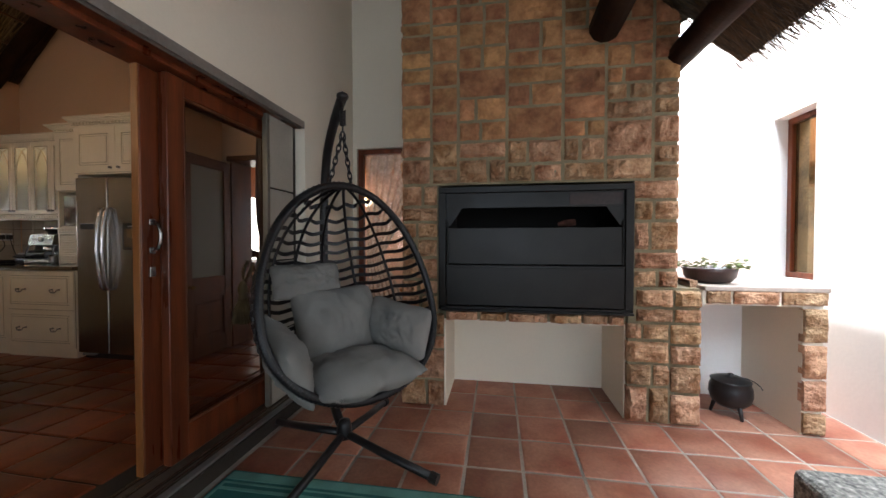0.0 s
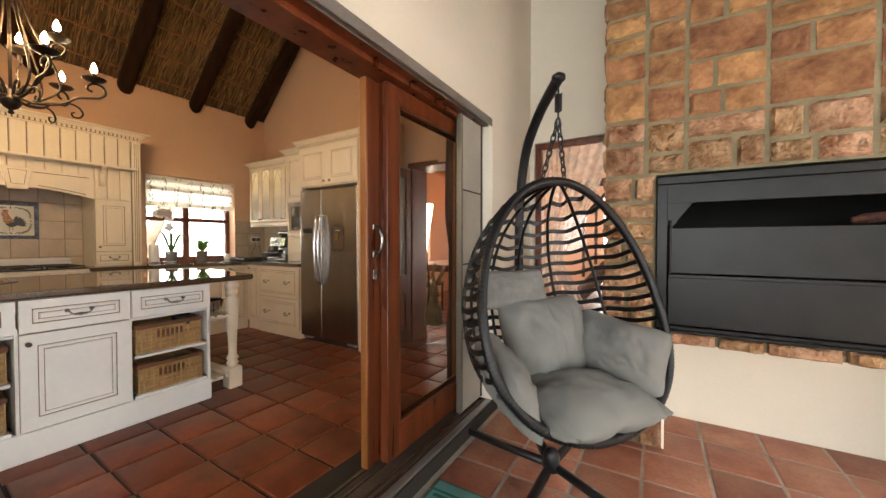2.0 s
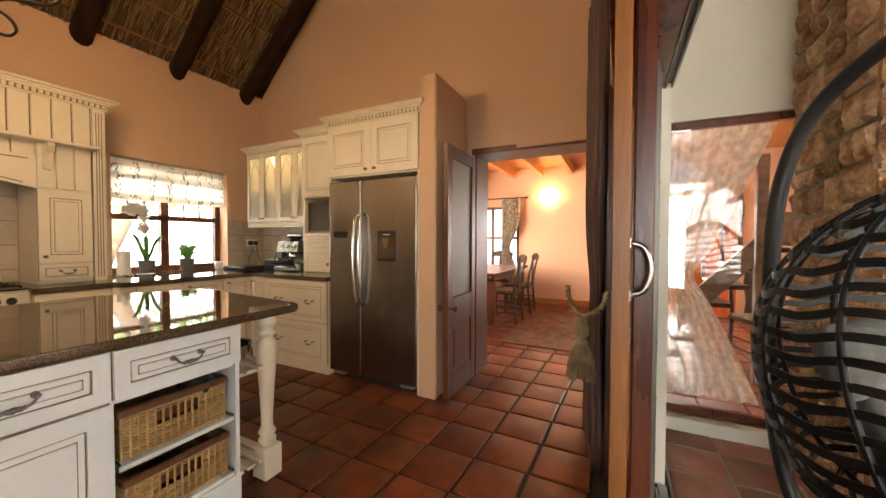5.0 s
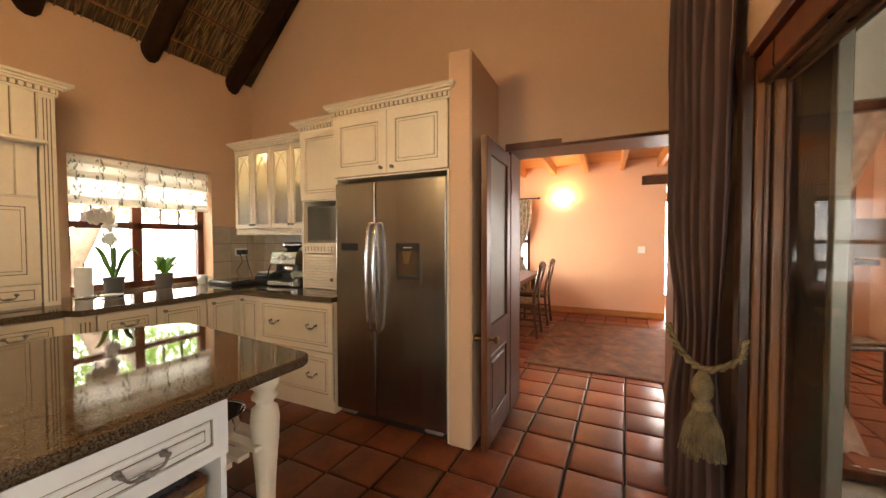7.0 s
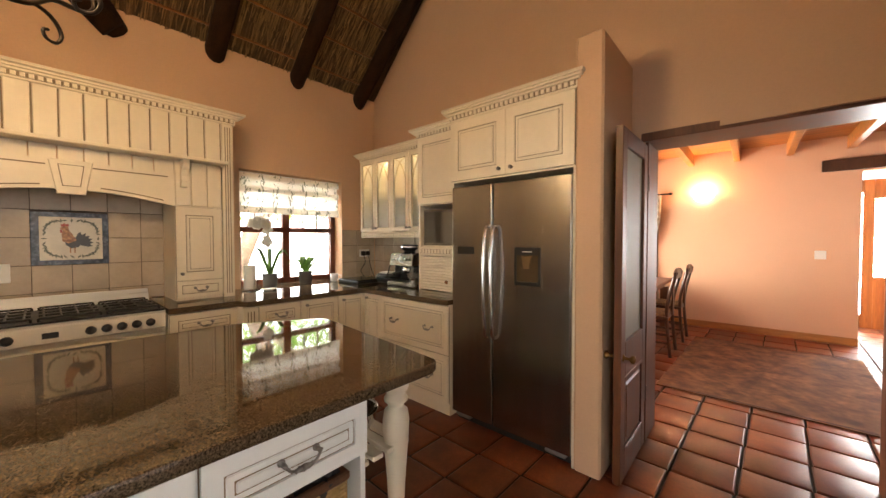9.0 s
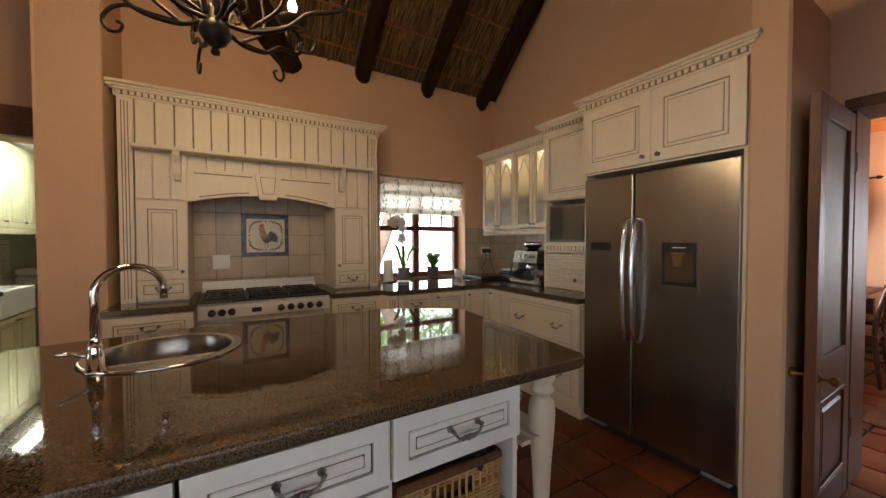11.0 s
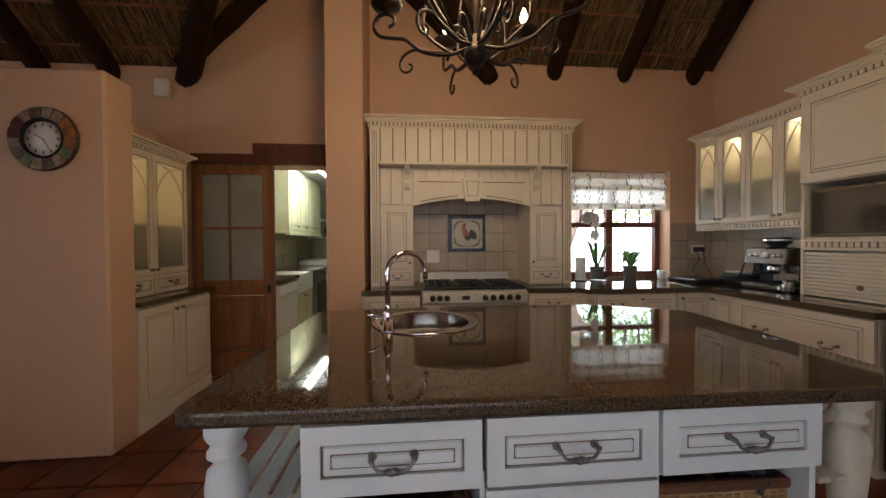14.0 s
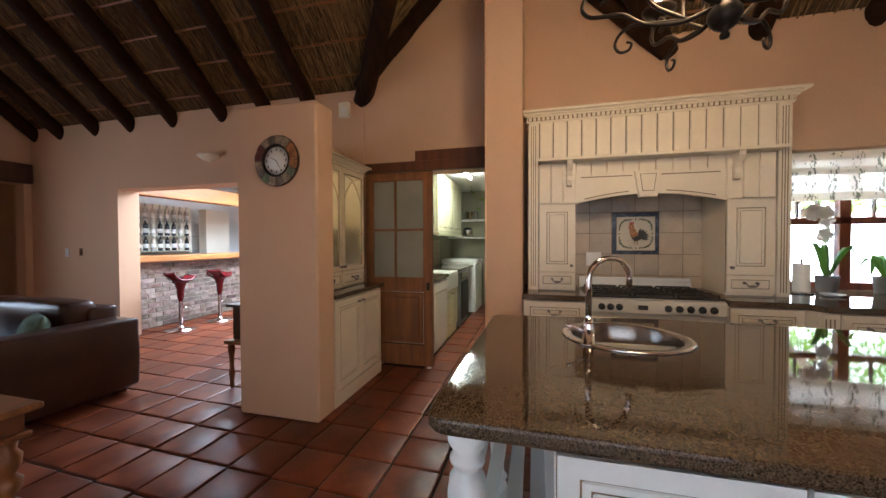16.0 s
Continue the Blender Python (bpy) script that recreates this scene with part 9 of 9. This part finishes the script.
for x, y in ((-7.0, -2.92), (-6.2, -2.92), (-7.0, -4.95), (-6.2, -4.95)):
    part("foot", box(x - 0.04, x + 0.04, y - 0.04, y + 0.04, 0, 0.06), DARK_WOOD, sofa)
CUSHION_KEEP = CUSHION
GREEN = varied("mint_knit", (0.18, 0.26, 0.19), 0.95, big=10, small=80, amount=0.3, bump=0.8)
CREAM_CL = varied("cream_cushion", (0.5, 0.45, 0.36), 0.95, big=10, small=80, amount=0.2, bump=0.5)
for nm, mat, c, lab in (("throw_pillow", GREEN, Vector((-6.60, -3.22, 0.60)), "mint green knitted pillow on the leather sofa"), ("throw_pillow", CREAM_CL, Vector((-6.52, -3.95, 0.62)), "cream pillow on the leather sofa")):
    CUSHION = mat
    o = cushion(nm, c, Vector((0.35, 0.9, 0)), Vector((-0.3, 0.1, 1)), 0.42, 0.36, 0.14, lab, 4.4)
    o["category"], o["group"] = "pillow", "sofa pillows"
CUSHION = CUSHION_KEEP
sdt = thing("side_table", (-6.0, -1.85, 0), "carved brown wooden side table with bulbous turned legs", "side table")
TX0, TX1, TY0, TY1 = -5.86, -5.3, -2.4, -1.77
part("tabletop", box(TX0 - 0.05, TX1 + 0.05, TY0 - 0.05, TY1 + 0.05, 0.50, 0.535, 0.008), PINE, sdt)
split_part("apron", box(TX0, TX1, TY0, TY1, 0.40, 0.50, 0.004), DOOR_WOOD, sdt)
part("carved_rail", box(TX0 - 0.02, TX1 + 0.02, TY0 - 0.02, TY1 + 0.02, 0.37, 0.40, 0.008), PINE, sdt)
for x in (TX0 + 0.05, TX1 - 0.05):
    for y in (TY0 + 0.05, TY1 - 0.05):
        part("turned_leg", lathe([(0.03, 0), (0.05, 0.03), (0.05, 0.06), (0.03, 0.08), (0.055, 0.13), (0.06, 0.17), (0.035, 0.2), (0.055, 0.24), (0.06, 0.29), (0.04, 0.32), (0.05, 0.37)], (x, y, 0), 16), PINE, sdt, smooth=True)
cs = thing("console_table", (-7.5, -1.82, 0), "small wooden stepped table with turned legs behind the pillar", "side table")
part("lower_shelf", box(-7.75, -7.28, -2.06, -1.6, 0.41, 0.44, 0.006), PINE, cs)
split_part("upper_post", boxes((-7.72, -7.64, -1.86, -1.78, 0.44, 0.74), (-7.42, -7.34, -2.02, -1.94, 0.44, 0.74), bevel=0.01), DARK_WOOD, cs)
part("upper_shelf", box(-7.76, -7.30, -2.05, -1.6, 0.74, 0.765, 0.006), DARK_WOOD, cs)
for x in (-7.71, -7.33):
    for y in (-2.02, -1.64):
        part("turned_leg", lathe([(0.012, 0), (0.02, 0.03), (0.016, 0.06), (0.026, 0.14), (0.018, 0.2), (0.022, 0.3), (0.03, 0.34), (0.03, 0.41)], (x, y, 0), 12), PINE, cs, smooth=True)

# ---- garden outside the kitchen window ----
structure("backdrop", box(-16.0, -15.9, -2.0, 10.0, -0.4, 7.0), glow("bright_sky_haze", (0.95, 0.98, 1.0), 5.0))
structure("backdrop_north", box(-12.0, -4.6, 15.0, 15.1, -0.4, 6.0), glow("north_sky_haze", (0.96, 0.98, 1.0), 0.32))
area_light("kitchen_sky_light", (BX - 0.75, 3.26, 2.75), (BX - 0.1, 3.26, 1.8), 1.1, 0.5, 36, DAY)
tree = thing("garden_tree", (-9.6, 2.85, -0.2), "pale-barked tree leaning outside the kitchen window", "tree")
BARK = varied("pale_bark", (0.42, 0.36, 0.3), 0.9, big=5, small=30, amount=0.3, bump=0.6, dist=0.01)
part("trunk", tube(smooth_path([(-9.6, 2.85, -0.2), (-9.6, 3.0, 0.8), (-9.6, 3.3, 1.6), (-9.7, 3.6, 2.6)], 6), 0.13, 12, taper=0.08), BARK, tree, smooth=True)
part("limb", tube(smooth_path([(-9.6, 3.25, 1.5), (-9.6, 3.9, 2.2), (-9.9, 4.6, 2.9)], 6), 0.06, 8, taper=0.03), BARK, tree, smooth=True)
part("limb", tube(smooth_path([(-9.6, 3.02, 0.9), (-9.6, 2.6, 1.6), (-9.8, 2.1, 2.7)], 6), 0.06, 8, taper=0.03), BARK, tree, smooth=True)
rng = random.Random(14)
verts, faces = [], []
for k in range(8000):
    c = Vector((rng.gauss(-11.6, 0.8), rng.gauss(4.2, 1.7), rng.gauss(2.6, 0.5)))
    if c.z < 1.75:
        c.z = 1.75 + rng.random() * 1.0
    d = Vector((rng.uniform(-1, 1), rng.uniform(-1, 1), rng.uniform(-0.6, 0.6))).normalized() * rng.uniform(0.04, 0.08)
    s = d.orthogonal().normalized() * d.length * 0.35
    i = len(verts)
    verts += [c - d, c + s, c + d, c - s]
    faces.append((i, i + 1, i + 2, i + 3))
me = bpy.data.meshes.new("crown")
me.from_pydata(verts, [], faces)
me.materials.append(let_light_through(varied("garden_leaf", (0.16, 0.30, 0.05), 0.5, big=1, amount=0.4, island=True, per_object=0.4), (0.34, 0.55, 0.09), 0.6))
cw_ = new("crown", me)
cw_.parent = tree
cw_.matrix_parent_inverse = Matrix.Translation(-OFF[tree])

# ---- floor tiles ----
def tile_mesh(p, mat, k, name, gap=0.0085):
    bm = bmesh.new()
    h = p / 2 - gap - 0.001 * (k % 3)
    n = 4
    f = (-1.0, -0.94, 0.0, 0.94, 1.0)
    g = [[bm.verts.new((h * f[i], h * f[j], 0.0 if 0 < i < n and 0 < j < n else -0.0022)) for j in range(n + 1)] for i in range(n + 1)]
    for v in bm.verts:
        v.co.z += 0.0012 * noise.noise((v.co.x * 9 + k * 5, v.co.y * 9, k))
        v.co.x += 0.002 * noise.noise((v.co.x * 12 + k * 3, v.co.y * 12, 5))
        v.co.y += 0.002 * noise.noise((v.co.x * 12, v.co.y * 12 + k * 3, 9))
    for i in range(n):
        for j in range(n):
            bm.faces.new((g[i][j], g[i + 1][j], g[i + 1][j + 1], g[i][j + 1]))
    ring = [g[i][0] for i in range(n + 1)] + [g[n][j] for j in range(1, n + 1)] + [g[i][n] for i in range(n - 1, -1, -1)] + [g[0][j] for j in range(n - 1, 0, -1)]
    low = [bm.verts.new(v.co + Vector((v.co.x * 0.025, v.co.y * 0.025, -0.012))) for v in ring]
    for q in range(len(ring)):
        bm.faces.new((ring[q], low[q], low[(q + 1) % len(ring)], ring[(q + 1) % len(ring)]))
    bmesh.ops.recalc_face_normals(bm, faces=bm.faces)
    me = bpy.data.meshes.new(name)
    bm.to_mesh(me)
    bm.free()
    me.polygons.foreach_set("use_smooth", [True] * (n * n) + [False] * (len(me.polygons) - n * n))
    me.materials.append(mat)
    return me


PIT = 0.309
floor_ob, patio_ob = bpy.data.objects["floor"], bpy.data.objects["patio_floor"]
near_tiles = [tile_mesh(PIT, TILE_IN, k, "floor_tile") for k in range(6)]
rest = [tile_mesh(PIT, TILE_REST, k, "tile_source") for k in range(6)]
rng = random.Random(2)
rv, rf = [], []
for i in range(-23, 21):
    for j in range(-19, 37):
        y = -1.405 + PIT * (j + 0.5)
        x = -6.57 + PIT * (i + 0.5) + 0.045 * (y - 1.7)
        inside = (BX < x < -3.98 and -6.9 < y < 4.3) or (-7.0 < x < -1.1 and 4.2 < y < 9.9) or (-13.2 < x < BX + 0.1 and (-5.1 < y < -1.5)) or (-12.2 < x < BX + 0.1 and -0.5 < y < 0.75)
        if not inside:
            continue
        k = rng.randrange(6)
        turn = rng.choice((0, 90, 180, 270))
        m = pose(x, y, 0.0 + rng.uniform(-0.0015, 0.0015), rng.uniform(-0.3, 0.3), rng.uniform(-0.3, 0.3), turn - 1.3 + rng.uniform(-0.4, 0.4))
        near = (-6.95 < x < -3.9 and -2.4 < y < 4.2 and not (x < -5.6 and 0.5 < y < 2.2)) or (-5.4 < x < -3.6 and 4.2 <= y < 6.6)
        if near:
            ob = new("floor_tile", near_tiles[k])
            ob.matrix_basis, ob.parent = m, floor_ob
        else:
            me = rest[k]
            o = len(rv)
            rv += [m @ v.co for v in me.vertices]
            rf += [tuple(q + o for q in p.vertices) for p in me.polygons]
me = bpy.data.meshes.new("far_floor_tiles")
me.from_pydata(rv, [], rf)
me.materials.append(TILE_REST)
fo = new("far_floor_tiles", me)
fo.parent = floor_ob
tagged(fo, "red-brown terracotta tiles of the further rooms", kind="stuff")
PP = 0.315
out_tiles = [tile_mesh(PP, TILE_OUT, k, "patio_tile", 0.0072) for k in range(6)]
for i in range(-6, 8):
    for j in range(-10, 5):
        x, y = -2.08 + PP * (i + 0.5), 2.85 + PP * (j + 0.5)
        if not (-3.68 < x < 0.12 and -0.3 < y < 4.1):
            continue
        ob = new("patio_tile", out_tiles[rng.randrange(6)])
        ob.matrix_basis = pose(x, y, PATIO + rng.uniform(-0.001, 0.001), rng.uniform(-0.2, 0.2), rng.uniform(-0.2, 0.2), rng.choice((0, 90, 180, 270)))
        ob.parent = patio_ob
for me in rest:
    bpy.data.meshes.remove(me)
